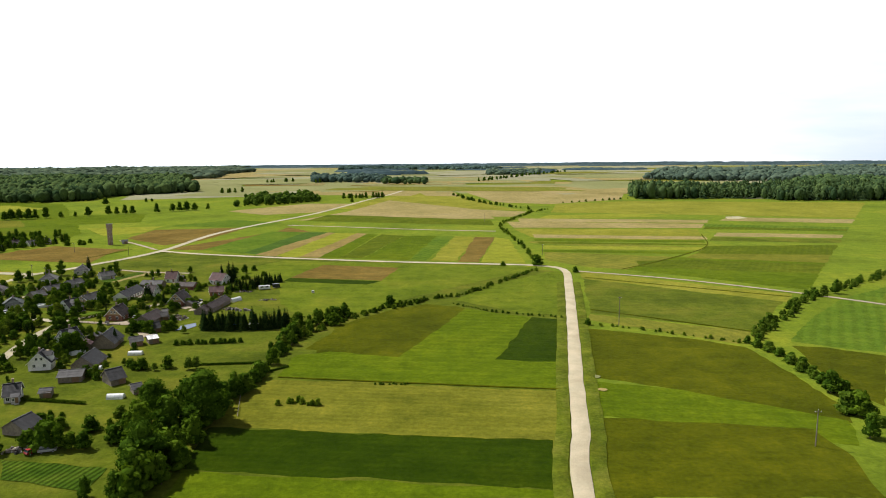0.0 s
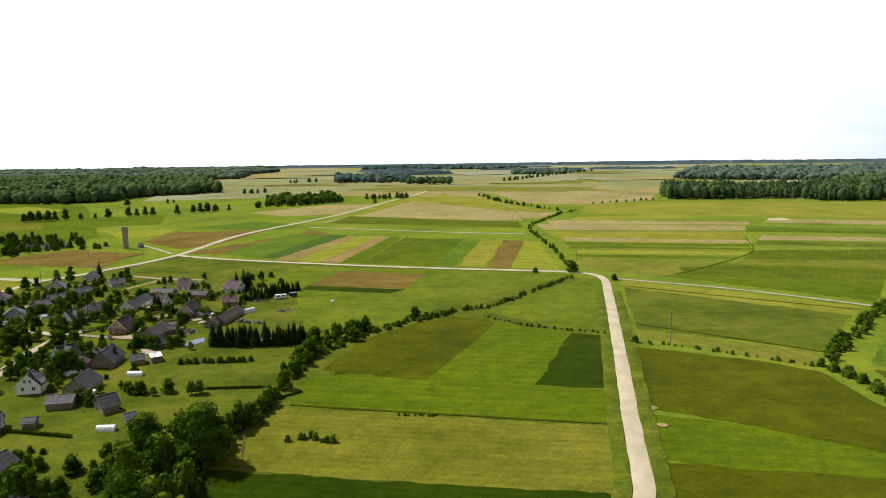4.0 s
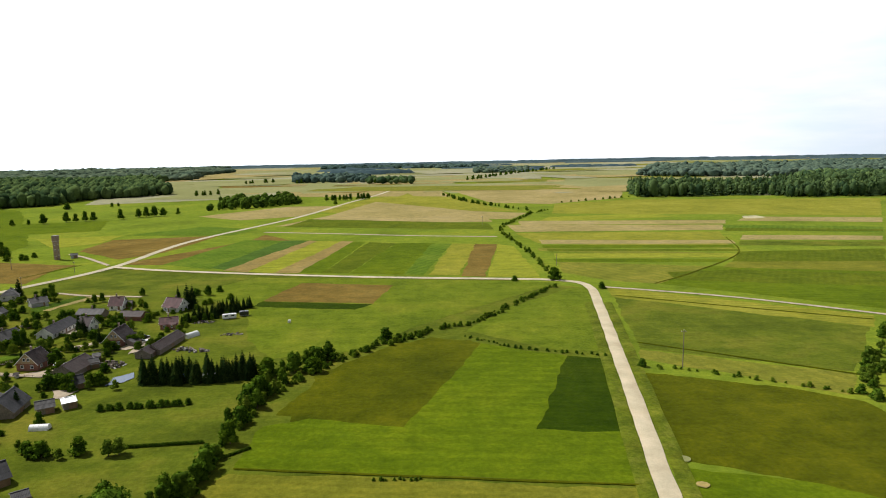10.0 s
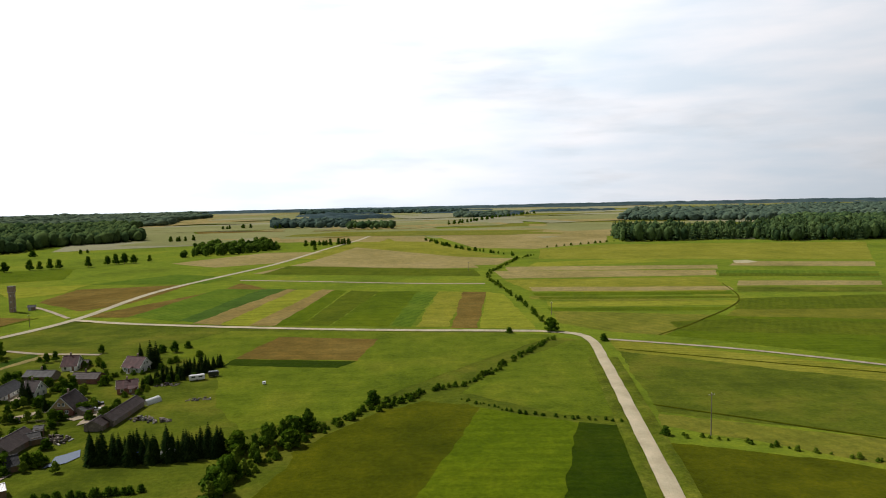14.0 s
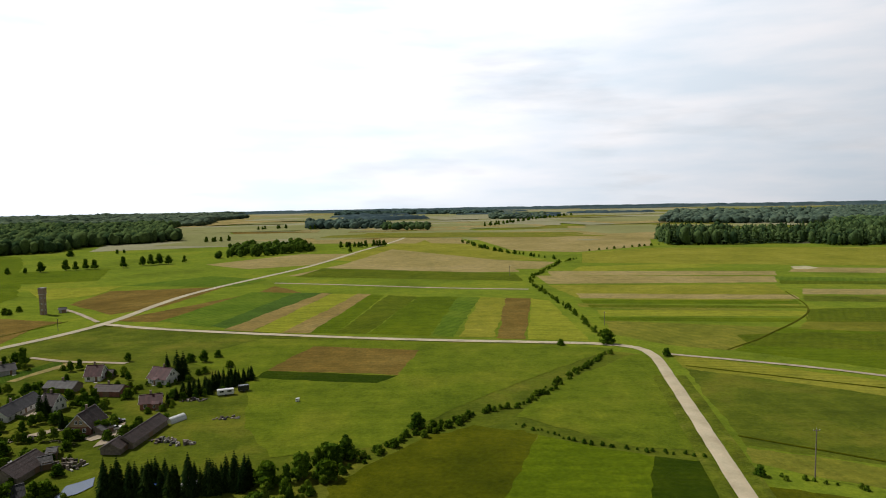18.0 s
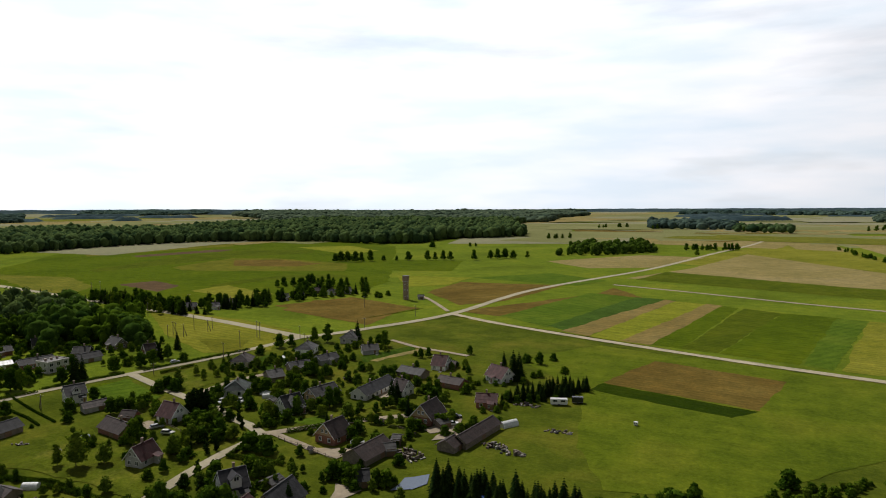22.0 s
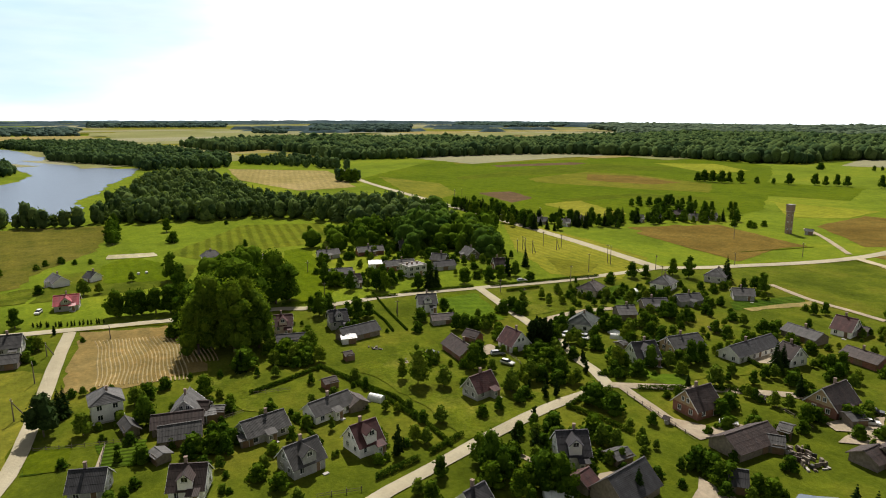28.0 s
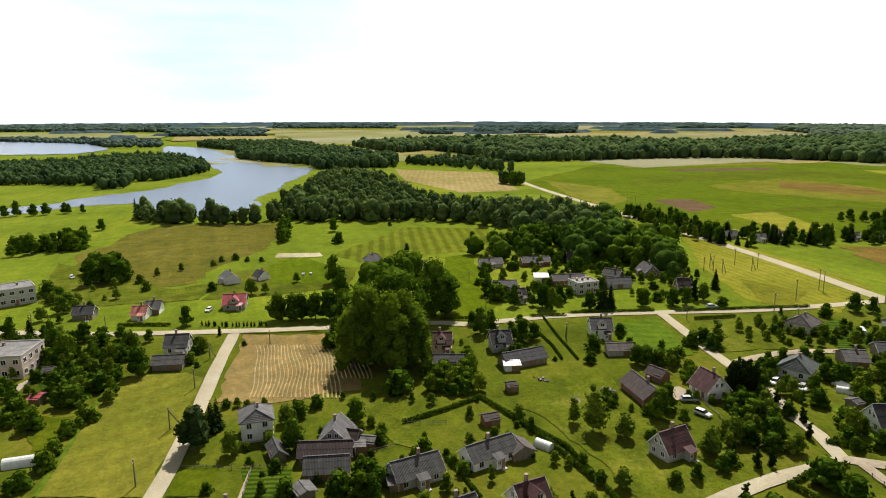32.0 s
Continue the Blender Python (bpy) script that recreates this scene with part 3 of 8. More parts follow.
TREES = {
    "oak": [round_tree(s, "leafy", 10, 0.38, 0.02, 800, 0.04, 0.026) for s in (1, 2, 3)],
    "ash": [round_tree(s, "leafy", 10, 0.33, 0.02, 760, 0.036, 0.02) for s in (4, 5, 6)],
    "willow": [round_tree(s, "willow", 10, 0.40, 0.1, 1000, 0.034, 0.024) for s in (7, 8)],
    "fruit": [round_tree(s, "fruit", 9, 0.42, 0.08, 700, 0.055, 0.026) for s in (9, 10, 11)],
    "bush": [round_tree(s, "leafy", 6, 0.62, -0.05, 400, 0.09, 0.03) for s in (12, 13, 14)],
    "greybush": [round_tree(s, "willow", 6, 0.62, -0.05, 400, 0.09, 0.03) for s in (15, 16)],
    "big": [round_tree(s, "leafy", 30, 0.40, 0.02, 5200, 0.018, 0.02) for s in (17, 18)],
    "bigpale": [round_tree(s, "willow", 34, 0.30, 0.02, 6500, 0.017, 0.02) for s in (19, 31)],
    "poplar": [column_tree(s, "leafy", 0.17, 0.1, 900, 0.026) for s in (20, 21)],
    "thuja": [column_tree(s, "spruce", 0.17, 0.03, 420, 0.05, tip=0.25) for s in (22, 23)],
    "birch": [column_tree(s, "fruit", 0.22, 0.15, 620, 0.032, 0.012, 0.35) for s in (24, 25)],
    "spruce": [spruce_tree(s, "spruce", 0.31, 0.0, 16) for s in (26, 27, 28)],
    "pine": [round_tree(s, "pine", 12, 0.34, 0.08, 1300, 0.03, 0.02) for s in (29, 30)],
}
TREE_WORDS = {
    "oak": ("tree", "broad-crowned leafy tree with dense dark foliage", "tree"),
    "ash": ("tree", "upright leafy tree with an uneven green crown", "tree"),
    "willow": ("tree", "pale green willow tree with a loose crown", "tree"),
    "fruit": ("fruit_tree", "small round fruit tree standing in mown grass", "fruit tree"),
    "bush": ("bush", "dense dark green bush growing from rough grass", "bush"),
    "greybush": ("bush", "pale grey-green willow bush in rough grass", "bush"),
    "big": ("tree", "very large old tree with a heavy dark crown", "tree"),
    "bigpale": ("tree", "very large sunlit tree with a light green crown", "tree"),
    "poplar": ("poplar_tree", "tall narrow poplar with dark green leaves", "tree"),
    "thuja": ("thuja", "small dark columnar thuja beside a garden path", "tree"),
    "birch": ("birch_tree", "slender light green birch in a garden", "tree"),
    "spruce": ("spruce_tree", "dark green conical spruce tree", "conifer"),
    "pine": ("pine_tree", "dark bluish pine with a rounded crown", "conifer"),
}
tree_rng = random.Random(5)


def tree(kind, x, y, h, group=""):
    name, label, cat = TREE_WORDS[kind]
    tk, cr = tree_rng.choice(TREES[kind])
    s = h * tree_rng.uniform(0.92, 1.08)
    wide = s * tree_rng.uniform(0.9, 1.12)
    ob = thing(name, Matrix.Translation((x, y, 0)) @ Matrix.Rotation(tree_rng.random() * 6.28, 4, "Z") @ Matrix.Diagonal((wide, wide, s, 1)), label, cat, group)
    part("trunk", tk, None, ob)
    part("crown", cr, None, ob)
    return ob


def tree_line(kinds, pts, step, h0, h1, side=1.0, group=""):
    """Trees or bushes along a line, unevenly set."""
    line = [Vector(p) for p in pts]
    i = 0
    for a, b in zip(line, line[1:]):
        n = max(1, int((b - a).length / step))
        for k in range(n):
            q = a.lerp(b, (k + tree_rng.uniform(0.1, 0.9)) / n)
            tree(tree_rng.choice(kinds), q.x + tree_rng.uniform(-side, side), q.y + tree_rng.uniform(-side, side), tree_rng.uniform(h0, h1), group)


def thicket(kinds, pts, step, h0, h1, side=1.0, label="", name="hedgerow"):
    """A run of bushes and trees grown together, as one object."""
    cache = {}
    vs, fs, mi, base, mats = [], [], [], 0, []
    line = [Vector(p) for p in pts]
    for a, b in zip(line, line[1:]):
        n = max(1, int((b - a).length / step))
        for k in range(n):
            q = a.lerp(b, (k + tree_rng.uniform(0.1, 0.9)) / n)
            q = (q.x + tree_rng.uniform(-side, side), q.y + tree_rng.uniform(-side, side))
            h, ang = tree_rng.uniform(h0, h1), tree_rng.random() * 6.283
            c, s = math.cos(ang) * h, math.sin(ang) * h
            for me in tree_rng.choice(TREES[tree_rng.choice(kinds)]):
                if me.name not in cache:
                    v = np.empty(len(me.vertices) * 3, np.float32)
                    me.vertices.foreach_get("co", v)
                    me.calc_loop_triangles()
                    f = np.empty(len(me.loop_triangles) * 3, np.int32)
                    me.loop_triangles.foreach_get("vertices", f)
                    cache[me.name] = v.reshape(-1, 3), f.reshape(-1, 3)
                v, f = cache[me.name]
                vs.append(np.stack([v[:, 0] * c - v[:, 1] * s + q[0], v[:, 0] * s + v[:, 1] * c + q[1], v[:, 2] * h], 1))
                fs.append(f + base)
                base += len(v)
                if me.materials[0] not in mats:
                    mats.append(me.materials[0])
                mi.append(np.full(len(f), mats.index(me.materials[0]), np.int32))
    me = tri_mesh(name, np.concatenate(vs), np.concatenate(fs))
    for m in mats:
        me.materials.append(m)
    me.polygons.foreach_set("material_index", np.concatenate(mi))
    return tagged(new(name, me), label or "uneven hedgerow of dark bushes along a field ditch", "hedgerow", kind="stuff")


def tri_mesh(name, V, F):
    me = bpy.data.meshes.new(name)
    me.vertices.add(len(V))
    me.vertices.foreach_set("co", V.astype(np.float32).ravel())
    me.loops.add(len(F) * 3)
    me.loops.foreach_set("vertex_index", F.astype(np.int32).ravel())
    me.polygons.add(len(F))
    me.polygons.foreach_set("loop_start", np.arange(0, len(F) * 3, 3, dtype=np.int32))
    me.update(calc_edges=True)
    return me


def inside(x, y, poly):
    c = False
    for (x1, y1), (x2, y2) in zip(poly, poly[1:] + poly[:1]):
        if (y1 > y) != (y2 > y) and x < (x2 - x1) * (y - y1) / (y2 - y1) + x1:
            c = not c
    return c


def tree_patch(kinds, poly, step, h0, h1, group=""):
    xs, ys = [p[0] for p in poly], [p[1] for p in poly]
    y = min(ys)
    while y < max(ys):
        x = min(xs)
        while x < max(xs):
            px, py = x + tree_rng.uniform(-0.5, 0.5) * step, y + tree_rng.uniform(-0.5, 0.5) * step
            if inside(px, py, poly):
                tree(tree_rng.choice(kinds), px, py, tree_rng.uniform(h0, h1), group)
            x += step
        y += step


def wood(name, poly, step, h0, h1, leaves, label, cards=16, card=0.09, spread=0.36, seed=1, spruces=0.0, masses=3):
    """Woodland, too many trees to count, as one object: every tree a crown of rounded masses with leaf clumps on them."""
    rng = np.random.default_rng(seed)
    kits = []
    for k in range(6):
        lobes = [(0, 0, 0.62, spread * 0.72, 0.36), (0, 0, 0.3, spread * 0.85, 0.32)]
        lobes += [(math.cos(a) * spread * 0.6, math.sin(a) * spread * 0.6, 0.4 + 0.3 * rng.random(), spread * 0.5, 0.22) for a in rng.random(4) * 6.283]
        if masses == 1:
            lobes = [(0, 0, 0.48, spread, 0.5)]
        v, f = crown_of(rng, lobes, [lobes[i] for i in (0, 2, 1, 3, 4, 5)[:masses]] if masses > 1 else lobes, cards, card, 0.85)
        kits.append((np.array(v), np.array(f)))
    for k in range(2 if spruces else 0):
        v, f = [], []
        for q in np.linspace(0.1, 0.95, 7):
            for a in rng.random(6) * 6.283:
                r, i = 0.24 * (1 - q) + 0.03, len(v)
                c, s = math.cos(a), math.sin(a)
                v += [(0, 0, q + 0.12), (c * r - s * r * 0.6, s * r + c * r * 0.6, q - 0.05), (c * r + s * r * 0.6, s * r - c * r * 0.6, q - 0.05)]
                f += [(i, i + 1, i + 2)]
        kits.append((np.array(v), np.array(f)))
    P = np.array(poly, float)
    lo, hi = P.min(0), P.max(0)
    gx, gy = np.meshgrid(np.arange(lo[0], hi[0], step), np.arange(lo[1], hi[1], step))
    q = np.stack([gx.ravel(), gy.ravel()], 1)
    q = q + rng.uniform(-0.5, 0.5, q.shape) * step
    keep = np.zeros(len(q), bool)
    for (x1, y1), (x2, y2) in zip(poly, list(poly[1:]) + [poly[0]]):
        if y1 != y2:
            keep ^= ((y1 > q[:, 1]) != (y2 > q[:, 1])) & (q[:, 0] < (x2 - x1) * (q[:, 1] - y1) / (y2 - y1) + x1)
    q = q[keep]
    vs, fs, base = [], [], 0
    for x, y in q:
        kit = kits[rng.integers(6)] if rng.random() >= spruces else kits[6 + rng.integers(2)]
        # stands of a like age: the height drifts slowly over the ground
        h = (h0 + h1) / 2 + (h1 - h0) * (0.38 * rng.normal() + 0.3 * math.sin(x * 0.021 + 1.7 * math.sin(y * 0.013)))
        w = h * rng.uniform(0.6, 1.3)
        a = rng.random() * 6.283
        c, s = math.cos(a), math.sin(a)
        v = kit[0]
        vs.append(np.stack([(v[:, 0] * c - v[:, 1] * s) * w + x, (v[:, 0] * s + v[:, 1] * c) * w + y, v[:, 2] * h + land(x, y)], 1))
        fs.append(kit[1] + base)
        base += len(v)
    me = tri_mesh(name, np.concatenate(vs), np.concatenate(fs))
    me.materials.append(LEAVES[leaves])
    return tagged(new(name, me), label, "woodland", kind="stuff")


def far_canopy(corners, height, label, step=45.0, seed=1):
    """The closed top of a forest kilometres away: an uneven roof of crowns that falls to the ground at its edges."""
    rng = np.random.default_rng(seed)
    P = np.array(corners, float)
    lo, hi = P.min(0) - step, P.max(0) + step
    nx, ny = int((hi[0] - lo[0]) / step) + 2, int((hi[1] - lo[1]) / step) + 2
    gx, gy = np.meshgrid(np.arange(nx) * step + lo[0], np.arange(ny) * step + lo[1])
    q = np.stack([gx.ravel(), gy.ravel()], 1) + rng.uniform(-0.35, 0.35, (nx * ny, 2)) * step
    keep = np.zeros(len(q), bool)
    for (x1, y1), (x2, y2) in zip(corners, list(corners[1:]) + [corners[0]]):
        if y1 != y2:
            keep ^= ((y1 > q[:, 1]) != (y2 > q[:, 1])) & (q[:, 0] < (x2 - x1) * (q[:, 1] - y1) / (y2 - y1) + x1)
    z = np.where(keep, height * rng.uniform(0.65, 1.15, len(q)), -0.5) + np.array([land(x, y) for x, y in q])
    i = (np.arange(ny - 1)[:, None] * nx + np.arange(nx - 1)[None, :]).ravel()
    quads = np.stack([i, i + 1, i + nx + 1, i + nx], 1)
    quads = quads[keep[quads].any(1)]
    me = tri_mesh("canopy", np.column_stack([q, z]), np.concatenate([quads[:, [0, 1, 2]], quads[:, [0, 2, 3]]]))
    me.materials.append(HAZY_CANOPY)
    return tagged(new("woodland", me), label, "woodland", kind="stuff")


# ---- houses ----
def window_at(parent, x, y, z, w, h, face, panes=2):
    """A framed window on a wall that faces 'x+', 'x-', 'y+' or 'y-', with its glass and sill."""
    rz = {"y-": 0, "x+": 90, "y+": 180, "x-": 270}[face]
    m = pose(x, y, z, 0, 0, rz)
    t = 0.09
    bm = boxes((0, -0.03, h / 2 - t / 2, w, 0.1, t), (0, -0.03, -h / 2 + t / 2, w, 0.1, t), (-w / 2 + t / 2, -0.03, 0, t, 0.1, h), (w / 2 - t / 2, -0.03, 0, t, 0.1, h), (0, -0.03, 0, 0.06, 0.08, h))
    win = part("window", bm, FRAME, parent)
    win.matrix_local = m
    part("pane", boxes((0, -0.015, 0, w - 0.12, 0.04, h - 0.12)), GLASS, win)
    part("sill", boxes((0, -0.08, -h / 2 - 0.03, w + 0.16, 0.2, 0.05)), METAL, win)


def slope(bm, a, b, c, d, t=0.14):
    """A roof plane a-b (eave), c-d (ridge side) of thickness t."""
    a, b, c, d = (Vector(p) for p in (a, b, c, d))
    n = (b - a).cross(d - a).normalized() * t
    if n.z < 0:
        n = -n
    solid(bm, [a, b, c, d, a + n, b + n, c + n, d + n], [(3, 2, 1, 0), (4, 5, 6, 7), (0, 1, 5, 4), (1, 2, 6, 5), (2, 3, 7, 6), (3, 0, 4, 7)])


def chimney_at(ob, x, y, z0, h=1.3, s=0.55):
    c = part("chimney", boxes((x, y, z0, s, s, h + 1.0), (x, y, z0 + h / 2 + 0.45, s + 0.14, s + 0.14, 0.14)), CHIMNEY, ob)
    return c


def courses(ob, L, W, he, hr, over, roof, side):
    """One roof slope as overlapping courses of sheets."""
    n = max(2, int(math.hypot(W / 2, hr - he) / 1.15))
    bm = bmesh.new()
    x0, x1 = -L / 2 - over, L / 2 + over
    k = (hr - he) / (W / 2)
    ye, ze = W / 2 + over, he - over * k
    for i in range(n):
        f0, f1 = i / n, (i + 1) / n + (0.03 if i < n - 1 else 0)
        ya, za, yb, zb = ye * (1 - f0), ze + (hr - ze) * f0, ye * (1 - f1), ze + (hr - ze) * f1
        lift = 0.035
        slope(bm, (x0, side * ya, za + lift), (x1, side * ya, za + lift), (x1, side * yb, zb), (x0, side * yb, zb), 0.07)
    part("roof_slope", bm, ROOFS[roof], ob)


house_rng = random.Random(11)
house_spots = []


def gable(x, y, rz, L, W, he, hr, roof, wall, label, name="house", category="house", wins=True, chim=1, over=0.45, gablewall=None, dormer=0, door=True):
    """A house or shed with a ridge along its own x axis."""
    house_spots.append((x, y, rz, L, W))
    ob = thing(name, pose(x, y, 0, 0, 0, rz), label, category)
    l, w = L / 2, W / 2
    bm = bmesh.new()
    solid(bm, [(-l, -w, -0.1), (l, -w, -0.1), (l, w, -0.1), (-l, w, -0.1), (-l, -w, he), (l, -w, he), (l, w, he), (-l, w, he), (-l, 0, hr - 0.06), (l, 0, hr - 0.06)],
          [(3, 2, 1, 0), (0, 1, 5, 4), (2, 3, 7, 6), (1, 2, 6, 9, 5), (3, 0, 4, 8, 7), (4, 5, 9, 8), (6, 7, 8, 9)])
    part("wall", bm, WALLS[wall], ob)
    if gablewall:
        for s in (-1, 1):
            bm = bmesh.new()
            xs = (s * (l + 0.004), s * (l + 0.05))
            pts = [(q, yy, zz) for q in xs for yy, zz in ((-w, he), (w, he), (0, hr - 0.1))]
            solid(bm, pts, [(0, 1, 2), (3, 5, 4), (0, 3, 4, 1), (1, 4, 5, 2), (2, 5, 3, 0)])
            part("gable_cladding", bm, WALLS[gablewall], ob)
    for side in (-1, 1):
        courses(ob, L, W, he, hr, over, roof, side)
    part("ridge_cap", boxes((0, 0, hr + 0.1, L + 2 * over, 0.34, 0.1)), ROOFS[roof], ob)
    for s in (-1, 1):
        bm = bmesh.new()
        k = (hr - he) / w
        for q in (-1, 1):
            slope(bm, (s * (l + over) - 0.03, q * (w + over), he - over * k - 0.16), (s * (l + over) + 0.03, q * (w + over), he - over * k - 0.16), (s * (l + over) + 0.03, 0, hr - 0.16), (s * (l + over) - 0.03, 0, hr - 0.16), 0.2)
        part("bargeboard", bm, FRAME if wins else TIMBER, ob)
    if chim:
        for i in range(chim):
            chimney_at(ob, (i - (chim - 1) / 2) * L * 0.5 + house_rng.uniform(-0.12, 0.12) * L, 0.3, hr + 0.2)
    if wins:
        n = max(2, int(L / 2.8))
        for side, fc in ((-1, "y-"), (1, "y+")):
            for i in range(n):
                if he > 2.2 and not (side < 0 and door and i == n // 2):
                    window_at(ob, (i + 0.5) / n * L - l, side * w, he - 1.15, 1.15, 1.25, fc)
        for s, fc in ((1, "x+"), (-1, "x-")):
            for yy in (-w * 0.45, w * 0.45):
                if he > 2.2:
                    window_at(ob, s * l, yy, he - 1.15, 1.1, 1.25, fc)
            if hr - he > 2.4:
                for yy in (-0.75, 0.75):
                    window_at(ob, s * (l + (0.05 if gablewall else 0)), yy, he + (hr - he) * 0.36, 0.95, 1.15, fc)
    if door:
        n = max(2, int(L / 2.8))
        dx = (n // 2 + 0.5) / n * L - l
        d = part("door", boxes((dx, -w - 0.02, 1.02, 1.0 if wins else 2.2, 0.1, 2.05)), DOOR, ob)
        part("door_frame", boxes((dx, -w - 0.005, 1.08, 1.24 if wins else 2.44, 0.06, 2.16)), FRAME if wins else TIMBER, ob)
        if wins and house_rng.random() < 0.6:
            # small porch before the door
            bm = boxes((dx, -w - 0.9, 1.1, 2.0, 1.7, 2.3))
            pc = part("porch", bm, WALLS[wall], ob)
            bm = bmesh.new()
            slope(bm, (dx - 1.25, -w - 2.0, 2.2), (dx + 1.25, -w - 2.0, 2.2), (dx + 1.25, -w + 0.05, 2.75), (dx - 1.25, -w + 0.05, 2.75), 0.08)
            part("porch_roof", bm, ROOFS[roof], pc)
            window_at(pc, dx - 0.45, -w - 1.75, 1.45, 0.8, 1.0, "y-")
            part("porch_door", boxes((dx + 0.5, -w - 1.77, 1.0, 0.8, 0.06, 2.0)), DOOR, pc)
        if wins:
            part("door_step", boxes((dx + 0.5, -w - 2.2, 0.1, 1.2, 0.8, 0.25)), CONCRETE, ob)
    if dormer:
        side = dormer
        zd, dw = he - 0.3, max(2.4, min(4.2, L * 0.42))
        top = hr - 0.12
        y0, y1 = side * (w + 0.12), side * w * 0.05
        bm = bmesh.new()
        solid(bm, [(-dw / 2, y0, -0.1), (dw / 2, y0, -0.1), (dw / 2, y1, -0.1), (-dw / 2, y1, -0.1), (-dw / 2, y0, top - dw * 0.45), (dw / 2, y0, top - dw * 0.45), (dw / 2, y1, top - dw * 0.45), (-dw / 2, y1, top - dw * 0.45), (0, y0, top), (0, y1, top)],
              [(3, 2, 1, 0), (0, 1, 5, 8, 4), (1, 2, 6, 5), (2, 3, 7, 9, 6), (3, 0, 4, 7), (4, 8, 9, 7), (5, 6, 9, 8)])
        dm = part("dormer", bm, WALLS[gablewall or wall], ob)
        bm = bmesh.new()
        for q in (-1, 1):
            slope(bm, (q * (dw / 2 + 0.25), y0 + side * 0.3, top - dw * 0.45 - 0.22), (q * (dw / 2 + 0.25), y1, top - dw * 0.45 - 0.22), (0, y1, top + 0.02), (0, y0 + side * 0.3, top + 0.02), 0.1)
        part("dormer_roof", bm, ROOFS[roof], dm)
        window_at(dm, 0, y0, top - dw * 0.42, 1.3, 1.1, "y-" if side < 0 else "y+")
    return ob


def hipped(x, y, rz, L, W, he, hr, roof, wall, label, chim=1, over=0.5, storeys=1, name="house", ridge=0.25):
    """A house with a hipped roof."""
    house_spots.append((x, y, rz, L, W))
    ob = thing(name, pose(x, y, 0, 0, 0, rz), label, "house")
    l, w = L / 2, W / 2
    part("wall", boxes((0, 0, he / 2 - 0.05, L, W, he + 0.1)), WALLS[wall], ob)
    part("plinth", boxes((0, 0, 0.2, L + 0.1, W + 0.1, 0.5)), CONCRETE, ob)
    r = L * ridge
    e, f = l + over, w + over
    A, B, C, D = (-e, -f, he), (e, -f, he), (e, f, he), (-e, f, he)
    R0, R1 = (-r, 0, hr), (r, 0, hr)
    for q in ((A, B, R1, R0), (C, D, R0, R1)):
        bm = bmesh.new()
        slope(bm, *q, 0.1)
        part("roof_slope", bm, ROOFS[roof], ob)
    for q, tip in ((B, R1), (D, R0)):
        o = C if q is B else A
        bm = bmesh.new()
        slope(bm, q, o, tip, (tip[0], tip[1] - 0.001, tip[2]), 0.1)
        part("roof_hip", bm, ROOFS[roof], ob)
    part("soffit", boxes((0, 0, he - 0.02, 2 * e, 2 * f, 0.06)), FRAME, ob)
    bm = bmesh.new()
    for p, q in ((A, R0), (D, R0), (B, R1), (C, R1), (R0, R1)):
        rod(bm, (p[0], p[1], p[2] + 0.12), (q[0], q[1], q[2] + 0.12), 0.12, 0.12, 5)
    part("hip_cap", bm, ROOFS["light" if roof in ("slate", "pink", "green") else roof], ob)
    for i in range(chim):
        chimney_at(ob, (i - (chim - 1) / 2) * 2.4, 0.4, hr - 0.2)
    for st in range(storeys):
        zc = 1.6 + st * (he / storeys)
        for side, fc in ((-1, "y-"), (1, "y+")):
            n = max(2, int(L / 3.2))
            for i in range(n):
                window_at(ob, (i + 0.5) / n * L - l, side * w, zc, 1.2, 1.35, fc)
        for s, fc in ((1, "x+"), (-1, "x-")):
            n = max(2, int(W / 3.4))
            for i in range(n):
                window_at(ob, s * l, (i + 0.5) / n * W - w, zc, 1.2, 1.35, fc)
    part("door", boxes((0, -w - 0.03, 1.1, 1.0, 0.08, 2.1)), DOOR, ob)
    return ob


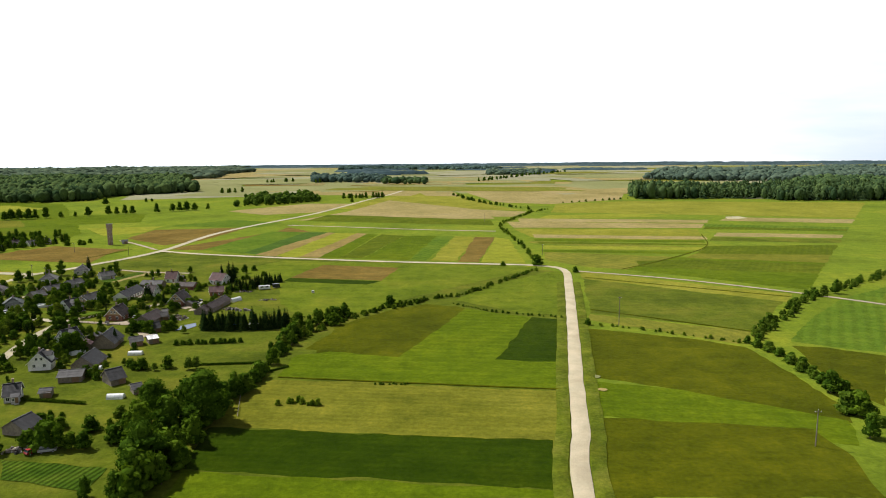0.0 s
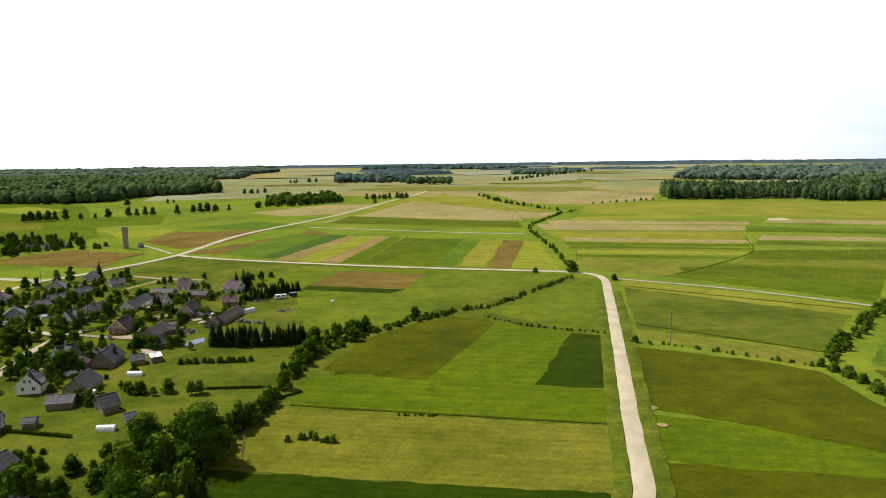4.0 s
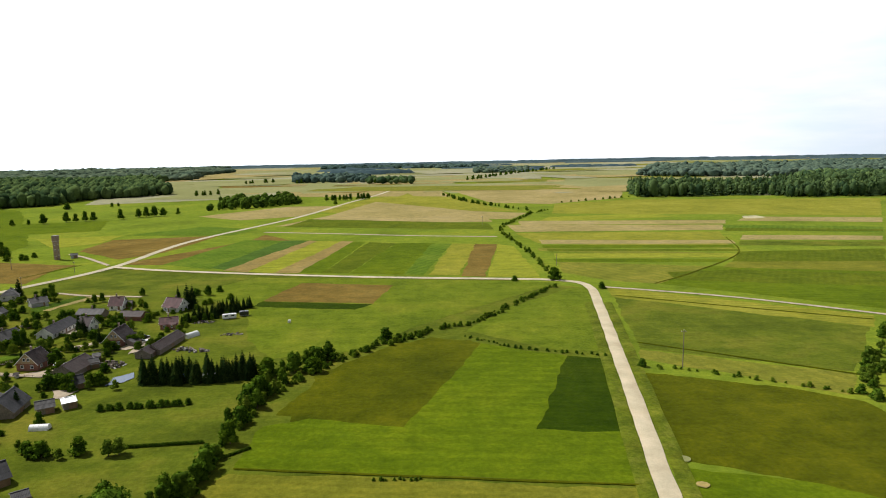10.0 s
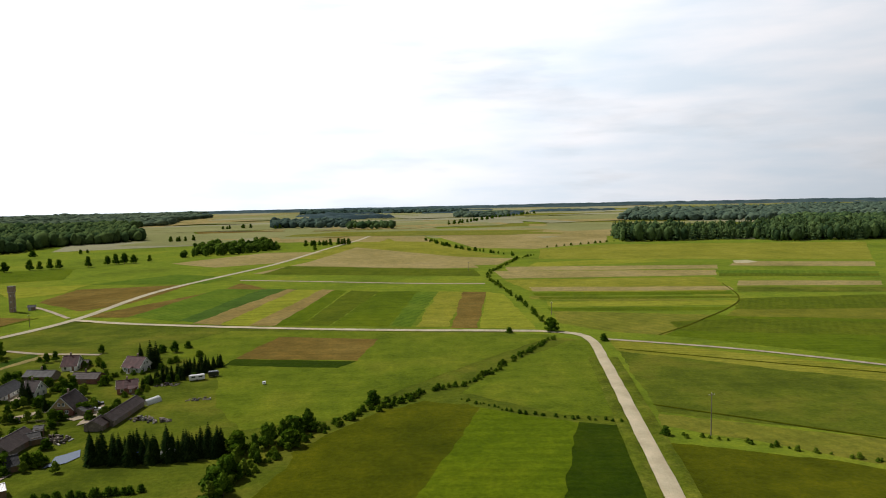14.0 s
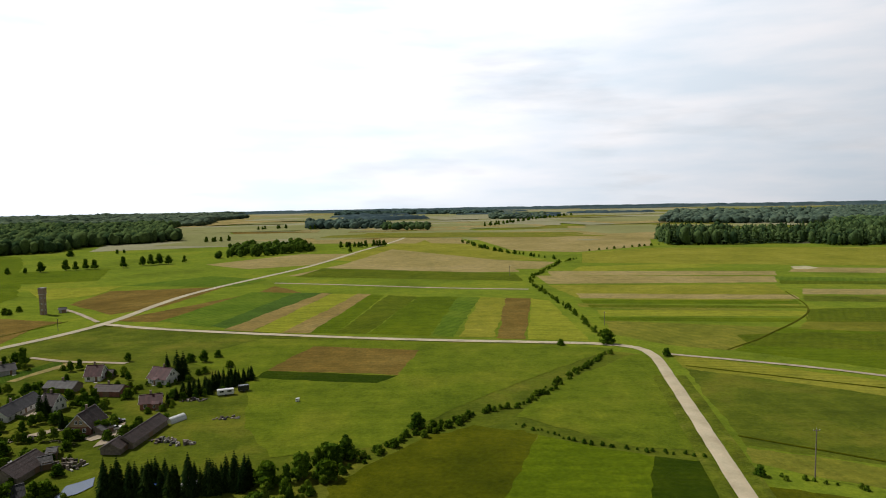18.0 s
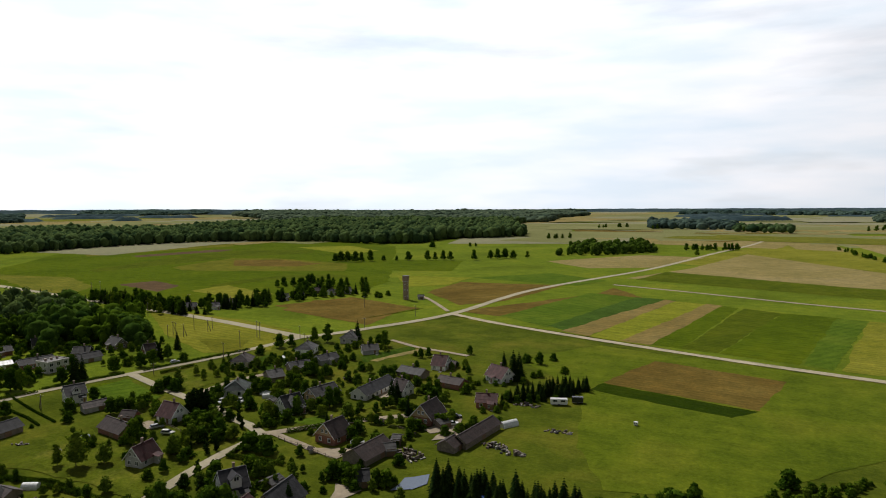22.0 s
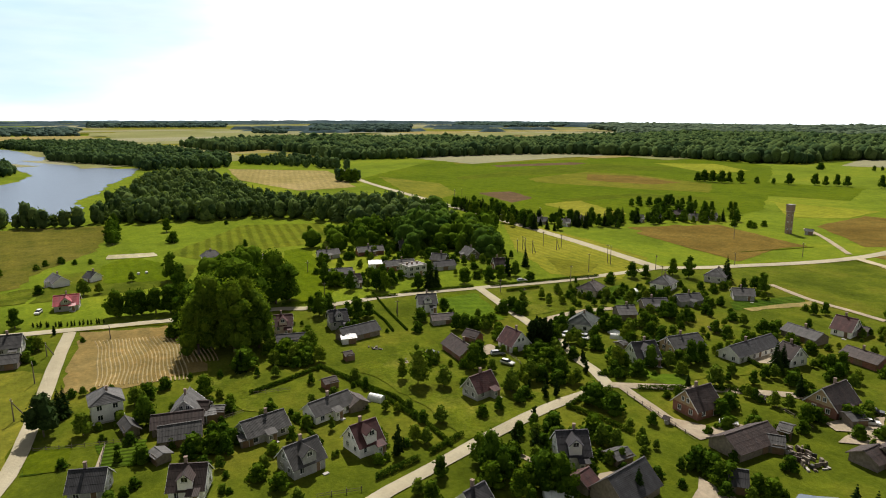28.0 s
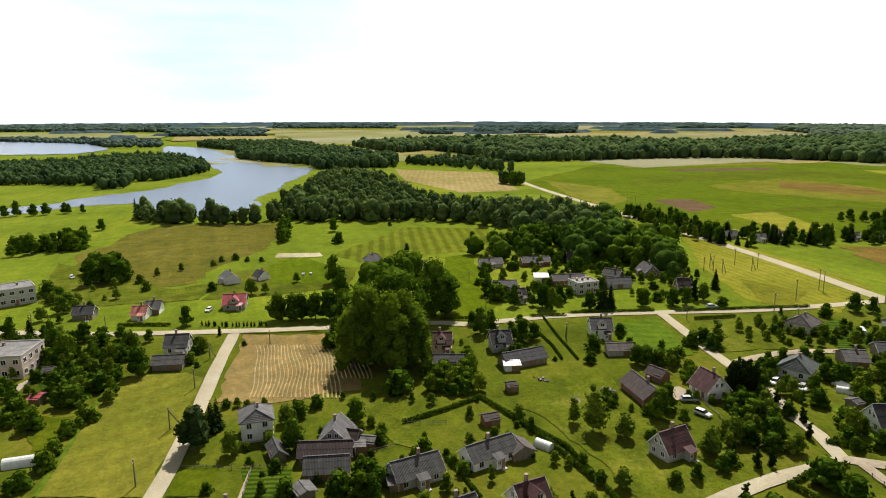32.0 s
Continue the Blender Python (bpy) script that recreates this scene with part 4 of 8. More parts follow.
def flat_block(x, y, rz, L, W, h, wall, label, storeys=2, name="building", gap=3.0):
    """A flat-roofed block with a parapet and rows of windows."""
    ob = thing(name, pose(x, y, 0, 0, 0, rz), label, "building")
    part("wall", boxes((0, 0, h / 2 - 0.05, L, W, h + 0.1)), WALLS[wall], ob)
    part("roof", boxes((0, 0, h + 0.06, L - 0.3, W - 0.3, 0.1)), ROOFS["tar"], ob)
    part("parapet", boxes((0, -W / 2, h + 0.2, L + 0.2, 0.25, 0.5), (0, W / 2, h + 0.2, L + 0.2, 0.25, 0.5), (-L / 2, 0, h + 0.2, 0.25, W - 0.26, 0.5), (L / 2, 0, h + 0.2, 0.25, W - 0.26, 0.5)), CONCRETE, ob)
    for st in range(storeys):
        zc = (st + 0.55) * h / storeys
        for side, fc in ((-1, "y-"), (1, "y+")):
            n = max(2, int(L / gap))
            for i in range(n):
                window_at(ob, (i + 0.5) / n * L - L / 2, side * W / 2, zc, 1.7, 1.5, fc)
        for s, fc in ((1, "x+"), (-1, "x-")):
            n = max(1, int(W / gap))
            for i in range(n):
                window_at(ob, s * L / 2, (i + 0.5) / n * W - W / 2, zc, 1.5, 1.5, fc)
    part("door", boxes((L * 0.2, -W / 2 - 0.03, 1.1, 1.4, 0.08, 2.2)), DOOR, ob)
    for i in range(3):
        part("roof_vent", boxes(((i - 1) * L * 0.27, W * 0.1, h + 0.5, 0.7, 0.7, 1.0), ((i - 1) * L * 0.27, W * 0.1, h + 1.03, 0.9, 0.9, 0.08)), CHIMNEY, ob)
    return ob


def pole(x, y, h=10.0, rz=0.0, strut=0):
    """A wooden line pole with a cross-arm and insulators; strut: a leaning second leg."""
    ob = thing("utility_pole", pose(x, y, 0, 0, 0, rz), "weathered wooden power line pole standing in grass" if not strut else "wooden A-shaped power line pole standing in grass", "pole", "power line poles")
    bm = bmesh.new()
    rod(bm, (0, 0, -0.2), (0, 0, h), 0.17, 0.11, 8)
    part("post", bm, TIMBER, ob)
    part("crossarm", boxes((0, 0, h - 0.5, 1.7, 0.12, 0.14)), TIMBER, ob)
    for s in (-0.75, 0, 0.75):
        bm = bmesh.new()
        rod(bm, (s, 0, h - 0.43 if s else h), (s, 0, h - 0.2 if s else h + 0.22), 0.06, 0.04, 6)
        part("insulator", bm, FRAME, ob)
    if strut:
        bm = bmesh.new()
        rod(bm, (0, strut, -0.2), (0, 0, h * 0.86), 0.16, 0.12, 8)
        part("strut", bm, TIMBER, ob)
    return ob



# ---- ground ----
def disc(radius, rings, seg):
    bm = bmesh.new()
    last = [bm.verts.new((-300, 400, 0))]
    for i in range(1, rings + 1):
        r = radius * (i / rings) ** 2.5
        ring = [(-300 + r * math.cos(6.28319 * k / seg), 400 + r * math.sin(6.28319 * k / seg)) for k in range(seg)]
        ring = [bm.verts.new((x, y, land(x, y))) for x, y in ring]
        for k in range(seg):
            if i == 1:
                bm.faces.new((last[0], ring[k], ring[(k + 1) % seg]))
            else:
                bm.faces.new((last[k], ring[k], ring[(k + 1) % seg], last[(k + 1) % seg]))
        last = ring
    return bm


tagged(new("ground", mesh_of(disc(6500, 40, 160), "ground", MEADOW)), "flat green meadow land reaching the horizon", "ground", kind="structure")

# ---- fields ----
field("lawn", (30.7, 135.1), (43.2, 206.6), (62.8, 318.5), (77.0, 407.7), (32.6, 438.2), (-115.0, 468.4), (-216.9, 503.8), (-255.6, 406.6), (-261.8, 354.8), (-271.8, 317.2), (-282.8, 245.2), (-287.4, 237.8), (-299.2, 181.1), (-312.9, 130.2), (-327.4, 93.3), (-73.5, 62.2), (16.7, 61.8))
field("olive", (-47.5, 278.0), (-23.2, 314.1), (7.1, 317.1), (7.9, 296.8), (-17.6, 234.2), (-47.9, 241.5))
field("olive", (-53.2, 246.1), (-44.0, 278.4), (-25.6, 307.2), (-8.1, 321.9), (10.8, 312.6), (-16.4, 235.9), (-42.8, 243.4))
field("bright", (10.8, 312.6), (39.6, 294.5), (55.9, 289.4), (40.2, 215.5), (38.0, 201.6), (-55.8, 214.3), (-54.7, 238.6), (-42.8, 243.4), (-16.4, 235.9))
field("dark", (40.2, 294.5), (53.7, 290.9), (41.4, 230.0), (18.8, 232.3))
field("cut", (-56.5, 211.9), (36.2, 200.8), (29.5, 163.9), (-64.6, 173.0), (-62.8, 195.4), (-58.5, 208.9))
field("dark", (-64.7, 173.4), (28.8, 164.2), (25.2, 138.5), (-63.1, 149.4))
field("bright", (-62.9, 148.8), (25.1, 138.0), (25.2, 135.1), (-61.5, 135.8))
field("olive", (60.0, 276.2), (95.3, 260.8), (116.4, 246.4), (118.3, 216.8), (117.9, 184.4), (113.4, 174.3), (74.3, 201.1), (49.8, 213.1))
field("green", (137.6, 253.7), (168.9, 294.1), (202.3, 328.5), (244.7, 358.8), (165.0, 238.5), (150.9, 245.9))
field("olive", (134.8, 248.4), (149.6, 243.7), (162.8, 235.1), (130.5, 186.4), (127.7, 200.5), (130.7, 228.9))
field("bright", (49.3, 209.2), (74.3, 201.1), (113.0, 176.2), (106.2, 160.1), (44.5, 180.9))
field("olive", (44.1, 178.9), (100.4, 170.6), (101.3, 156.9), (96.1, 134.5), (35.0, 135.0))
field("lawn", (83.2, 389.9), (180.6, 336.4), (129.9, 271.3), (68.8, 301.3))
field("mown", (85.9, 411.2), (183.7, 341.2), (171.7, 323.0), (82.5, 387.3))
field("stripe", (68.4, 299.8), (128.2, 268.5), (115.4, 250.9), (95.7, 267.6), (65.0, 288.9))
field("bright", (116.9, 416.3), (166.0, 465.9), (269.3, 456.0), (197.3, 350.8))
field("stripe", (75.1, 492.0), (166.0, 465.9), (116.9, 416.3), (92.0, 428.2), (71.5, 455.0))
field("moss", (208.8, 519.9), (314.4, 521.9), (269.3, 456.0), (182.5, 474.8))
field("cut", (187.1, 480.9), (280.1, 471.7), (256.9, 437.9), (237.6, 443.4), (171.1, 461.3))
field("tan", (68.9, 708.4), (269.6, 680.2), (252.7, 641.9), (70.0, 653.2))
field("green", (269.6, 680.2), (397.9, 643.9), (372.1, 606.1), (253.3, 637.6))
field("mown", (68.9, 645.0), (245.1, 630.4), (210.9, 533.3), (78.1, 578.4))
field("stripe", (74.1, 554.2), (201.6, 512.8), (190.4, 496.7), (71.8, 540.1))
field("yellow", (123.5, 778.3), (241.8, 798.2), (252.6, 758.2), (103.9, 734.7))
field("tan", (325.9, 746.8), (447.6, 716.5), (421.3, 678.1), (297.6, 711.6))
field("mown", (160.3, 939.1), (272.2, 997.4), (607.3, 949.8), (461.9, 737.4), (133.6, 815.9))
# a far pond, laid as a flat pale patch with no water material
field("pale", (322.9, 753.3), (339.7, 756.8), (340.8, 738.6), (326.2, 729.3), (315.3, 731.0), name='field')
field("tan", (84.7, 743.1), (289.3, 718.3), (276.2, 689.0), (82.6, 706.5))
field("moss", (260.5, 653.8), (387.2, 628.2), (377.0, 613.3), (251.5, 633.7))
field("tan", (81.4, 598.2), (230.7, 576.9), (224.4, 558.3), (79.8, 575.0))
field("bright", (78.7, 568.8), (219.7, 552.7), (215.3, 538.5), (77.5, 553.8))
field("moss", (79.4, 547.8), (213.6, 530.2), (210.0, 522.4), (78.7, 536.6))
field("yellow", (80.0, 528.3), (205.4, 512.4), (195.9, 496.1), (78.2, 508.2))
field("bright", (75.4, 503.6), (187.4, 489.9), (180.8, 479.3), (75.1, 492.0))
field("moss", (133.4, 449.3), (174.4, 453.1), (252.3, 431.1), (230.3, 399.1), (129.5, 424.9))
field("tan", (253.5, 606.0), (358.0, 585.6), (342.9, 563.6), (238.6, 579.3))
field("lawn", (235.7, 573.0), (336.8, 554.6), (321.6, 532.3), (223.3, 549.3))
field("tan", (60.9, 1153.7), (224.0, 1221.1), (317.7, 1166.8), (280.9, 1041.0), (167.5, 976.5), (96.0, 970.4))
field("tan", (-38.4, 1440.3), (70.6, 1501.2), (414.5, 1497.7), (344.7, 1258.9), (54.0, 1198.9))
field("mown", (-153.5, 885.1), (-71.3, 1183.5), (6.0, 1241.6), (78.8, 954.4), (-52.9, 846.3))
field("tan", (-161.1, 730.5), (-114.6, 856.4), (52.3, 815.4), (58.1, 741.5), (-105.7, 743.5))
field("brown", (-218.3, 512.5), (-158.4, 629.7), (-155.3, 663.7), (-124.8, 622.1), (-186.8, 508.8))
field("green", (-186.8, 508.8), (-165.2, 629.3), (-129.2, 621.9), (-149.3, 489.7))
field("teal", (-150.5, 493.0), (-129.2, 621.9), (-99.7, 617.4), (-131.3, 481.0))
field("ripe", (-139.0, 482.0), (-107.5, 620.0), (-100.5, 614.4), (-121.5, 475.3))
field("yellow", (-121.5, 475.3), (-100.5, 614.4), (-77.1, 609.9), (-103.3, 470.5))
field("ripe", (-104.6, 472.0), (-79.5, 612.7), (-69.6, 607.5), (-89.2, 468.6))
field("bright", (-89.2, 468.6), (-69.6, 607.5), (-59.5, 602.5), (-74.1, 466.9))
field("moss", (-74.1, 466.9), (-56.6, 602.7), (-34.5, 593.2), (-57.3, 465.3))
field("bright", (-57.3, 465.3), (-34.5, 593.2), (-2.8, 589.9), (-24.5, 456.9))
field("green", (-23.1, 457.0), (-5.6, 587.2), (10.6, 585.6), (-11.8, 453.9))
field("mown", (-9.0, 454.2), (10.6, 585.6), (31.3, 582.0), (8.8, 451.8))
field("brown", (10.0, 449.3), (28.6, 581.8), (45.7, 578.0), (24.3, 445.6))
field("yellow", (25.1, 445.7), (45.7, 578.0), (56.8, 567.1), (55.4, 438.9))
field("moss", (-151.3, 723.7), (-137.4, 798.0), (52.1, 727.2), (52.6, 673.6), (-101.9, 712.7))
field("tan", (-127.3, 809.4), (-83.0, 1032.6), (46.7, 860.8), (106.5, 826.3), (79.9, 763.8), (-65.5, 778.8))
field("mown", (-83.0, 1032.6), (-30.0, 1140.1), (25.3, 1051.1), (103.8, 843.6), (46.7, 860.8))
field("tan", (-71.1, 1418.9), (5.9, 1453.4), (28.4, 1115.2), (-30.0, 1140.1))
field("brown", (-500.0, 1639.3), (-260.8, 1669.5), (-73.7, 1649.4), (-76.6, 1419.3), (-127.2, 1251.1), (-379.8, 1327.8))
field("tan", (36.0, 1273.8), (450.2, 1593.2), (274.2, 1029.0), (153.9, 945.4), (79.0, 985.9))
field("pasture", (-135, 414), (-110, 457), (37, 432), (63, 423), (25, 383), (-16, 336), (-39, 304), (-67, 298), (-81, 322), (-93, 371))
field("pasture", (66, 409), (75, 411), (70, 373), (55, 297), (38, 301), (6, 329), (28, 368))
field("brown", (-91.9, 393.0), (-80.7, 436.8), (-28.5, 426.1), (-35.8, 382.3))
field("dark", (-93.4, 389.2), (-91.7, 392.1), (-35.8, 381.5), (-43.8, 370.5), (-93.8, 382.0))
field("brown", (-278.4, 579.2), (-283.3, 645.8), (-196.2, 661.8), (-207.3, 565.0), (-228.1, 535.7))
field("brown", (-325.2, 468.1), (-331.6, 512.4), (-252.2, 497.4), (-244.2, 449.5))
field("green", (-287.7, 677.0), (-233.8, 741.6), (-172.8, 706.2), (-186.6, 663.6))
field("yellow", (-360.7, 663.9), (-287.7, 677.0), (-284.3, 627.1), (-309.4, 598.4))
field("tan", (-278.4, 851.1), (-196.3, 972.1), (-122.0, 965.6), (-154.8, 831.9), (-215.4, 798.3))
field("bright", (-652.7, 749.0), (-366.8, 817.4), (-329.7, 718.6), (-531.9, 638.7))
field("mown", (-414.6, 434.2), (-326.9, 430.4), (-272.2, 418.9), (-249.6, 376.7), (-274.7, 357.7), (-331.6, 381.1))
field("cut", (-302.8, 379.0), (-276.5, 389.0), (-260.0, 365.0), (-269.8, 360.1))
field("brown", (-341.4, 478.2), (-316.8, 533.8), (-245.7, 512.4), (-259.9, 469.7))
field("fen", (-522.7, 107.9), (-548.7, 124.2), (-548.3, 161.3), (-532.2, 205.2), (-445.3, 190.0), (-400.4, 159.1), (-378.8, 154.8), (-370.8, 127.5), (-370.6, 107.7), (-467.6, 91.1), (-486.3, 103.9), jag=1.5)
field("vine", (-415.0, 218.7), (-486.9, 277.3), (-465.8, 321.0), (-401.2, 320.2), (-400.3, 266.7), (-394.6, 229.5))
field("lawn", (-347.5, 157.5), (-394.7, 171.3), (-398.8, 205.3), (-381.6, 227.0), (-350.2, 215.9), (-345.0, 182.9))
field("bright", (-391.0, 274.0), (-393.5, 287.2), (-301.5, 264.9), (-290.1, 258.0), (-293.0, 241.7))
field("tan", (-950.3, 384.3), (-847.2, 482.6), (-653.1, 434.1), (-655.3, 376.5), (-788.5, 357.1))
field("mown", (-1665.7, 439.6), (-1402.6, 629.3), (-1190.1, 503.8), (-1410.1, 406.8))
field("hay", (-298.1, 171.8), (-290.0, 197.9), (-261.6, 200.6), (-239.8, 200.6), (-239.2, 175.8), (-244.6, 163.3), jag=1.2)
field("stripe", (-268.1, 155.6), (-262.1, 160.4), (-202.9, 151.8), (-210.0, 131.2), (-262.4, 136.1), (-269.9, 140.7))
field("bright", (-270.5, 298.3), (-264.9, 308.3), (-233.2, 302.0), (-237.3, 276.2))
field("garden", (-212.4, 157.3), (-210.5, 164.0), (-200.5, 159.0), (-201.9, 154.9))
field("garden", (-208.2, 170.7), (-205.4, 179.0), (-193.8, 178.5), (-197.1, 168.8))
field("garden", (-109.6, 154.2), (-80.8, 149.6), (-80.5, 138.9), (-103.0, 144.2))
field("garden", (-203.0, 384.6), (-192.3, 415.4), (-184.6, 405.9), (-195.0, 376.6))
field("tan", (-194.6, 381.1), (-186.6, 411.2), (-183.5, 407.6), (-190.8, 380.5))
field("lawn", (-174.5, 328.1), (-156.7, 342.9), (-150.1, 337.4), (-168.2, 294.6), (-174.0, 307.8))

field("bright", (-725, 469), (-959, 728), (-870, 955), (-693, 1042), (-563, 983), (-340, 622), (-331, 543), (-377, 475), (-496, 448), jag=1.2)
field("cut", (-946, 730), (-929, 843), (-860, 945), (-799, 885), (-827, 763), (-838, 671), jag=1.2)
field("soil", (-794, 702), (-773, 822), (-746, 834), (-736, 797), (-768, 692), jag=1.2)
field("moss", (-678, 567), (-731, 730), (-724, 840), (-631, 874), (-598, 834), (-655, 746), (-651, 663), (-655, 559), jag=1.2)
field("cut", (-622, 625), (-645, 735), (-587, 754), (-470, 735), (-428, 676), (-469, 654), (-534, 628), (-585, 608), jag=1.2)
field("brown", (-621, 712), (-574, 741), (-498, 724), (-502, 687), (-570, 663), jag=1.2)
field("soil", (-545, 506), (-536, 536), (-487, 521), (-474, 489), jag=1.2)
field("stripe", (-736, 501), (-633, 518), (-553, 488), (-522, 445), (-599, 456), jag=1.2)
field("yellow", (-689, 906), (-633, 960), (-541, 903), (-541, 833), jag=1.2)
field("moss", (-469, 536), (-462, 616), (-406, 647), (-394, 630), (-443, 594), (-453, 528), jag=1.2)
field("mown", (-456, 507), (-453, 544), (-380, 520), (-385, 487), jag=1.2)
field("rough", (-233, 198), (-235, 211), (-217, 207), (-203, 207), (-208, 202), (-218, 199), jag=1.0)
field("rough", (-221, 237), (-228, 267), (-200, 263), (-171, 273), (-166, 255), (-166, 240), (-184, 241), jag=1.0)
field("moss", (-213, 156), (-209, 165), (-200, 161), (-202, 156), jag=1.0)
field("garden", (-208, 169), (-205, 180), (-196, 178), (-195, 171), jag=1.0)
field("garden", (-286, 114), (-277, 137), (-262, 135), (-265, 119), jag=1.0)
field("moss", (-251, 122), (-247, 131), (-231, 130), (-230, 126), jag=1.0)
field("garden", (-242, 355), (-243, 371), (-220, 357), (-221, 344), jag=1.0)
field("green", (-268, 292), (-266, 311), (-232, 300), (-239, 283), jag=1.0)
field("green", (-192, 309), (-169, 306), (-164, 312), (-157, 302), (-178, 299), jag=1.0)
field("rough", (-259, 316), (-253, 352), (-225, 334), (-232, 308), jag=1.0)
field("bright", (-423, 201), (-391, 214), (-356, 211), (-367, 185), (-402, 187), jag=1.0)
field("rough", (-445, 86), (-369, 145), (-376, 165), (-349, 156), (-351, 122), (-365, 96), jag=1.0)
field(YARD, (-208, 171), (-208, 171), (-196, 169), (-196, 168), name="garden_path", label="pale trodden garden path", jag=0.1)

# far fields; the pale green ones carry distance haze in their colour
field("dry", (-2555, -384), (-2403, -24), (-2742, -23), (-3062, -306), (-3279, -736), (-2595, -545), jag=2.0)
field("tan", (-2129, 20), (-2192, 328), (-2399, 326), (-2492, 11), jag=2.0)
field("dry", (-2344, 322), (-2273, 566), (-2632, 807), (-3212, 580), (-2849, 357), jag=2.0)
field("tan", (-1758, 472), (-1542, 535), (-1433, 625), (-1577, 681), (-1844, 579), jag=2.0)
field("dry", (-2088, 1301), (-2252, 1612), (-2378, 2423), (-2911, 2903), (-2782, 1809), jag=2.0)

patch_rng, near_layer = random.Random(8), layer[0]
layer[0] = 0.02
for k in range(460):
    # patchwork of distant strip fields, most of them in haze-paled colours
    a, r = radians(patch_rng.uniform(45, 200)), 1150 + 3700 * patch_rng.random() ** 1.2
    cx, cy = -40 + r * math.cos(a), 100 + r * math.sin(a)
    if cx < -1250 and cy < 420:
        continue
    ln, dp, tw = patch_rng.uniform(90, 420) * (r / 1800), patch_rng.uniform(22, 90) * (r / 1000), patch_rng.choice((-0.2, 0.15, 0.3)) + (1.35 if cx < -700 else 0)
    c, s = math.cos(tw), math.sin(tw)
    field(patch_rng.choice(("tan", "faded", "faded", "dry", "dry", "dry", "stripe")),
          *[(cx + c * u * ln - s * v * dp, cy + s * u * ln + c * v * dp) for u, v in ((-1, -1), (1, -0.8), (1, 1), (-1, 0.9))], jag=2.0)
layer[0] = near_layer


# ---- water ----
water = field(WATER, (-679, 43), (-690, 65), (-689, 94), (-608, 107), (-580, 169), (-634, 195), (-693, 192), (-746, 217), (-818, 228), (-934, 267), (-1034, 287), (-1037, 262), (-1144, 222), (-1246, 188), (-1403, 186), (-1569, 155), (-1675, 131), (-1777, 80), (-1827, 34), (-1723, 30), (-1473, 60), (-1190, 133), (-1070, 154), (-1001, 165), (-921, 153), (-858, 119), (-823, 113), (-789, 88), (-764, 58), (-739, 35), (-714, 28), (-698, 0), (-690, -60), (-640, -60), (-650, 12), name="water", label="calm blue-grey river water under a bright sky", jag=2.0)
lake = field(WATER, (-3100, -1700), (-2452, -772), (-2197, -306), (-2114, -198), (-1781, -89), (-1706, -78), (-1601, -118), (-1590, -173), (-1692, -475), (-2100, -1500), name="water", label="distant lake water under a bright sky", jag=3.0)

# ---- roads ----
road("road", [(19.0, -40.0), (24.0, 40.0), (30.7, 135.1), (37.4, 171.3), (43.2, 206.6), (52.5, 259.0), (62.8, 318.5), (72.3, 375.3), (77.0, 407.7), (73.8, 424.1), (58.5, 433.1), (32.6, 438.2), (-32.7, 449.1), (-115.0, 468.4), (-183.2, 488.7), (-216.9, 503.8)], 4.5, GRAVEL, "pale gravel country road through the fields")
road("road", [(-66.4, 1431.4), (-86.7, 1216.8), (-123.9, 1010.7), (-156.3, 816.2), (-208.1, 630.9), (-216.9, 503.8), (-238.3, 439.5), (-245.6, 423.0), (-255.6, 406.6)], 5.4, ASPHALT, "pale straight country road between fields")
road("road", [(-255.6, 406.6), (-330.0, 420.5), (-422.4, 432.0), (-525.0, 442.5), (-708.2, 465.9), (-844.3, 505.5)], 6.2, ASPHALT, "wide pale asphalt road leading to the woods")
road("road", [(-255.6, 406.6), (-261.8, 354.8), (-271.8, 317.2), (-280.3, 281.9), (-282.8, 245.2), (-287.4, 237.8), (-299.2, 181.1), (-312.9, 130.2), (-327.4, 93.3), (-340.0, 60.0), (-370.0, 0.0)], 4.2, ASPHALT, "pale asphalt village street")
road("road", [(-270.3, 316.1), (-241.0, 308.4), (-222.4, 303.9), (-205.9, 300.9), (-190.3, 294.8), (-181.2, 292.8), (-171.3, 288.3), (-170.0, 272.1), (-166.6, 251.7), (-161.7, 233.0), (-157.3, 216.0), (-150.0, 190.0), (-145.0, 160.0), (-140.0, 120.0)], 3.4, ASPHALT, "pale patched asphalt lane through the village")
road("road", [(-171.3, 288.3), (-164.5, 296.9), (-155.3, 307.9), (-147.9, 316.2), (-141.4, 323.0), (-132.5, 327.6)], 3.2, YARD, "narrow gravel lane between gardens")
road("road", [(-299.1, 169.1), (-269.7, 164.0), (-236.5, 159.1), (-213.1, 155.1), (-202.6, 152.9), (-180.0, 145.0), (-150.0, 140.0)], 3.5, ASPHALT, "pale concrete side street with worn edges")
road("road", [(82.4, 411.6), (138.1, 382.3), (189.6, 342.2), (216.2, 315.7)], 2.6, YARD, "thin sandy field track")
road("road", [(-159.9, 682.2), (-95.1, 663.0), (-16.2, 637.2), (50.1, 622.8)], 4, YARD, "thin sandy field track")
road("road", [(-223.0, 509.7), (-253.5, 542.9), (-277.3, 564.9)], 2.5, YARD, "thin sandy field track")
road("road", [(-222.8, 306.8), (-224.8, 324.2), (-221.7, 338.0), (-218.7, 346.6)], 3, YARD, "gravel drive to village houses")
road("road", [(-209.1, 421.5), (-188.9, 413.4), (-172.8, 410.8), (-158.7, 408.2)], 2.5, YARD, "sandy path behind the gardens")
road("road", [(-168.5, 290.6), (-149.8, 286.0), (-139.2, 284.5), (-137.7, 294.4)], 2.5, YARD, "sandy drive to a house")
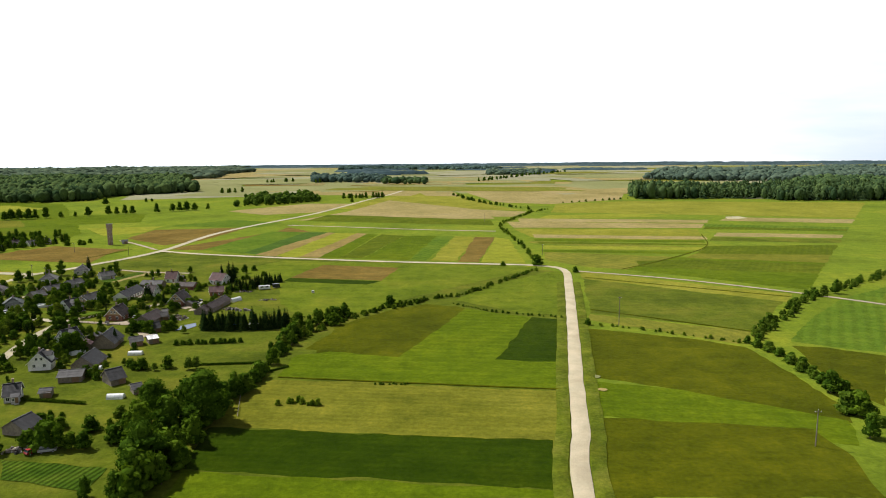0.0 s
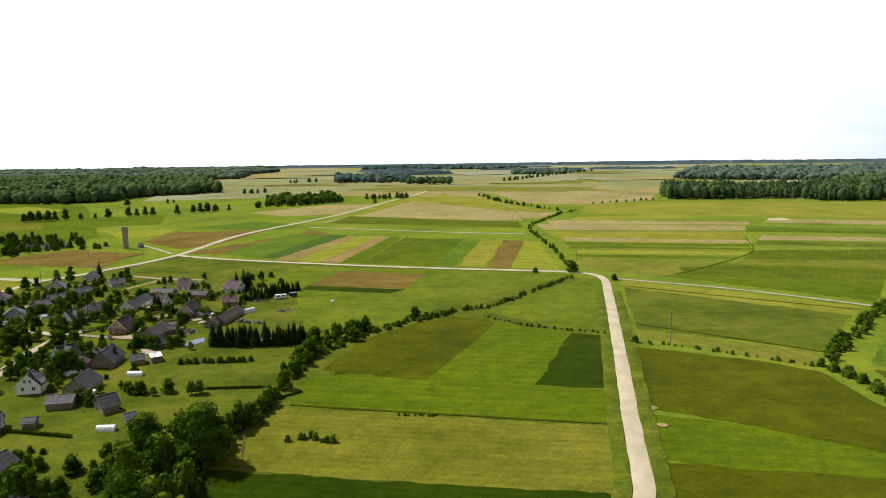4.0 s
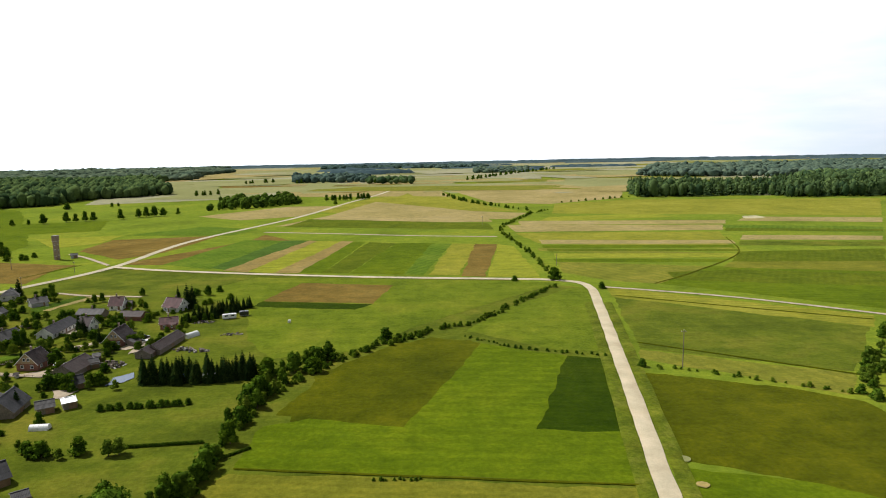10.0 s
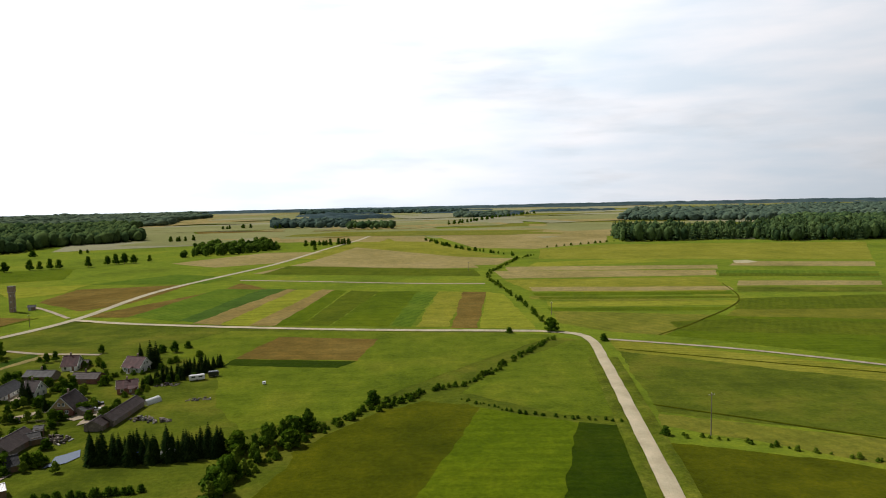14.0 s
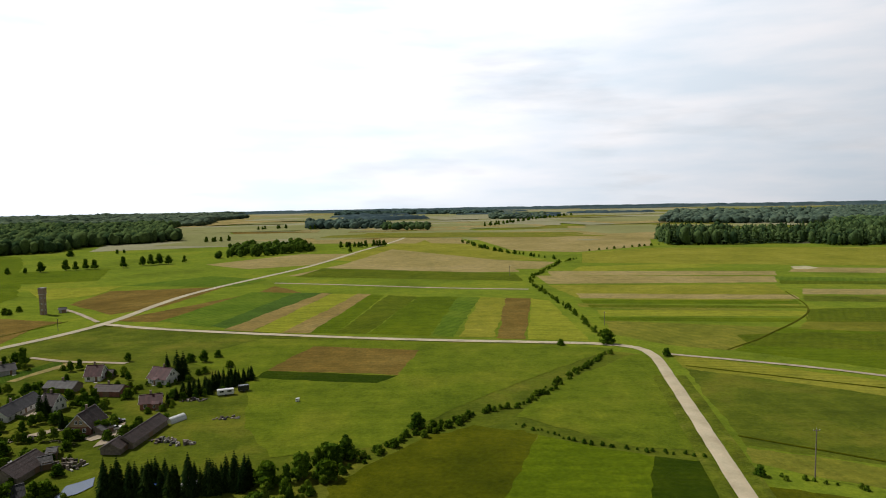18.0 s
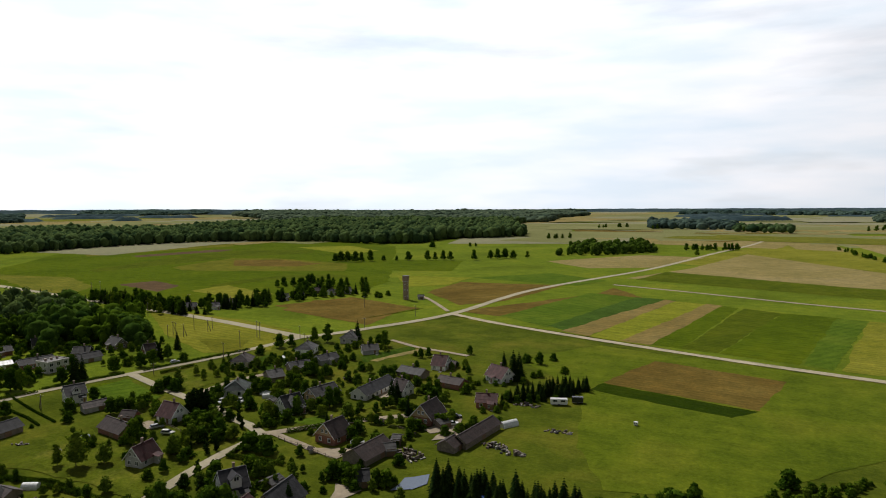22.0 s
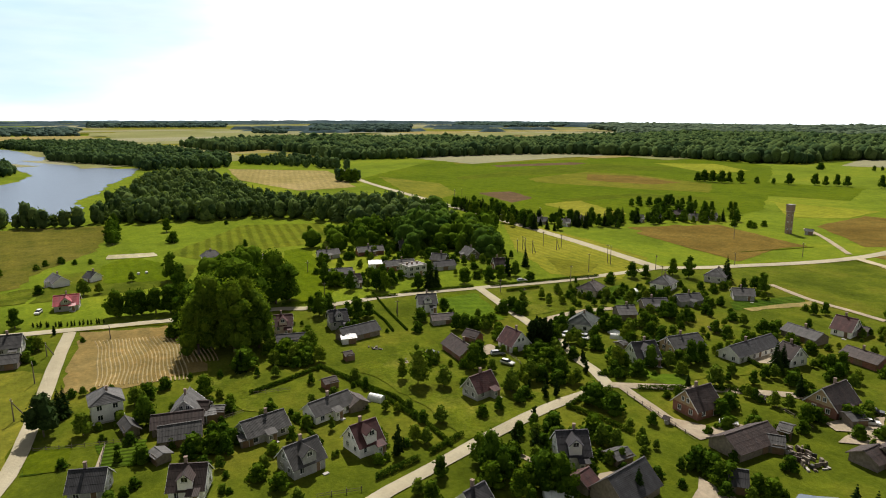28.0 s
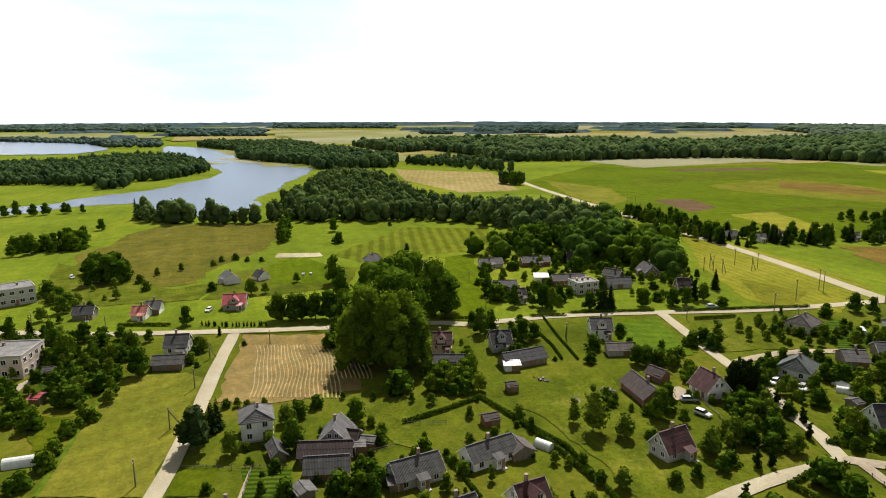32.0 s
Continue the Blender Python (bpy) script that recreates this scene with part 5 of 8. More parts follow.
road("field_margin", [(14.4, -39.4), (19.4, 40.6), (26.1, 135.7), (32.8, 171.9), (38.6, 207.2), (47.9, 259.6), (58.2, 319.1), (67.7, 375.9)], 3.6, FIELDS["rough"], "rough grass verge along the gravel road")
road("field_margin", [(23.6, -40.6), (28.6, 39.4), (35.3, 134.5), (42.0, 170.7), (47.8, 206.0), (57.1, 258.4), (67.4, 317.9), (76.9, 374.7)], 3.6, FIELDS["rough"], "rough grass verge along the gravel road")
road("field_margin", [(-55.8, 214.3), (-18.0, 209.0), (38.0, 201.6)], 0.6, FIELDS["olive"], "strip of dark rough grass along a field edge")
road("field_margin", [(70.0, 308.8), (99.7, 288.8), (133.7, 265.4)], 0.6, FIELDS["olive"], "strip of dark rough grass along a field edge")
road("field_margin", [(84.6, 389.8), (132.7, 361.2), (179.3, 334.6)], 0.54, FIELDS["olive"], "strip of dark rough grass along a field edge")
road("field_margin", [(113.9, 416.6), (148.2, 447.9), (206.5, 514.9), (233.7, 593.8)], 0.72, FIELDS["olive"], "strip of dark rough grass along a field edge")
road("field_margin", [(-213.6, 497.4), (-126.3, 474.9), (-31.4, 449.7), (61.4, 432.7)], 0.6, FIELDS["olive"], "strip of dark rough grass along a field edge")
road("field_margin", [(-210.0, 131.2), (-262.4, 136.1), (-269.9, 140.7)], 0.72, FIELDS["green"], "strip of dark rough grass along a field edge")
road("field_margin", [(-298.1, 171.8), (-290.0, 197.9), (-259.1, 201.0)], 0.48, FIELDS["olive"], "strip of dark rough grass along a field edge")
road("field_margin", [(-256.6, 469.6), (-243.3, 513.4)], 0.6, FIELDS["olive"], "strip of dark rough grass along a field edge")

# ---- houses ----
hipped(-222.7, 173.1, 0, 7.2, 6.8, 4.8, 6.9, "light", "white", "two-storey white plastered house with a pale hipped roof", storeys=2)
gable(-210.9, 176.6, 7, 5.9, 2.9, 1.9, 3.0, "slate", "wood", "small wooden shed with a grey roof", wins=False, chim=0)
gable(-211.8, 189.7, 158, 7.0, 6.4, 2.9, 6.0, "light", "grey", "grey house with a steep pale sheet roof")
gable(-206.6, 186.5, 75, 10.7, 5.6, 2.2, 4.2, "brown", "wood", "long low brown-roofed farm building", wins=False, chim=0)
gable(-200.1, 185.8, 78, 8.4, 5.6, 2.2, 4.3, "slate", "wood", "long grey-roofed wooden barn", wins=False, chim=0)
gable(-193.2, 202.2, 99, 9.8, 6.4, 2.3, 4.8, "slate", "grey", "low grey house with a corrugated roof")
gable(-195.3, 218.9, 103, 11.0, 5.6, 2.3, 4.5, "slate", "white", "low white house with a grey corrugated roof")
gable(-210.4, 225.2, 93, 3.2, 3.2, 1.9, 2.7, "brown", "redwood", "small dark brown wooden shed", wins=False, chim=0)
gable(-175.4, 218.8, 98, 5.9, 6.8, 2.7, 6.2, "maroon", "white", "white house with a maroon tiled roof and gables", dormer=-1)
gable(-174.9, 204.6, 101, 7.2, 6.8, 2.6, 5.9, "slate", "grey", "grey brick house with a steep slate roof and dormer", dormer=-1)
gable(-177.9, 183.5, 64, 6.4, 7.2, 2.6, 5.9, "brown", "white", "white house with a steep brown roof", dormer=-1)
gable(-187.8, 167.0, 68, 6.2, 6.4, 2.4, 5.1, "dark", "grey", "grey house with a dark slate roof")
gable(-184.7, 256.2, 99, 7.0, 5.6, 2.6, 5.8, "maroon", "grey", "small grey house with a faded maroon roof in rough grass")
gable(-212.0, 268.2, -6, 12.2, 6.4, 2.2, 4.6, "brown", "brick", "long brown-roofed brick outbuilding", wins=False)
gable(-220.0, 278.2, 16, 4.9, 4.0, 1.9, 3.4, "brown", "redwood", "dark red wooden shed", wins=False, chim=0)
gable(-207.6, 284.9, -0, 7.0, 6.8, 2.4, 6.1, "maroon", "white", "white house with a maroon tiled roof", gablewall='white')
gable(-257.2, 282.7, 70, 6.4, 7.2, 3.5, 6.1, "dark", "white", "white house with a dark slate roof and dormer", dormer=-1)
gable(-240.8, 279.4, 74, 7.5, 4.8, 2.0, 3.4, "pink", "grey", "low outbuilding with weathered pinkish sheets", wins=False, chim=0)
gable(-256.5, 247.1, 80, 5.9, 6.4, 3.2, 6.1, "dark", "grey", "grey house with a dark slate roof", dormer=-1)
gable(-243.2, 248.6, 97, 13.1, 6.0, 2.1, 4.2, "dark", "wood", "long low dark-roofed outbuilding", wins=False, chim=0)
gable(-240.2, 243.8, 76, 4.2, 4.0, 2.0, 2.6, "white", "white", "white sheet-roofed annexe in a green garden", wins=False, chim=0)
gable(-261.0, 229.7, 70, 5.7, 6.4, 3.5, 6.1, "maroon", "pink", "pale pink house with a maroon roof and porch", dormer=-1)
gable(-248.3, 228.8, 71, 10.1, 4.8, 1.9, 3.4, "dark", "grey", "long dark-roofed garage in a green garden", wins=False, chim=0)
gable(-286.3, 152.6, 79, 6.5, 7.2, 3.2, 6.1, "slate", "white", "white house with a weathered slate roof")
gable(-274.3, 150.8, 79, 8.3, 5.6, 2.1, 3.8, "slate", "wood", "low barn with a grey corrugated roof", wins=False, chim=0)
gable(-332.6, 170.0, 81, 8.0, 8.0, 2.4, 5.3, "red", "grey", "house with a bright red metal roof", dormer=-1)
gable(-330.1, 137.2, 78, 4.8, 6.4, 2.2, 4.6, "orange", "white", "white house with a faded orange-red roof")
gable(-335.8, 141.2, 78, 5.0, 6.4, 2.2, 4.6, "light", "white", "outbuilding with a pale slate roof", wins=False)
gable(-337.4, 117.7, 82, 6.6, 6.4, 2.2, 4.5, "dark", "wood", "dark-roofed wooden house in a green garden")
gable(-374.6, 168.3, 15, 9.8, 6.4, 2.2, 4.6, "light", "white", "small white house with a pale gable roof")
gable(-374.7, 181.6, 33, 4.8, 5.6, 2.1, 4.2, "dark", "white", "small white house with a dark roof")
hipped(-380.3, 233.7, 90, 8.0, 8.0, 3.7, 6.7, "slate", "white", "white house with a steep grey hipped roof")
gable(-368.0, 253.4, 104, 3.6, 5.6, 2.4, 4.5, "pink", "pink", "small pink house among trees")
gable(-362.4, 286.7, 83, 10.4, 6.4, 2.2, 4.2, "slate", "grey", "grey house with a slate roof behind orchard trees")
gable(-358.4, 308.1, 80, 13.2, 6.4, 2.2, 4.2, "slate", "brick", "long slate-roofed house behind trees")
gable(-328.9, 296.6, 70, 5.6, 6.4, 2.7, 3.7, "white", "white", "shed with a shining white metal roof", wins=False, chim=0)
gable(-321.4, 275.7, 79, 10.7, 6.4, 2.2, 4.0, "dark", "wood", "long dark-roofed barn in a green garden", wins=False, chim=0)
gable(-304.2, 274.7, 78, 5.3, 6.0, 2.4, 5.1, "brown", "white", "small house with a brown roof and white gable", dormer=-1)
gable(-320.1, 305.0, 78, 13.5, 6.0, 2.6, 4.5, "slate", "brick", "long slate-roofed brick house")
gable(-309.3, 322.5, 80, 9.9, 5.6, 2.1, 4.0, "dark", "grey", "low grey-roofed outbuilding in a green garden", wins=False, chim=0)
gable(-321.7, 327.9, 36, 7.1, 5.6, 2.2, 4.5, "slate", "wood", "grey-roofed wooden house among trees")
gable(-293.9, 342.9, 70, 4.9, 6.4, 2.4, 5.6, "brown", "brick", "brick house with a steep brown roof")
gable(-323.0, 346.5, -7, 8.7, 6.4, 2.4, 5.3, "slate", "wood", "grey house half hidden by trees")
gable(-355.8, 325.6, 69, 2.8, 6.4, 2.6, 5.6, "slate", "grey", "grey gabled house among tall trees")
hipped(-240.1, 349.1, -70, 8.0, 8.0, 2.6, 5.3, "pink", "cream", "cream house with a weathered pinkish hipped roof")
hipped(-229.9, 379.6, -70, 8.8, 8.0, 2.7, 5.6, "light", "white", "white house with a pale grey hipped roof")
hipped(-226.1, 408.9, -70, 8.8, 8.0, 2.7, 5.6, "light", "grey", "grey house with a pale hipped roof")
gable(-203.2, 393.1, 45, 7.4, 6.4, 2.2, 4.2, "slate", "grey", "low grey house among bushes")
gable(-210.1, 369.4, 71, 9.3, 6.4, 2.2, 4.0, "dark", "grey", "low dark-roofed house in a green garden")
gable(-212.7, 353.9, 61, 8.9, 6.4, 2.2, 4.0, "dark", "wood", "low dark-roofed outbuilding in a green garden")
gable(-211.5, 337.4, 63, 5.9, 8.0, 2.2, 4.2, "slate", "wood", "grey-roofed wooden barn in a green garden", wins=False)
hipped(-210.0, 316.0, -60, 8.8, 8.0, 2.7, 5.6, "green", "white", "white house with a grey-green hipped roof")
gable(-178.4, 309.5, 72, 7.1, 7.2, 2.6, 6.1, "dark", "white", "house with a dark roof and a white gable", dormer=-1)
gable(-178.0, 326.3, 78, 10.8, 7.2, 2.6, 5.1, "slate", "ochre", "ochre brick house with a dull slate roof")
gable(-165.0, 340.7, 90, 19.8, 6.8, 2.3, 4.6, "dark", "white", "long white house with a dark slate roof")
gable(-154.4, 344.0, -9, 5.5, 6.8, 2.4, 5.8, "brown", "white", "house with a brown roof and white gable")
gable(-163.8, 367.5, -7, 11.8, 6.4, 2.1, 3.8, "slate", "wood", "long low grey-roofed farm building", wins=False)
gable(-159.3, 383.3, 4, 6.1, 7.2, 2.4, 5.9, "maroon", "white", "house with a maroon roof and white-clad gable", gablewall='white')
gable(-142.7, 361.7, -7, 10.5, 6.4, 2.2, 3.8, "brown", "brick", "long brown-roofed brick barn", wins=False)
gable(-129.6, 377.8, -22, 9.2, 7.2, 2.4, 5.9, "maroon", "white", "house with a maroon roof and white gable", gablewall='white')
gable(-120.7, 345.9, 18, 6.9, 6.4, 2.4, 4.5, "maroon", "brick", "brick house with a low maroon roof")
gable(-110.9, 316.5, 85, 20.6, 5.6, 2.1, 3.9, "brown", "wood", "long brown-roofed barn with open side", wins=False, chim=0)
gable(-148.4, 294.9, 86, 7.9, 7.6, 2.6, 6.4, "brown", "brick", "brick house with a steep brown roof", gablewall='ochre')
gable(-131.4, 323.3, 89, 9.6, 7.6, 2.6, 6.6, "brown", "brick", "brick house with a steep brown roof and ochre gable", gablewall='ochre')
gable(-131.4, 288.9, 86, 13.0, 8.0, 2.1, 4.5, "brown", "wood", "wide low brown-roofed barn", wins=False, chim=0)
gable(-122.4, 273.3, 40, 2.8, 4.8, 2.1, 4.0, "dark", "wood", "dark wooden shed beside bushes", wins=False, chim=0)
gable(-147.6, 253.4, 62, 6.1, 7.6, 3.2, 6.7, "black", "white", "white house with steep black roofs", dormer=-1, gablewall='white')
gable(-138.4, 248.0, 102, 3.4, 4.8, 2.1, 3.7, "maroon", "wood", "small shed with a maroon sheet roof", wins=False, chim=0)
gable(-132.2, 253.1, 98, 10.9, 8.0, 2.2, 5.9, "dark", "wood", "large dark-roofed barn in a green garden", wins=False, chim=0)
gable(-141.3, 224.6, 102, 4.7, 7.2, 2.9, 6.4, "dark", "white", "white gabled house with a dark roof", dormer=-1, gablewall='white')
gable(-125.7, 226.5, 95, 10.1, 8.0, 2.2, 5.3, "dark", "wood", "large barn with a dark roof", wins=False, chim=0)
gable(-116.4, 256.5, 36, 3.3, 4.8, 2.2, 3.0, "white", "wood", "open shed with a shining white roof", wins=False, chim=0)
gable(-121.3, 253.1, 32, 4.3, 4.8, 2.1, 3.5, "slate", "wood", "grey-roofed wooden shed in a green garden", wins=False, chim=0)
gable(-114.7, 171.4, 79, 6.0, 7.2, 2.1, 4.3, "dark", "wood", "dark-roofed barn behind bushes", wins=False, chim=0)
gable(-132.5, 195.3, 24, 4.2, 6.4, 2.4, 5.1, "dark", "grey", "grey house with a dark roof")
gable(-123.8, 197.8, 15, 2.9, 4.0, 1.9, 2.7, "dark", "wood", "small dark shed in a green garden", wins=False, chim=0)
gable(-368.7, 450.9, 56, 5.8, 6.4, 2.2, 4.5, "slate", "white", "small farmhouse in a tree-lined hamlet")
gable(-382.2, 443.6, 56, 5.9, 6.4, 2.2, 4.5, "dark", "grey", "small farmhouse in a tree-lined hamlet")
gable(-371.4, 468.1, 56, 5.9, 6.4, 2.2, 4.5, "brown", "wood", "small farmhouse in a tree-lined hamlet")
gable(-354.1, 502.2, 56, 6.0, 6.4, 2.2, 4.5, "slate", "white", "small farmhouse in a tree-lined hamlet")
gable(-353.0, 517.3, 56, 6.0, 6.4, 2.2, 4.5, "dark", "grey", "small farmhouse in a tree-lined hamlet")
gable(-353.2, 540.3, 56, 6.2, 6.4, 2.2, 4.5, "brown", "wood", "small farmhouse in a tree-lined hamlet")
gable(-336.7, 536.8, 56, 6.0, 6.4, 2.2, 4.5, "slate", "white", "small farmhouse in a tree-lined hamlet")
gable(-332.0, 548.2, 56, 6.0, 6.4, 2.2, 4.5, "dark", "grey", "small farmhouse in a tree-lined hamlet")
flat_block(-286.8, 106.0, 169, 13.8, 16.0, 6.5, "pink", "two-storey pale pink flat-roofed building", 2)
flat_block(-368.6, 82.6, 112, 22.3, 12.0, 6.5, "grey", "long two-storey grey flat-roofed building", 2)
flat_block(-307.5, 305.2, 92, 9.5, 8.0, 4.6, "grey", "white flat-roofed house with a balcony", 2)
gable(-207.1, 193.7, 79, 2.0, 3.2, 2.2, 2.3, "light", "white", "small white lean-to shed beside a barn", wins=False, chim=0)
gable(-210.6, 192.5, 60, 3.4, 4.0, 2.4, 4.0, "brown", "wood", "low brown-roofed wing of a farmhouse", wins=False, chim=0)
gable(-208.8, 196.1, 62, 2.5, 3.2, 1.9, 2.6, "light", "wood", "small grey shed behind a barn", wins=False, chim=0)
gable(-191.0, 197.3, 88, 2.0, 3.2, 1.9, 2.4, "light", "wood", "small lean-to against a grey house", wins=False, chim=0)
gable(-195.2, 225.8, 2, 5.2, 4.8, 1.9, 3.2, "pink", "wood", "wooden wing with weathered sheets", wins=False, chim=0)
gable(-259.1, 120.5, 71, 2.2, 4.0, 1.9, 2.4, "red", "wood", "tiny shed with a bright red roof", wins=False, chim=0)
gable(-278.6, 118.8, 88, 2.1, 4.0, 1.9, 2.7, "dark", "wood", "dark wooden shed behind gardens", wins=False, chim=0)
gable(-193.6, 180.4, 15, 3.6, 3.2, 1.9, 2.4, "light", "wood", "small tin-roofed shed by gardens", wins=False, chim=0)
gable(-226.2, 237.5, 87, 2.0, 2.8, 1.9, 2.6, "brown", "brick", "tiny brick smokehouse in long grass", wins=False, chim=0)
gable(-189.2, 312.3, 93, 2.0, 3.2, 1.9, 2.4, "slate", "wood", "small grey garden shed by bushes", wins=False, chim=0)
gable(-129.8, 301.5, 18, 2.0, 4.8, 1.9, 2.7, "slate", "wood", "lean-to with a grey sheet roof", wins=False, chim=0)
gable(-128.0, 293.3, 36, 4.2, 4.8, 1.9, 3.2, "slate", "wood", "grey-roofed wing of a low barn", wins=False, chim=0)
gable(-179.8, 324.1, 21, 2.7, 4.8, 1.9, 3.2, "dark", "wood", "dark shed behind a garden house", wins=False, chim=0)
gable(-125.0, 320.1, 65, 3.6, 4.8, 1.9, 2.7, "slate", "wood", "grey shed beside a brick house", wins=False, chim=0)
gable(-141.8, 261.4, 87, 4.0, 4.0, 1.9, 2.7, "slate", "wood", "small grey shed behind a white house", wins=False, chim=0)
gable(-113.5, 304.4, 88, 5.0, 5.8, 2.0, 3.6, "brown", "wood", "brown-roofed barn with stacked firewood", wins=False, chim=0)
gable(-157.3, 386.9, 11, 5.8, 4.8, 1.9, 2.9, "brown", "wood", "small brown-roofed shed in a green garden", wins=False, chim=0)
gable(-108.9, 210.2, 48, 4.7, 7.2, 2.2, 4.8, "dark", "wood", "large dark-roofed farm shed", wins=False, chim=0)
gable(-124.1, 213.1, 12, 7.1, 6.4, 2.1, 3.5, "slate", "wood", "low grey-roofed outbuilding in a yard", wins=False, chim=0)
gable(-97.4, 201.1, 38, 2.6, 4.8, 1.9, 2.9, "dark", "wood", "dark shed with an open side", wins=False, chim=0)

# ---- woods ----
wood("woodland", [(-588, 103), (-561, 119), (-556, 165), (-539, 209), (-516, 263), (-512, 294), (-481, 324), (-461, 336), (-432, 335), (-410, 339), (-389, 364), (-364, 366), (-425, 398), (-467, 407), (-526, 373), (-561, 345), (-600, 329), (-694, 329), (-815, 328), (-843, 307), (-834, 273), (-758, 252), (-666, 220), (-587, 208), (-554, 199), (-540, 185), (-543, 166), (-582, 136), (-608, 108)], 6.8, 8, 14, "forest", "dense mixed wood along the river bank", seed=1, spruces=0.1, masses=3, cards=34, card=0.08)
wood("woodland", [(-1763, 111), (-1555, 188), (-1278, 188), (-1159, 240), (-1069, 289), (-983, 286), (-979, 331), (-979, 394), (-1145, 436), (-1345, 392), (-1858, 317), (-1885, 128)], 8.5, 10, 16, "forest", "wood on the far bank of the river", seed=2, masses=1, cards=10, card=0.12)
wood("woodland", [(-980, -190), (-930, -100), (-899, -21), (-873, 36), (-826, 46), (-818, 65), (-897, 68), (-905, 93), (-946, 121), (-1029, 148), (-1097, 143), (-1403, 57), (-1373, 2), (-1270, -64), (-1257, -205)], 7.5, 8, 14, "forest", "wood on the river peninsula", seed=3, masses=1, cards=16, card=0.1)
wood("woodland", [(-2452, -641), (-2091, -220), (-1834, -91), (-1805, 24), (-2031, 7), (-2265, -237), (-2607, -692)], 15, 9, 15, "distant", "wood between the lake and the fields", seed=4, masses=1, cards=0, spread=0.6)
wood("woodland", [(-1016, 573), (-985, 650), (-980, 760), (-960, 870), (-900, 955), (-800, 1010), (-719, 1017), (-615, 1015), (-566, 1041), (-560, 1100), (-575, 1148), (-508, 1232), (-473, 1281), (-516, 1383), (-590, 1503), (-700, 1781), (-739, 1961), (-1400, 2050), (-1384, 1543), (-1320, 1250), (-1250, 1150), (-1420, 1090), (-1700, 830), (-1729, 582), (-1622, 448), (-1326, 481), (-1374, 563), (-1269, 581)], 9.5, 12, 20, "forest", "broad dark forest beyond the fields", seed=5, masses=1, cards=0, spread=0.4)
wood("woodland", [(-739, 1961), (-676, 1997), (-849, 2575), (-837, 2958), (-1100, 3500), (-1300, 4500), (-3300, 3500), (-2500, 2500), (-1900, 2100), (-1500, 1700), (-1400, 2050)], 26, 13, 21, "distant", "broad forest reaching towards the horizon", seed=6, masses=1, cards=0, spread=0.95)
wood("woodland", [(328, 1177), (302, 1038), (411, 1032), (501, 1036), (504, 989), (664, 991), (900, 985), (900, 1250), (587, 1219), (428, 1208)], 8, 15, 23, "forest", "dense spruce and birch forest block", seed=7, spruces=0.45, masses=1, cards=14, spread=0.27)
wood("woodland", [(620, 1215), (1000, 1000), (1700, 1500), (1391, 1609), (850, 1560)], 12, 14, 20, "forest", "forest behind the nearer forest block", seed=8, masses=1, cards=3, spread=0.42)
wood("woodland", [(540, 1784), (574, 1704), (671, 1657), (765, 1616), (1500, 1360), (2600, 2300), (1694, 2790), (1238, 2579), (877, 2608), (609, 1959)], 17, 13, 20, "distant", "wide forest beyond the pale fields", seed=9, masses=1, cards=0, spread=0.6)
wood("woodland", [(-1042, 419), (-994, 439), (-1000, 465), (-1060, 455)], 9, 9, 13, "forest", "copse on the meadow", seed=10, masses=3)
wood("woodland", [(-999, 451), (-918, 473), (-862, 500), (-825, 505), (-850, 512), (-913, 512), (-1049, 530), (-1130, 510)], 11, 9, 15, "forest", "trees along the road to the woods", seed=11, masses=3)
wood("woodland", [(-707, 435), (-702, 463), (-727, 470), (-732, 446)], 8, 12, 15, "forest", "round copse of dark trees beside the road", seed=12, masses=4)
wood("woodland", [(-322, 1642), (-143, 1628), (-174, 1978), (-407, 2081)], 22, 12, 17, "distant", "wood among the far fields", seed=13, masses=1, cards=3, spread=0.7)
wood("woodland", [(-136, 1542), (-37, 1534), (-42, 1745), (-154, 1754)], 19, 11, 16, "forest", "wood among the far fields", seed=14, masses=1, cards=4, spread=0.6)
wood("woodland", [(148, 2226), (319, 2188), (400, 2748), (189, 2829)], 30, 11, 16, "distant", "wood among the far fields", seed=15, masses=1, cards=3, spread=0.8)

far_rng = random.Random(3)
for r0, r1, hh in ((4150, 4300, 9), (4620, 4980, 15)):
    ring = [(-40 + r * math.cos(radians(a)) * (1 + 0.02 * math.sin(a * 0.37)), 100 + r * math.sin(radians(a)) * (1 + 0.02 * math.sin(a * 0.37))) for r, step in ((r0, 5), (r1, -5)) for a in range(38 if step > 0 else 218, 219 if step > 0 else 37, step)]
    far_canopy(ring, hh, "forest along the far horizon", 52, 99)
# woods of the far plain: two points on the near edge, two on the far edge
for k, c in enumerate((((-520, 3343), (18, 3149), (23, 3700), (-600, 4000)), ((31, 3149), (219, 3057), (270, 3650), (39, 3750)), ((-3750, -1179), (-3110, -48), (-4296, -131), (-4523, -1395)),
                       ((-2556, -19), (-2407, 308), (-3112, 352), (-3297, -73)), ((-3518, 403), (-3267, 965), (-3942, 1134), (-4234, 453)), ((-2326, 821), (-2274, 918), (-2756, 1081), (-2819, 964)),
                       ((-2355, 1032), (-2205, 1355), (-3156, 1883), (-3323, 1397)), ((-2849, 1975), (-2690, 2549), (-3554, 3332), (-3677, 2512)))):
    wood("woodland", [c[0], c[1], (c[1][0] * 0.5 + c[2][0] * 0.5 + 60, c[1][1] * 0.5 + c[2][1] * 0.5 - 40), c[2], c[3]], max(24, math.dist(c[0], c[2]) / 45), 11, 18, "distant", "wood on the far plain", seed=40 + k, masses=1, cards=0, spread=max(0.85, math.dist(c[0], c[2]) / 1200))
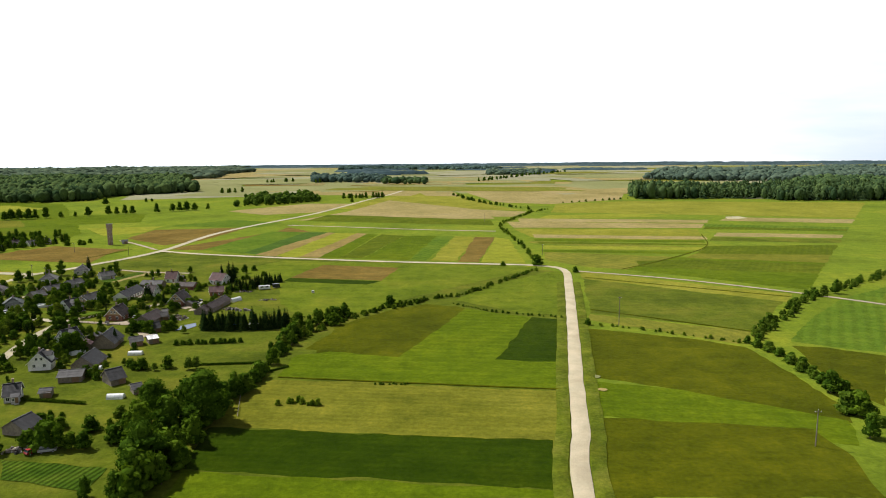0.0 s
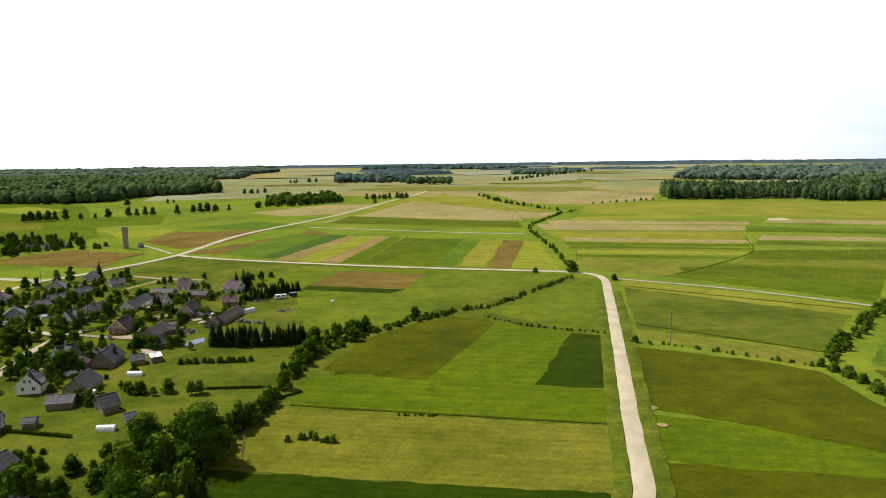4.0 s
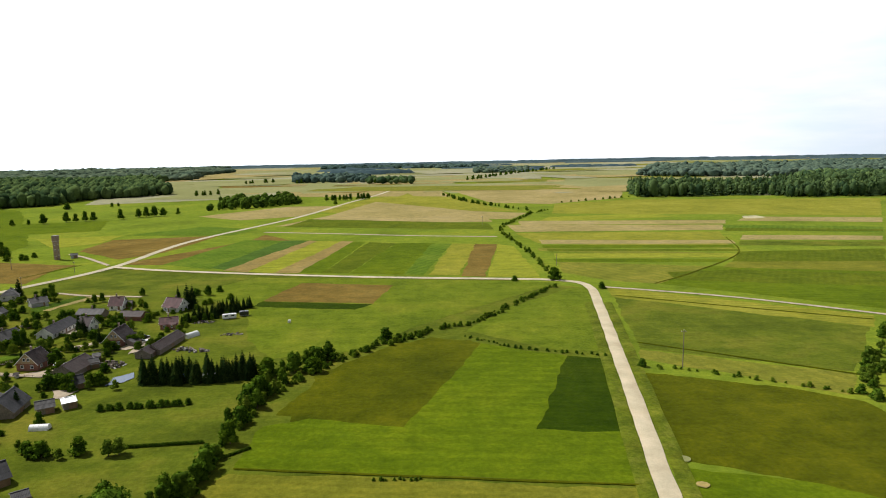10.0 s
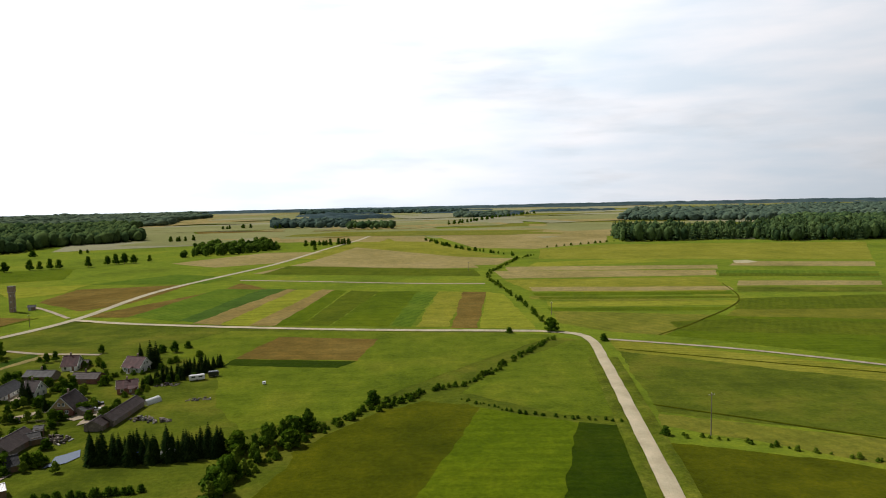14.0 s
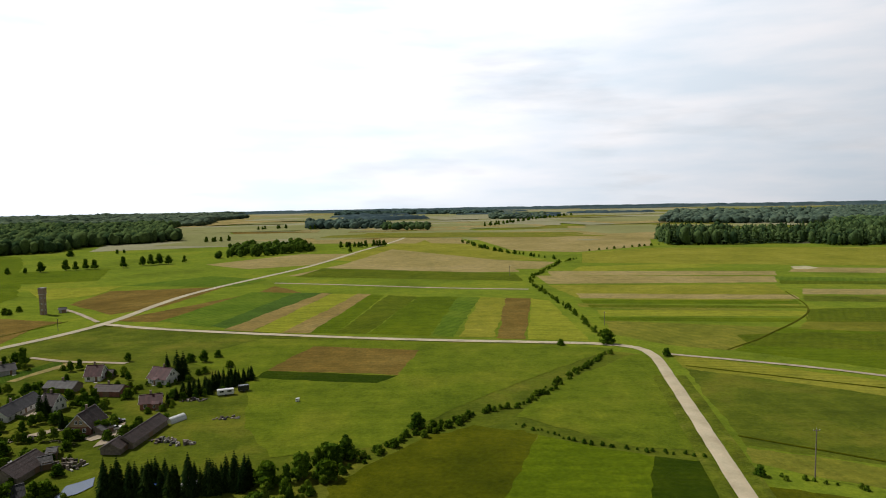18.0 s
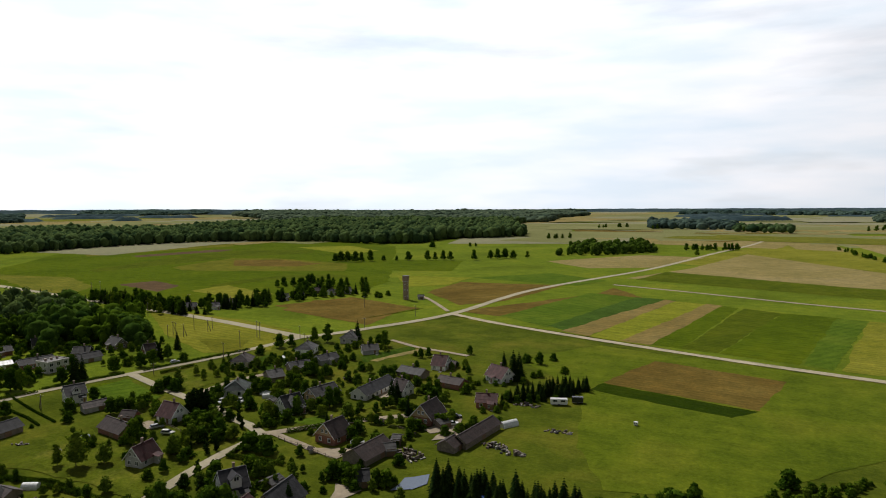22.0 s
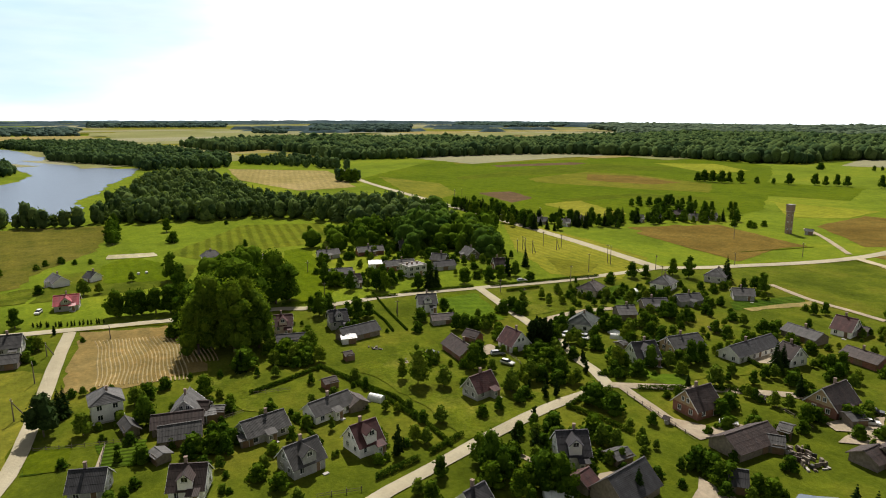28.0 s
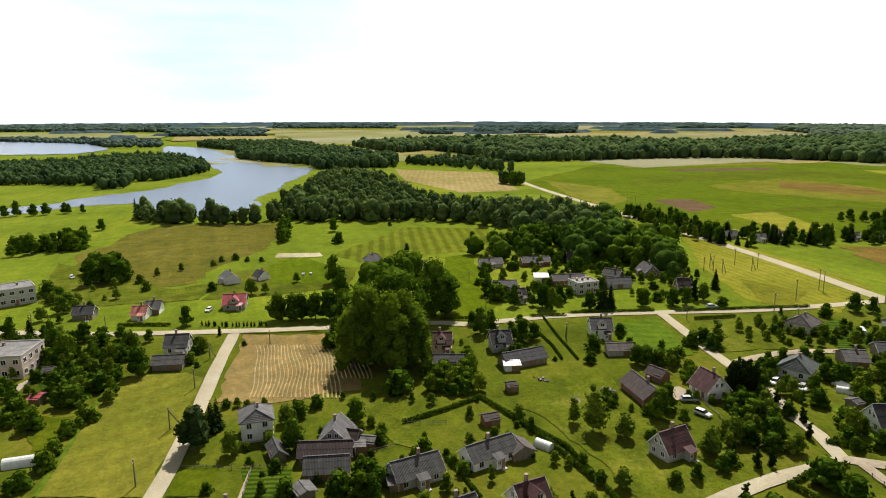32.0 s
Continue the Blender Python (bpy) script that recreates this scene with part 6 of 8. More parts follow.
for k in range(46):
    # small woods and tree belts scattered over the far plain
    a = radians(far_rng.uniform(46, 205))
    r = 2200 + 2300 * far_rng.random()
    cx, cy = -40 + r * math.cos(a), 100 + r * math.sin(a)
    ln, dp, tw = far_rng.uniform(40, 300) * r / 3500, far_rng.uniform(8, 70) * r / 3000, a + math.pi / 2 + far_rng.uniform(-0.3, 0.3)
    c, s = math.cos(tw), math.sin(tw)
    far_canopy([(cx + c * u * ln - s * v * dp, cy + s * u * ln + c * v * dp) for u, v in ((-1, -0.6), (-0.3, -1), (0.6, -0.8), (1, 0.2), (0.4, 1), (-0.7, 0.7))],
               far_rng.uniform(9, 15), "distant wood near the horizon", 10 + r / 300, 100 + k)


# ---- trees ----
thicket(('bush', 'bush', 'ash', 'greybush'), [(-69.9, 166.9), (-64.7, 201.7), (-62.0, 222.1)], 3.5, 3, 7, 1.5)
thicket(('bush', 'greybush', 'bush'), [(-62.8, 225.1), (-60.2, 258.3), (-48.6, 284.6), (-28.4, 310.7), (-7.0, 331.1)], 1.7, 1.2, 2.7, 2.2)
thicket(('ash', 'bush'), [(-62.8, 225.1), (-60.2, 258.3), (-48.6, 284.6)], 8, 3, 5.5, 1.5)
thicket(('bush', 'bush', 'greybush'), [(-25.9, 314.2), (-7.1, 332.5), (9.1, 340.2), (20.4, 357.3), (38.7, 384.5), (59.8, 416.1)], 1.8, 0.9, 2.4, 1.8)
thicket(('bush', 'bush'), [(4.4, 322.0), (22.8, 305.3), (39.3, 298.4), (55.3, 292.9)], 1.8, 0.6, 1.4, 0.9)
thicket(('bush', 'greybush'), [(60.7, 281.9), (76.4, 276.0), (96.8, 265.0), (118.7, 251.7)], 2.6, 0.7, 1.8, 0.9)
thicket(('bush', 'greybush'), [(119.5, 253.2), (125.7, 239.1), (123.7, 219.7), (124.7, 195.6), (119.9, 170.4)], 2, 2, 4.2, 2)
thicket(('bush', 'greybush', 'willow'), [(123.9, 257.9), (164.3, 305.0), (191.7, 335.3), (218.9, 356.2), (267.9, 393.8)], 2.2, 1.8, 4, 3)
thicket(('bush', 'ash', 'greybush'), [(64.7, 437.4), (64.3, 510.7), (60.4, 579.7), (57.3, 659.5), (63.4, 696.3), (109.6, 819.3), (136.8, 858.5)], 4.2, 1.4, 3.4, 2)
thicket(('bush', 'ash'), [(16.2, 1161.9), (48.2, 1001.0), (76.2, 925.4), (113.8, 851.2)], 9, 3, 6, 3)
thicket(('bush',), [(169.4, 961.2), (296.0, 1046.9)], 14, 2, 4, 2)
thicket(('bush',), [(-23.1, 207.4), (-11.0, 206.8)], 1.2, 0.6, 1.1, 0.5)
thicket(('bush', 'greybush'), [(-49.7, 188.4), (-43.7, 191.9), (-36.2, 188.2)], 1.4, 1, 2.2, 1.6)
tree("bush", 62.2, 433.0, 6.8)
tree("bush", 82.7, 407.6, 3.6)
tree("bush", 39.6, 431.4, 3.4)
tree("bush", 63.0, 280.9, 3.0)
tree("oak", 120.9, 198.1, 7.8)
tree("greybush", 116.7, 182.2, 6.7)
tree("bush", 118.6, 180.2, 7.5)
tree("oak", 112.2, 165.1, 7.7)
tree("ash", 206.7, 341.9, 7.5)
tree("bush", -26.4, 320.2, 4.6)
tree("ash", -60.7, 260.7, 7.1)
tree("ash", -55.0, 282.8, 6.3)
tree("bush", -48.3, 282.7, 5.1)
tree_line(('spruce',), [(-104.0, 275.6), (-92.7, 274.7), (-78.6, 275.5), (-67.0, 277.5)], 1.3, 6, 9, 0.8)
tree_line(('spruce',), [(-104.0, 279.9), (-94.3, 278.7), (-80.0, 279.5), (-67.0, 281.4)], 1.5, 6, 9, 0.8)
tree_line(('ash', 'bush'), [(-63.6, 276.7), (-57.6, 282.9), (-50.7, 291.9), (-44.6, 299.3)], 3, 5, 8, 2)
tree("big", -66.7, 176.9, 16.0)
tree("big", -81.6, 178.2, 13.7)
tree("ash", -73.5, 180.2, 12.0)
tree("big", -70.7, 146.7, 13.5)
tree("ash", -73.7, 168.7, 12.6)
tree("ash", -70.3, 140.1, 10.6)
tree("ash", -78.9, 135.9, 5.4)
tree("ash", -72.1, 135.9, 6.7)
tree("oak", -64.6, 180.1, 8.4)
tree("ash", -65.3, 197.8, 8.2)
tree("ash", -64.1, 202.7, 5.6)
tree("oak", -60.6, 228.2, 6.9)
tree("ash", -62.8, 217.9, 4.8)
tree("ash", -65.0, 241.7, 4.4)
tree("ash", -78.2, 161.9, 13.6)
tree("ash", -76.0, 149.5, 7.8)
tree("ash", -76.8, 195.5, 7.2)
tree_line(('bush', 'oak', 'ash'), [(-105.3, 162.1), (-97.8, 160.4), (-89.9, 162.0), (-81.2, 165.3)], 3.6, 5, 8, 2)
tree_line(('bush', 'oak'), [(-112.7, 158.9), (-106.1, 162.1)], 4, 5, 7, 2)
tree_line(('ash', 'bush', 'fruit'), [(-100.1, 172.6), (-82.8, 168.8)], 7, 3, 5, 2)
tree("fruit", -91.2, 178.3, 5.0)
tree("fruit", -99.1, 175.7, 3.1)
tree("bush", -109.7, 181.4, 1.7)
tree("bush", -113.5, 182.2, 1.7)
tree_line(('fruit', 'bush'), [(-112.5, 222.7), (-105.9, 225.7), (-97.6, 222.5), (-85.3, 226.7)], 3.5, 3, 5, 2.5)
thicket(('bush',), [(-106.1, 252.7), (-95.1, 254.0), (-80.0, 256.2)], 1.8, 1.6, 2.4, 0.4, "low green garden hedge of bushes", name="garden_hedge")
thicket(('bush',), [(-106.1, 162.1), (-109.4, 160.5)], 3, 3, 5, 2, "low green garden hedge of bushes", name="garden_hedge")
tree_line(('ash', 'birch', 'bush'), [(-62.5, 249.0), (-57.6, 273.6)], 3, 4, 7, 2)
tree("bigpale", -257.5, 205.6, 25.4)
tree("bigpale", -254.0, 201.0, 18.0)
tree("bigpale", -250.9, 210.9, 24.9)
tree("bigpale", -256.0, 216.4, 20.7)
tree("bigpale", -250.6, 218.3, 17.8)
tree("big", -281.4, 205.0, 16.1)
tree("big", -279.0, 211.9, 19.3)
tree("big", -295.7, 238.3, 21.9)
tree("ash", -297.3, 244.2, 13.8)
tree("ash", -297.4, 233.5, 12.6)
tree("big", -276.5, 218.9, 24.5)
tree("ash", -298.1, 212.0, 14.3)
tree("ash", -343.2, 224.4, 9.8)
tree_line(('oak',), [(-309.8, 183.3), (-308.2, 191.5), (-305.8, 200.2), (-304.8, 209.1)], 3.2, 10, 12.5, 0.6)
tree_line(('thuja',), [(-312.7, 158.1), (-307.7, 169.0), (-304.6, 180.4)], 1.3, 1.6, 2.1, 0.2)
tree("bush", -275.5, 197.7, 5.6)
tree("bush", -276.6, 202.3, 4.1)
tree("bush", -234.9, 209.3, 6.3)
tree("spruce", -233.4, 208.2, 7.0)
tree("bush", -286.3, 172.0, 1.7)
tree("thuja", -299.5, 164.5, 3.3)
tree("fruit", -285.2, 159.7, 4.6)
tree("oak", -315.1, 153.3, 7.7)
tree("bush", -307.7, 128.0, 4.6)
tree("ash", -287.0, 121.8, 10.8)
tree("oak", -307.8, 122.6, 7.0)
tree("fruit", -294.6, 139.3, 5.5)
tree("fruit", -284.0, 134.4, 6.1)
tree("oak", -270.4, 142.8, 8.7)
tree("bush", -272.8, 127.4, 4.2)
tree("oak", -300.7, 142.8, 4.7)
tree("spruce", -315.7, 105.4, 8.7)
tree("ash", -316.7, 99.4, 8.3)
tree("ash", -318.1, 110.6, 6.4)
tree("oak", -306.9, 133.7, 4.8)
tree("ash", -287.0, 128.6, 7.0)
tree("ash", -301.9, 115.7, 8.2)
tree_line(('bush', 'fruit', 'ash'), [(-250.5, 114.4), (-246.0, 122.6), (-241.3, 132.0), (-246.7, 134.7), (-258.3, 136.7)], 4.5, 3.5, 7, 3)
tree_line(('bush', 'fruit', 'ash'), [(-267.8, 109.7), (-255.0, 120.5), (-251.5, 127.5), (-258.3, 131.4)], 5, 3, 6, 3)
tree_line(('bush', 'fruit'), [(-264.4, 130.3), (-269.6, 136.4), (-279.7, 142.6), (-273.2, 147.8)], 4, 2, 4, 2)
thicket(('bush',), [(-219.8, 128.8), (-225.1, 130.8), (-231.3, 131.6), (-240.4, 134.5)], 3.5, 2.5, 4.5, 1.5, "low green garden hedge of bushes", name="garden_hedge")
thicket(('bush',), [(-212.1, 124.9), (-213.7, 127.4), (-218.6, 129.1)], 3, 3, 4, 2, "low green garden hedge of bushes", name="garden_hedge")
tree_line(('bush', 'fruit'), [(-285.5, 106.2), (-273.4, 116.2), (-285.6, 119.1), (-282.8, 127.0)], 5, 2, 4, 2)
thicket(('bush',), [(-273.6, 130.1), (-278.9, 138.1)], 2.5, 1, 1.8, 0.6, "low green garden hedge of bushes", name="garden_hedge")
thicket(('bush',), [(-264.9, 128.8), (-262.4, 136.1)], 2.5, 1, 1.8, 0.6, "low green garden hedge of bushes", name="garden_hedge")
tree("pine", -218.9, 159.8, 11.4)
tree("pine", -222.8, 160.3, 8.7)
tree("spruce", -229.1, 164.4, 7.3)
tree("spruce", -227.5, 163.2, 7.3)
tree("fruit", -215.0, 167.4, 6.1)
tree("fruit", -226.3, 179.6, 4.6)
tree("ash", -213.2, 180.4, 7.3)
tree("bush", -194.7, 177.0, 3.8)
tree("bush", -201.3, 162.6, 2.4)
tree("fruit", -225.2, 180.9, 4.3)
tree("oak", -222.2, 195.8, 6.2)
tree("bush", -232.6, 187.7, 3.3)
tree("bush", -228.8, 183.2, 4.1)
tree("bush", -240.1, 166.3, 2.5)
tree("fruit", -239.8, 169.0, 2.5)
tree("bush", -210.9, 183.1, 2.0)
tree("ash", -356.3, 210.9, 13.5)
tree("ash", -333.9, 210.9, 11.6)
tree("fruit", -349.3, 176.4, 6.9)
tree("fruit", -349.1, 182.0, 4.8)
tree("bush", -361.5, 160.9, 3.6)
tree("fruit", -363.9, 196.0, 4.3)
tree("ash", -340.4, 274.4, 8.4)
tree("bush", -307.3, 267.3, 6.6)
tree("ash", -316.3, 266.7, 8.4)
tree("fruit", -276.4, 262.9, 3.9)
tree("ash", -271.5, 246.4, 9.1)
tree("ash", -274.1, 251.1, 7.3)
tree("oak", -282.0, 247.4, 5.1)
tree_patch(('fruit', 'bush'), [(-245.3, 218.0), (-242.6, 231.9), (-228.6, 232.8), (-225.9, 227.3), (-228.9, 214.5)], 3.6, 3.5, 5.5)
thicket(('bush',), [(-191.7, 185.7), (-197.0, 188.8), (-196.6, 193.2), (-190.5, 195.3)], 2.4, 3, 4.5, 1, "low green garden hedge of bushes", name="garden_hedge")
tree("bush", -192.9, 187.0, 4.7)
tree("bush", -190.9, 191.0, 5.1)
tree("oak", -188.9, 192.8, 5.4)
tree("bush", -199.8, 211.0, 1.6)
tree("birch", -187.1, 216.3, 3.7)
tree("oak", -204.2, 233.0, 3.3)
tree("fruit", -210.4, 232.7, 4.0)
tree("bush", -207.0, 230.7, 1.6)
tree("oak", -186.6, 206.7, 3.8)
tree_line(('bush', 'fruit'), [(-192.2, 229.9), (-186.6, 232.2), (-181.4, 234.4), (-175.2, 237.0)], 4, 1.5, 3, 2)
tree_patch(('fruit',), [(-197.1, 230.9), (-197.7, 236.8), (-177.8, 238.6), (-179.2, 228.3)], 7, 2, 3.5)
tree("oak", -260.2, 256.6, 8.5)
tree("ash", -262.9, 253.8, 6.4)
tree("oak", -261.4, 261.1, 5.7)
tree("ash", -297.9, 270.4, 8.2)
tree("oak", -292.2, 279.4, 10.2)
tree("oak", -296.9, 288.9, 7.9)
tree("ash", -289.2, 281.3, 8.2)
tree("oak", -284.4, 294.5, 6.9)
tree("oak", -280.8, 315.3, 7.6)
tree("bush", -286.2, 325.4, 4.1)
tree("oak", -278.3, 326.5, 7.7)
tree("oak", -276.5, 331.4, 7.6)
tree("ash", -280.1, 342.0, 7.6)
tree("thuja", -281.4, 338.5, 7.8)
tree("spruce", -292.4, 357.5, 8.5)
tree("bush", -271.4, 343.3, 3.9)
tree("spruce", -282.4, 299.9, 11.6)
tree("spruce", -282.4, 302.3, 10.1)
tree("spruce", -282.9, 298.6, 10.3)
tree("bush", -256.1, 289.5, 3.9)
tree("oak", -231.5, 279.1, 6.0)
tree("oak", -229.3, 281.4, 6.1)
tree("bush", -229.4, 285.2, 4.6)
tree("fruit", -225.5, 287.1, 4.0)
tree("bush", -239.2, 304.6, 4.9)
tree("bush", -240.3, 309.3, 5.0)
tree("bush", -234.5, 308.6, 5.0)
tree("birch", -236.7, 311.6, 8.4)
tree("bush", -246.8, 274.2, 5.1)
tree("bush", -237.0, 267.5, 3.8)
tree("bush", -233.2, 294.9, 3.2)
tree("fruit", -239.8, 293.7, 3.3)
tree_patch(('fruit',), [(-253.9, 331.2), (-249.1, 348.4), (-232.8, 341.5), (-233.7, 320.1)], 5.5, 2.5, 4)
thicket(('bush',), [(-230.4, 288.9), (-219.6, 287.4), (-210.7, 283.9)], 4, 3, 5, 2, "low green garden hedge of bushes", name="garden_hedge")
tree("birch", -204.3, 244.0, 6.9)
tree("birch", -199.2, 246.1, 10.9)
tree("fruit", -194.0, 250.9, 5.6)
tree("bush", -209.2, 254.6, 3.4)
tree("bush", -209.0, 257.3, 2.3)
tree("oak", -199.4, 264.3, 8.3)
tree("fruit", -181.4, 263.9, 6.7)
tree("bush", -174.1, 249.7, 3.1)
tree("fruit", -176.8, 239.4, 4.3)
tree("thuja", -168.9, 223.9, 6.9)
tree("fruit", -171.9, 229.8, 4.1)
tree("bush", -171.1, 227.2, 2.0)
tree("fruit", -169.9, 231.5, 4.0)
tree_line(('thuja',), [(-175.4, 268.7), (-173.4, 269.8), (-174.5, 273.3)], 4, 4, 5, 0.5)
tree_line(('thuja', 'fruit'), [(-176.8, 279.8), (-176.2, 282.1), (-180.7, 289.7)], 3.5, 3.5, 5, 0.8)
tree_line(('thuja',), [(-201.9, 297.4), (-196.2, 296.9), (-191.3, 295.8), (-186.9, 294.3), (-182.0, 292.3)], 3.2, 3, 4, 0.3)
tree_line(('thuja',), [(-208.1, 291.3), (-207.6, 294.8), (-205.6, 298.4)], 1, 6.5, 7.5, 0.4)
tree_line(('thuja',), [(-210.4, 293.6), (-209.8, 297.7), (-208.1, 300.3)], 1, 6.5, 7.5, 0.4)
tree_patch(('fruit', 'bush'), [(-205.8, 287.0), (-202.3, 302.6), (-187.5, 291.4), (-188.7, 279.5)], 5, 2.6, 4.2)
tree("thuja", -183.6, 266.2, 2.6)
tree("thuja", -181.2, 269.5, 2.6)
tree("thuja", -180.6, 274.9, 3.5)
tree("thuja", -183.4, 284.8, 3.6)
tree("thuja", -192.2, 282.4, 2.1)
tree("thuja", -189.4, 284.2, 1.9)
tree("thuja", -186.8, 285.0, 2.1)
tree("oak", -204.1, 269.6, 7.3)
tree("fruit", -195.6, 268.0, 4.2)
tree("thuja", -165.0, 257.9, 4.6)
tree("thuja", -157.5, 246.3, 6.2)
tree("ash", -152.7, 236.7, 9.6)
tree("ash", -156.6, 236.7, 7.0)
tree("ash", -148.9, 236.8, 7.3)
tree("oak", -141.6, 240.8, 9.4)
tree("oak", -139.1, 242.9, 8.8)
tree("oak", -143.8, 244.8, 6.7)
tree("thuja", -152.2, 247.9, 6.2)
tree("oak", -156.4, 226.9, 4.8)
tree("fruit", -153.6, 220.1, 3.6)
tree("oak", -142.4, 235.9, 5.9)
tree("bush", -137.0, 243.8, 3.0)
tree("fruit", -148.3, 263.1, 5.0)
tree("fruit", -145.7, 264.8, 4.6)
tree("bush", -145.2, 256.8, 2.6)
tree("oak", -144.6, 239.7, 5.4)
tree("spruce", -129.9, 254.0, 6.8)
tree("ash", -140.9, 261.4, 3.8)
tree_patch(('fruit',), [(-163.2, 267.8), (-163.1, 282.9), (-143.5, 280.3), (-135.8, 278.2), (-141.0, 270.0)], 9, 1.6, 3.2)
tree("oak", -249.6, 382.5, 7.8)
tree("oak", -246.3, 387.5, 6.1)
tree("ash", -243.3, 401.5, 8.0)
tree("ash", -236.1, 403.1, 9.8)
tree("spruce", -223.5, 411.6, 11.1)
tree("ash", -204.2, 407.9, 7.9)
tree("oak", -209.1, 409.8, 5.7)
tree("oak", -211.6, 406.0, 5.2)
tree("bush", -221.0, 391.6, 3.3)
tree("bush", -216.6, 393.6, 3.5)
tree("bush", -216.0, 399.3, 3.3)
tree("oak", -194.9, 349.9, 5.8)
tree("oak", -201.0, 348.7, 6.1)
tree("oak", -192.4, 328.8, 5.1)
tree("oak", -184.3, 324.6, 6.9)
tree("bush", -182.0, 328.3, 3.7)
tree("oak", -173.0, 359.8, 5.7)
tree("bush", -172.1, 363.3, 4.2)
tree("oak", -176.8, 395.8, 4.8)
tree("oak", -174.2, 398.5, 4.9)
tree("bush", -181.1, 398.0, 2.5)
tree("oak", -169.2, 319.3, 7.3)
tree("oak", -169.1, 323.6, 6.0)
tree("oak", -178.8, 308.5, 6.2)
tree("ash", -174.0, 307.8, 7.1)
tree("bush", -174.8, 313.0, 3.4)
tree("fruit", -178.6, 299.1, 7.1)
tree("oak", -177.9, 301.7, 5.1)
tree("bush", -172.6, 318.1, 3.8)
tree("spruce", -152.9, 334.5, 9.5)
tree("spruce", -153.3, 338.6, 8.1)
tree("fruit", -155.5, 311.6, 5.7)
tree("spruce", -159.4, 305.6, 3.8)
tree("spruce", -139.9, 324.2, 6.6)
tree("oak", -144.2, 346.6, 6.2)
tree("oak", -143.6, 351.3, 5.7)
tree("oak", -147.7, 348.8, 3.7)
tree("bush", -145.0, 302.7, 5.0)
tree("fruit", -146.6, 312.4, 3.6)
tree("oak", -130.6, 310.7, 5.8)
tree("bush", -130.0, 314.4, 3.5)
tree("bush", -144.0, 298.0, 4.3)
tree("fruit", -139.8, 313.2, 4.4)
tree("fruit", -137.1, 314.6, 4.3)
tree("bush", -128.1, 273.4, 4.9)
tree("oak", -124.9, 270.8, 5.3)
tree("bush", -122.2, 269.6, 2.9)
tree("oak", -119.0, 274.6, 4.5)
tree("bush", -129.1, 282.1, 2.5)
tree("fruit", -134.8, 340.0, 4.6)
thicket(('bush',), [(-156.9, 305.4), (-151.0, 311.3), (-143.7, 319.4)], 6, 1.5, 3, 1, "low green garden hedge of bushes", name="garden_hedge")
thicket(('bush',), [(-168.6, 308.5), (-170.1, 298.8), (-178.2, 292.0)], 5, 1.2, 2.2, 0.5, "low green garden hedge of bushes", name="garden_hedge")
tree_line(('bush', 'fruit'), [(-224.5, 318.5), (-205.4, 313.9), (-201.4, 325.4), (-190.5, 326.6)], 5, 2, 4, 2)
thicket(('bush',), [(-232.7, 346.0), (-232.5, 361.4), (-213.0, 355.4)], 6, 2, 3.5, 1.5, "low green garden hedge of bushes", name="garden_hedge")
tree_line(('bush', 'fruit'), [(-210.8, 358.9), (-211.5, 386.0), (-220.3, 412.9)], 7, 2, 4, 2)
tree("spruce", -125.1, 380.8, 12.0)
tree("spruce", -122.8, 381.3, 11.5)
tree("spruce", -130.6, 384.2, 9.7)
tree("oak", -159.8, 412.4, 4.9)
tree("oak", -124.2, 408.9, 6.3)
tree("bush", -130.6, 409.7, 4.0)
tree("bush", -120.9, 417.5, 3.5)
tree("oak", -145.2, 380.9, 3.7)
tree("oak", -120.0, 349.8, 4.3)
tree_line(('spruce',), [(-118.9, 350.0), (-112.3, 355.9), (-102.9, 361.0), (-94.6, 380.7)], 2.4, 4, 6, 1)
tree_line(('bush', 'oak'), [(-120.8, 356.9), (-108.7, 352.4), (-98.7, 362.0)], 4, 2.5, 4.5, 1.5)
thicket(('bush',), [(-126.3, 385.1), (-113.8, 392.7), (-105.9, 404.5)], 7, 2, 3.5, 3, "low green garden hedge of bushes", name="garden_hedge")
tree_line(('bush', 'fruit'), [(-175.0, 344.5), (-168.8, 362.1)], 6, 2, 4, 2)
thicket(('bush',), [(-141.5, 324.9), (-130.6, 324.5), (-116.8, 313.8)], 5, 2, 4, 2, "low green garden hedge of bushes", name="garden_hedge")
tree_line(('bush', 'oak'), [(-136.4, 273.9), (-122.5, 273.7), (-115.3, 275.4)], 4, 3, 6, 2)
tree_line(('fruit', 'bush', 'ash'), [(-222.8, 299.9), (-211.5, 302.6), (-193.8, 301.0)], 4, 3, 6, 3)
tree_line(('fruit', 'bush', 'ash'), [(-203.8, 283.1), (-199.4, 289.1), (-184.5, 283.0)], 5, 3, 6, 3)
tree_line(('oak', 'bush'), [(-417.0, 292.7), (-412.6, 313.8), (-376.5, 320.4), (-336.0, 316.2)], 6, 4, 8, 4)
tree("oak", -495.8, 746.0, 10.5)
tree("oak", -492.2, 752.5, 12.5)
tree("oak", -483.8, 753.9, 13.7)
tree("oak", -474.2, 755.5, 14.3)
tree("oak", -470.4, 762.2, 11.9)
tree("oak", -462.6, 769.6, 14.5)
tree("oak", -450.1, 777.8, 7.6)
tree("oak", -437.5, 786.2, 6.4)
tree("oak", -426.7, 794.3, 12.2)
tree("oak", -409.9, 810.1, 12.4)
tree("oak", -400.6, 811.6, 9.8)
tree("oak", -394.0, 819.3, 11.2)
tree("oak", -385.3, 820.7, 10.5)
tree("oak", -359.8, 831.5, 12.5)
tree("oak", -349.3, 854.2, 11.5)
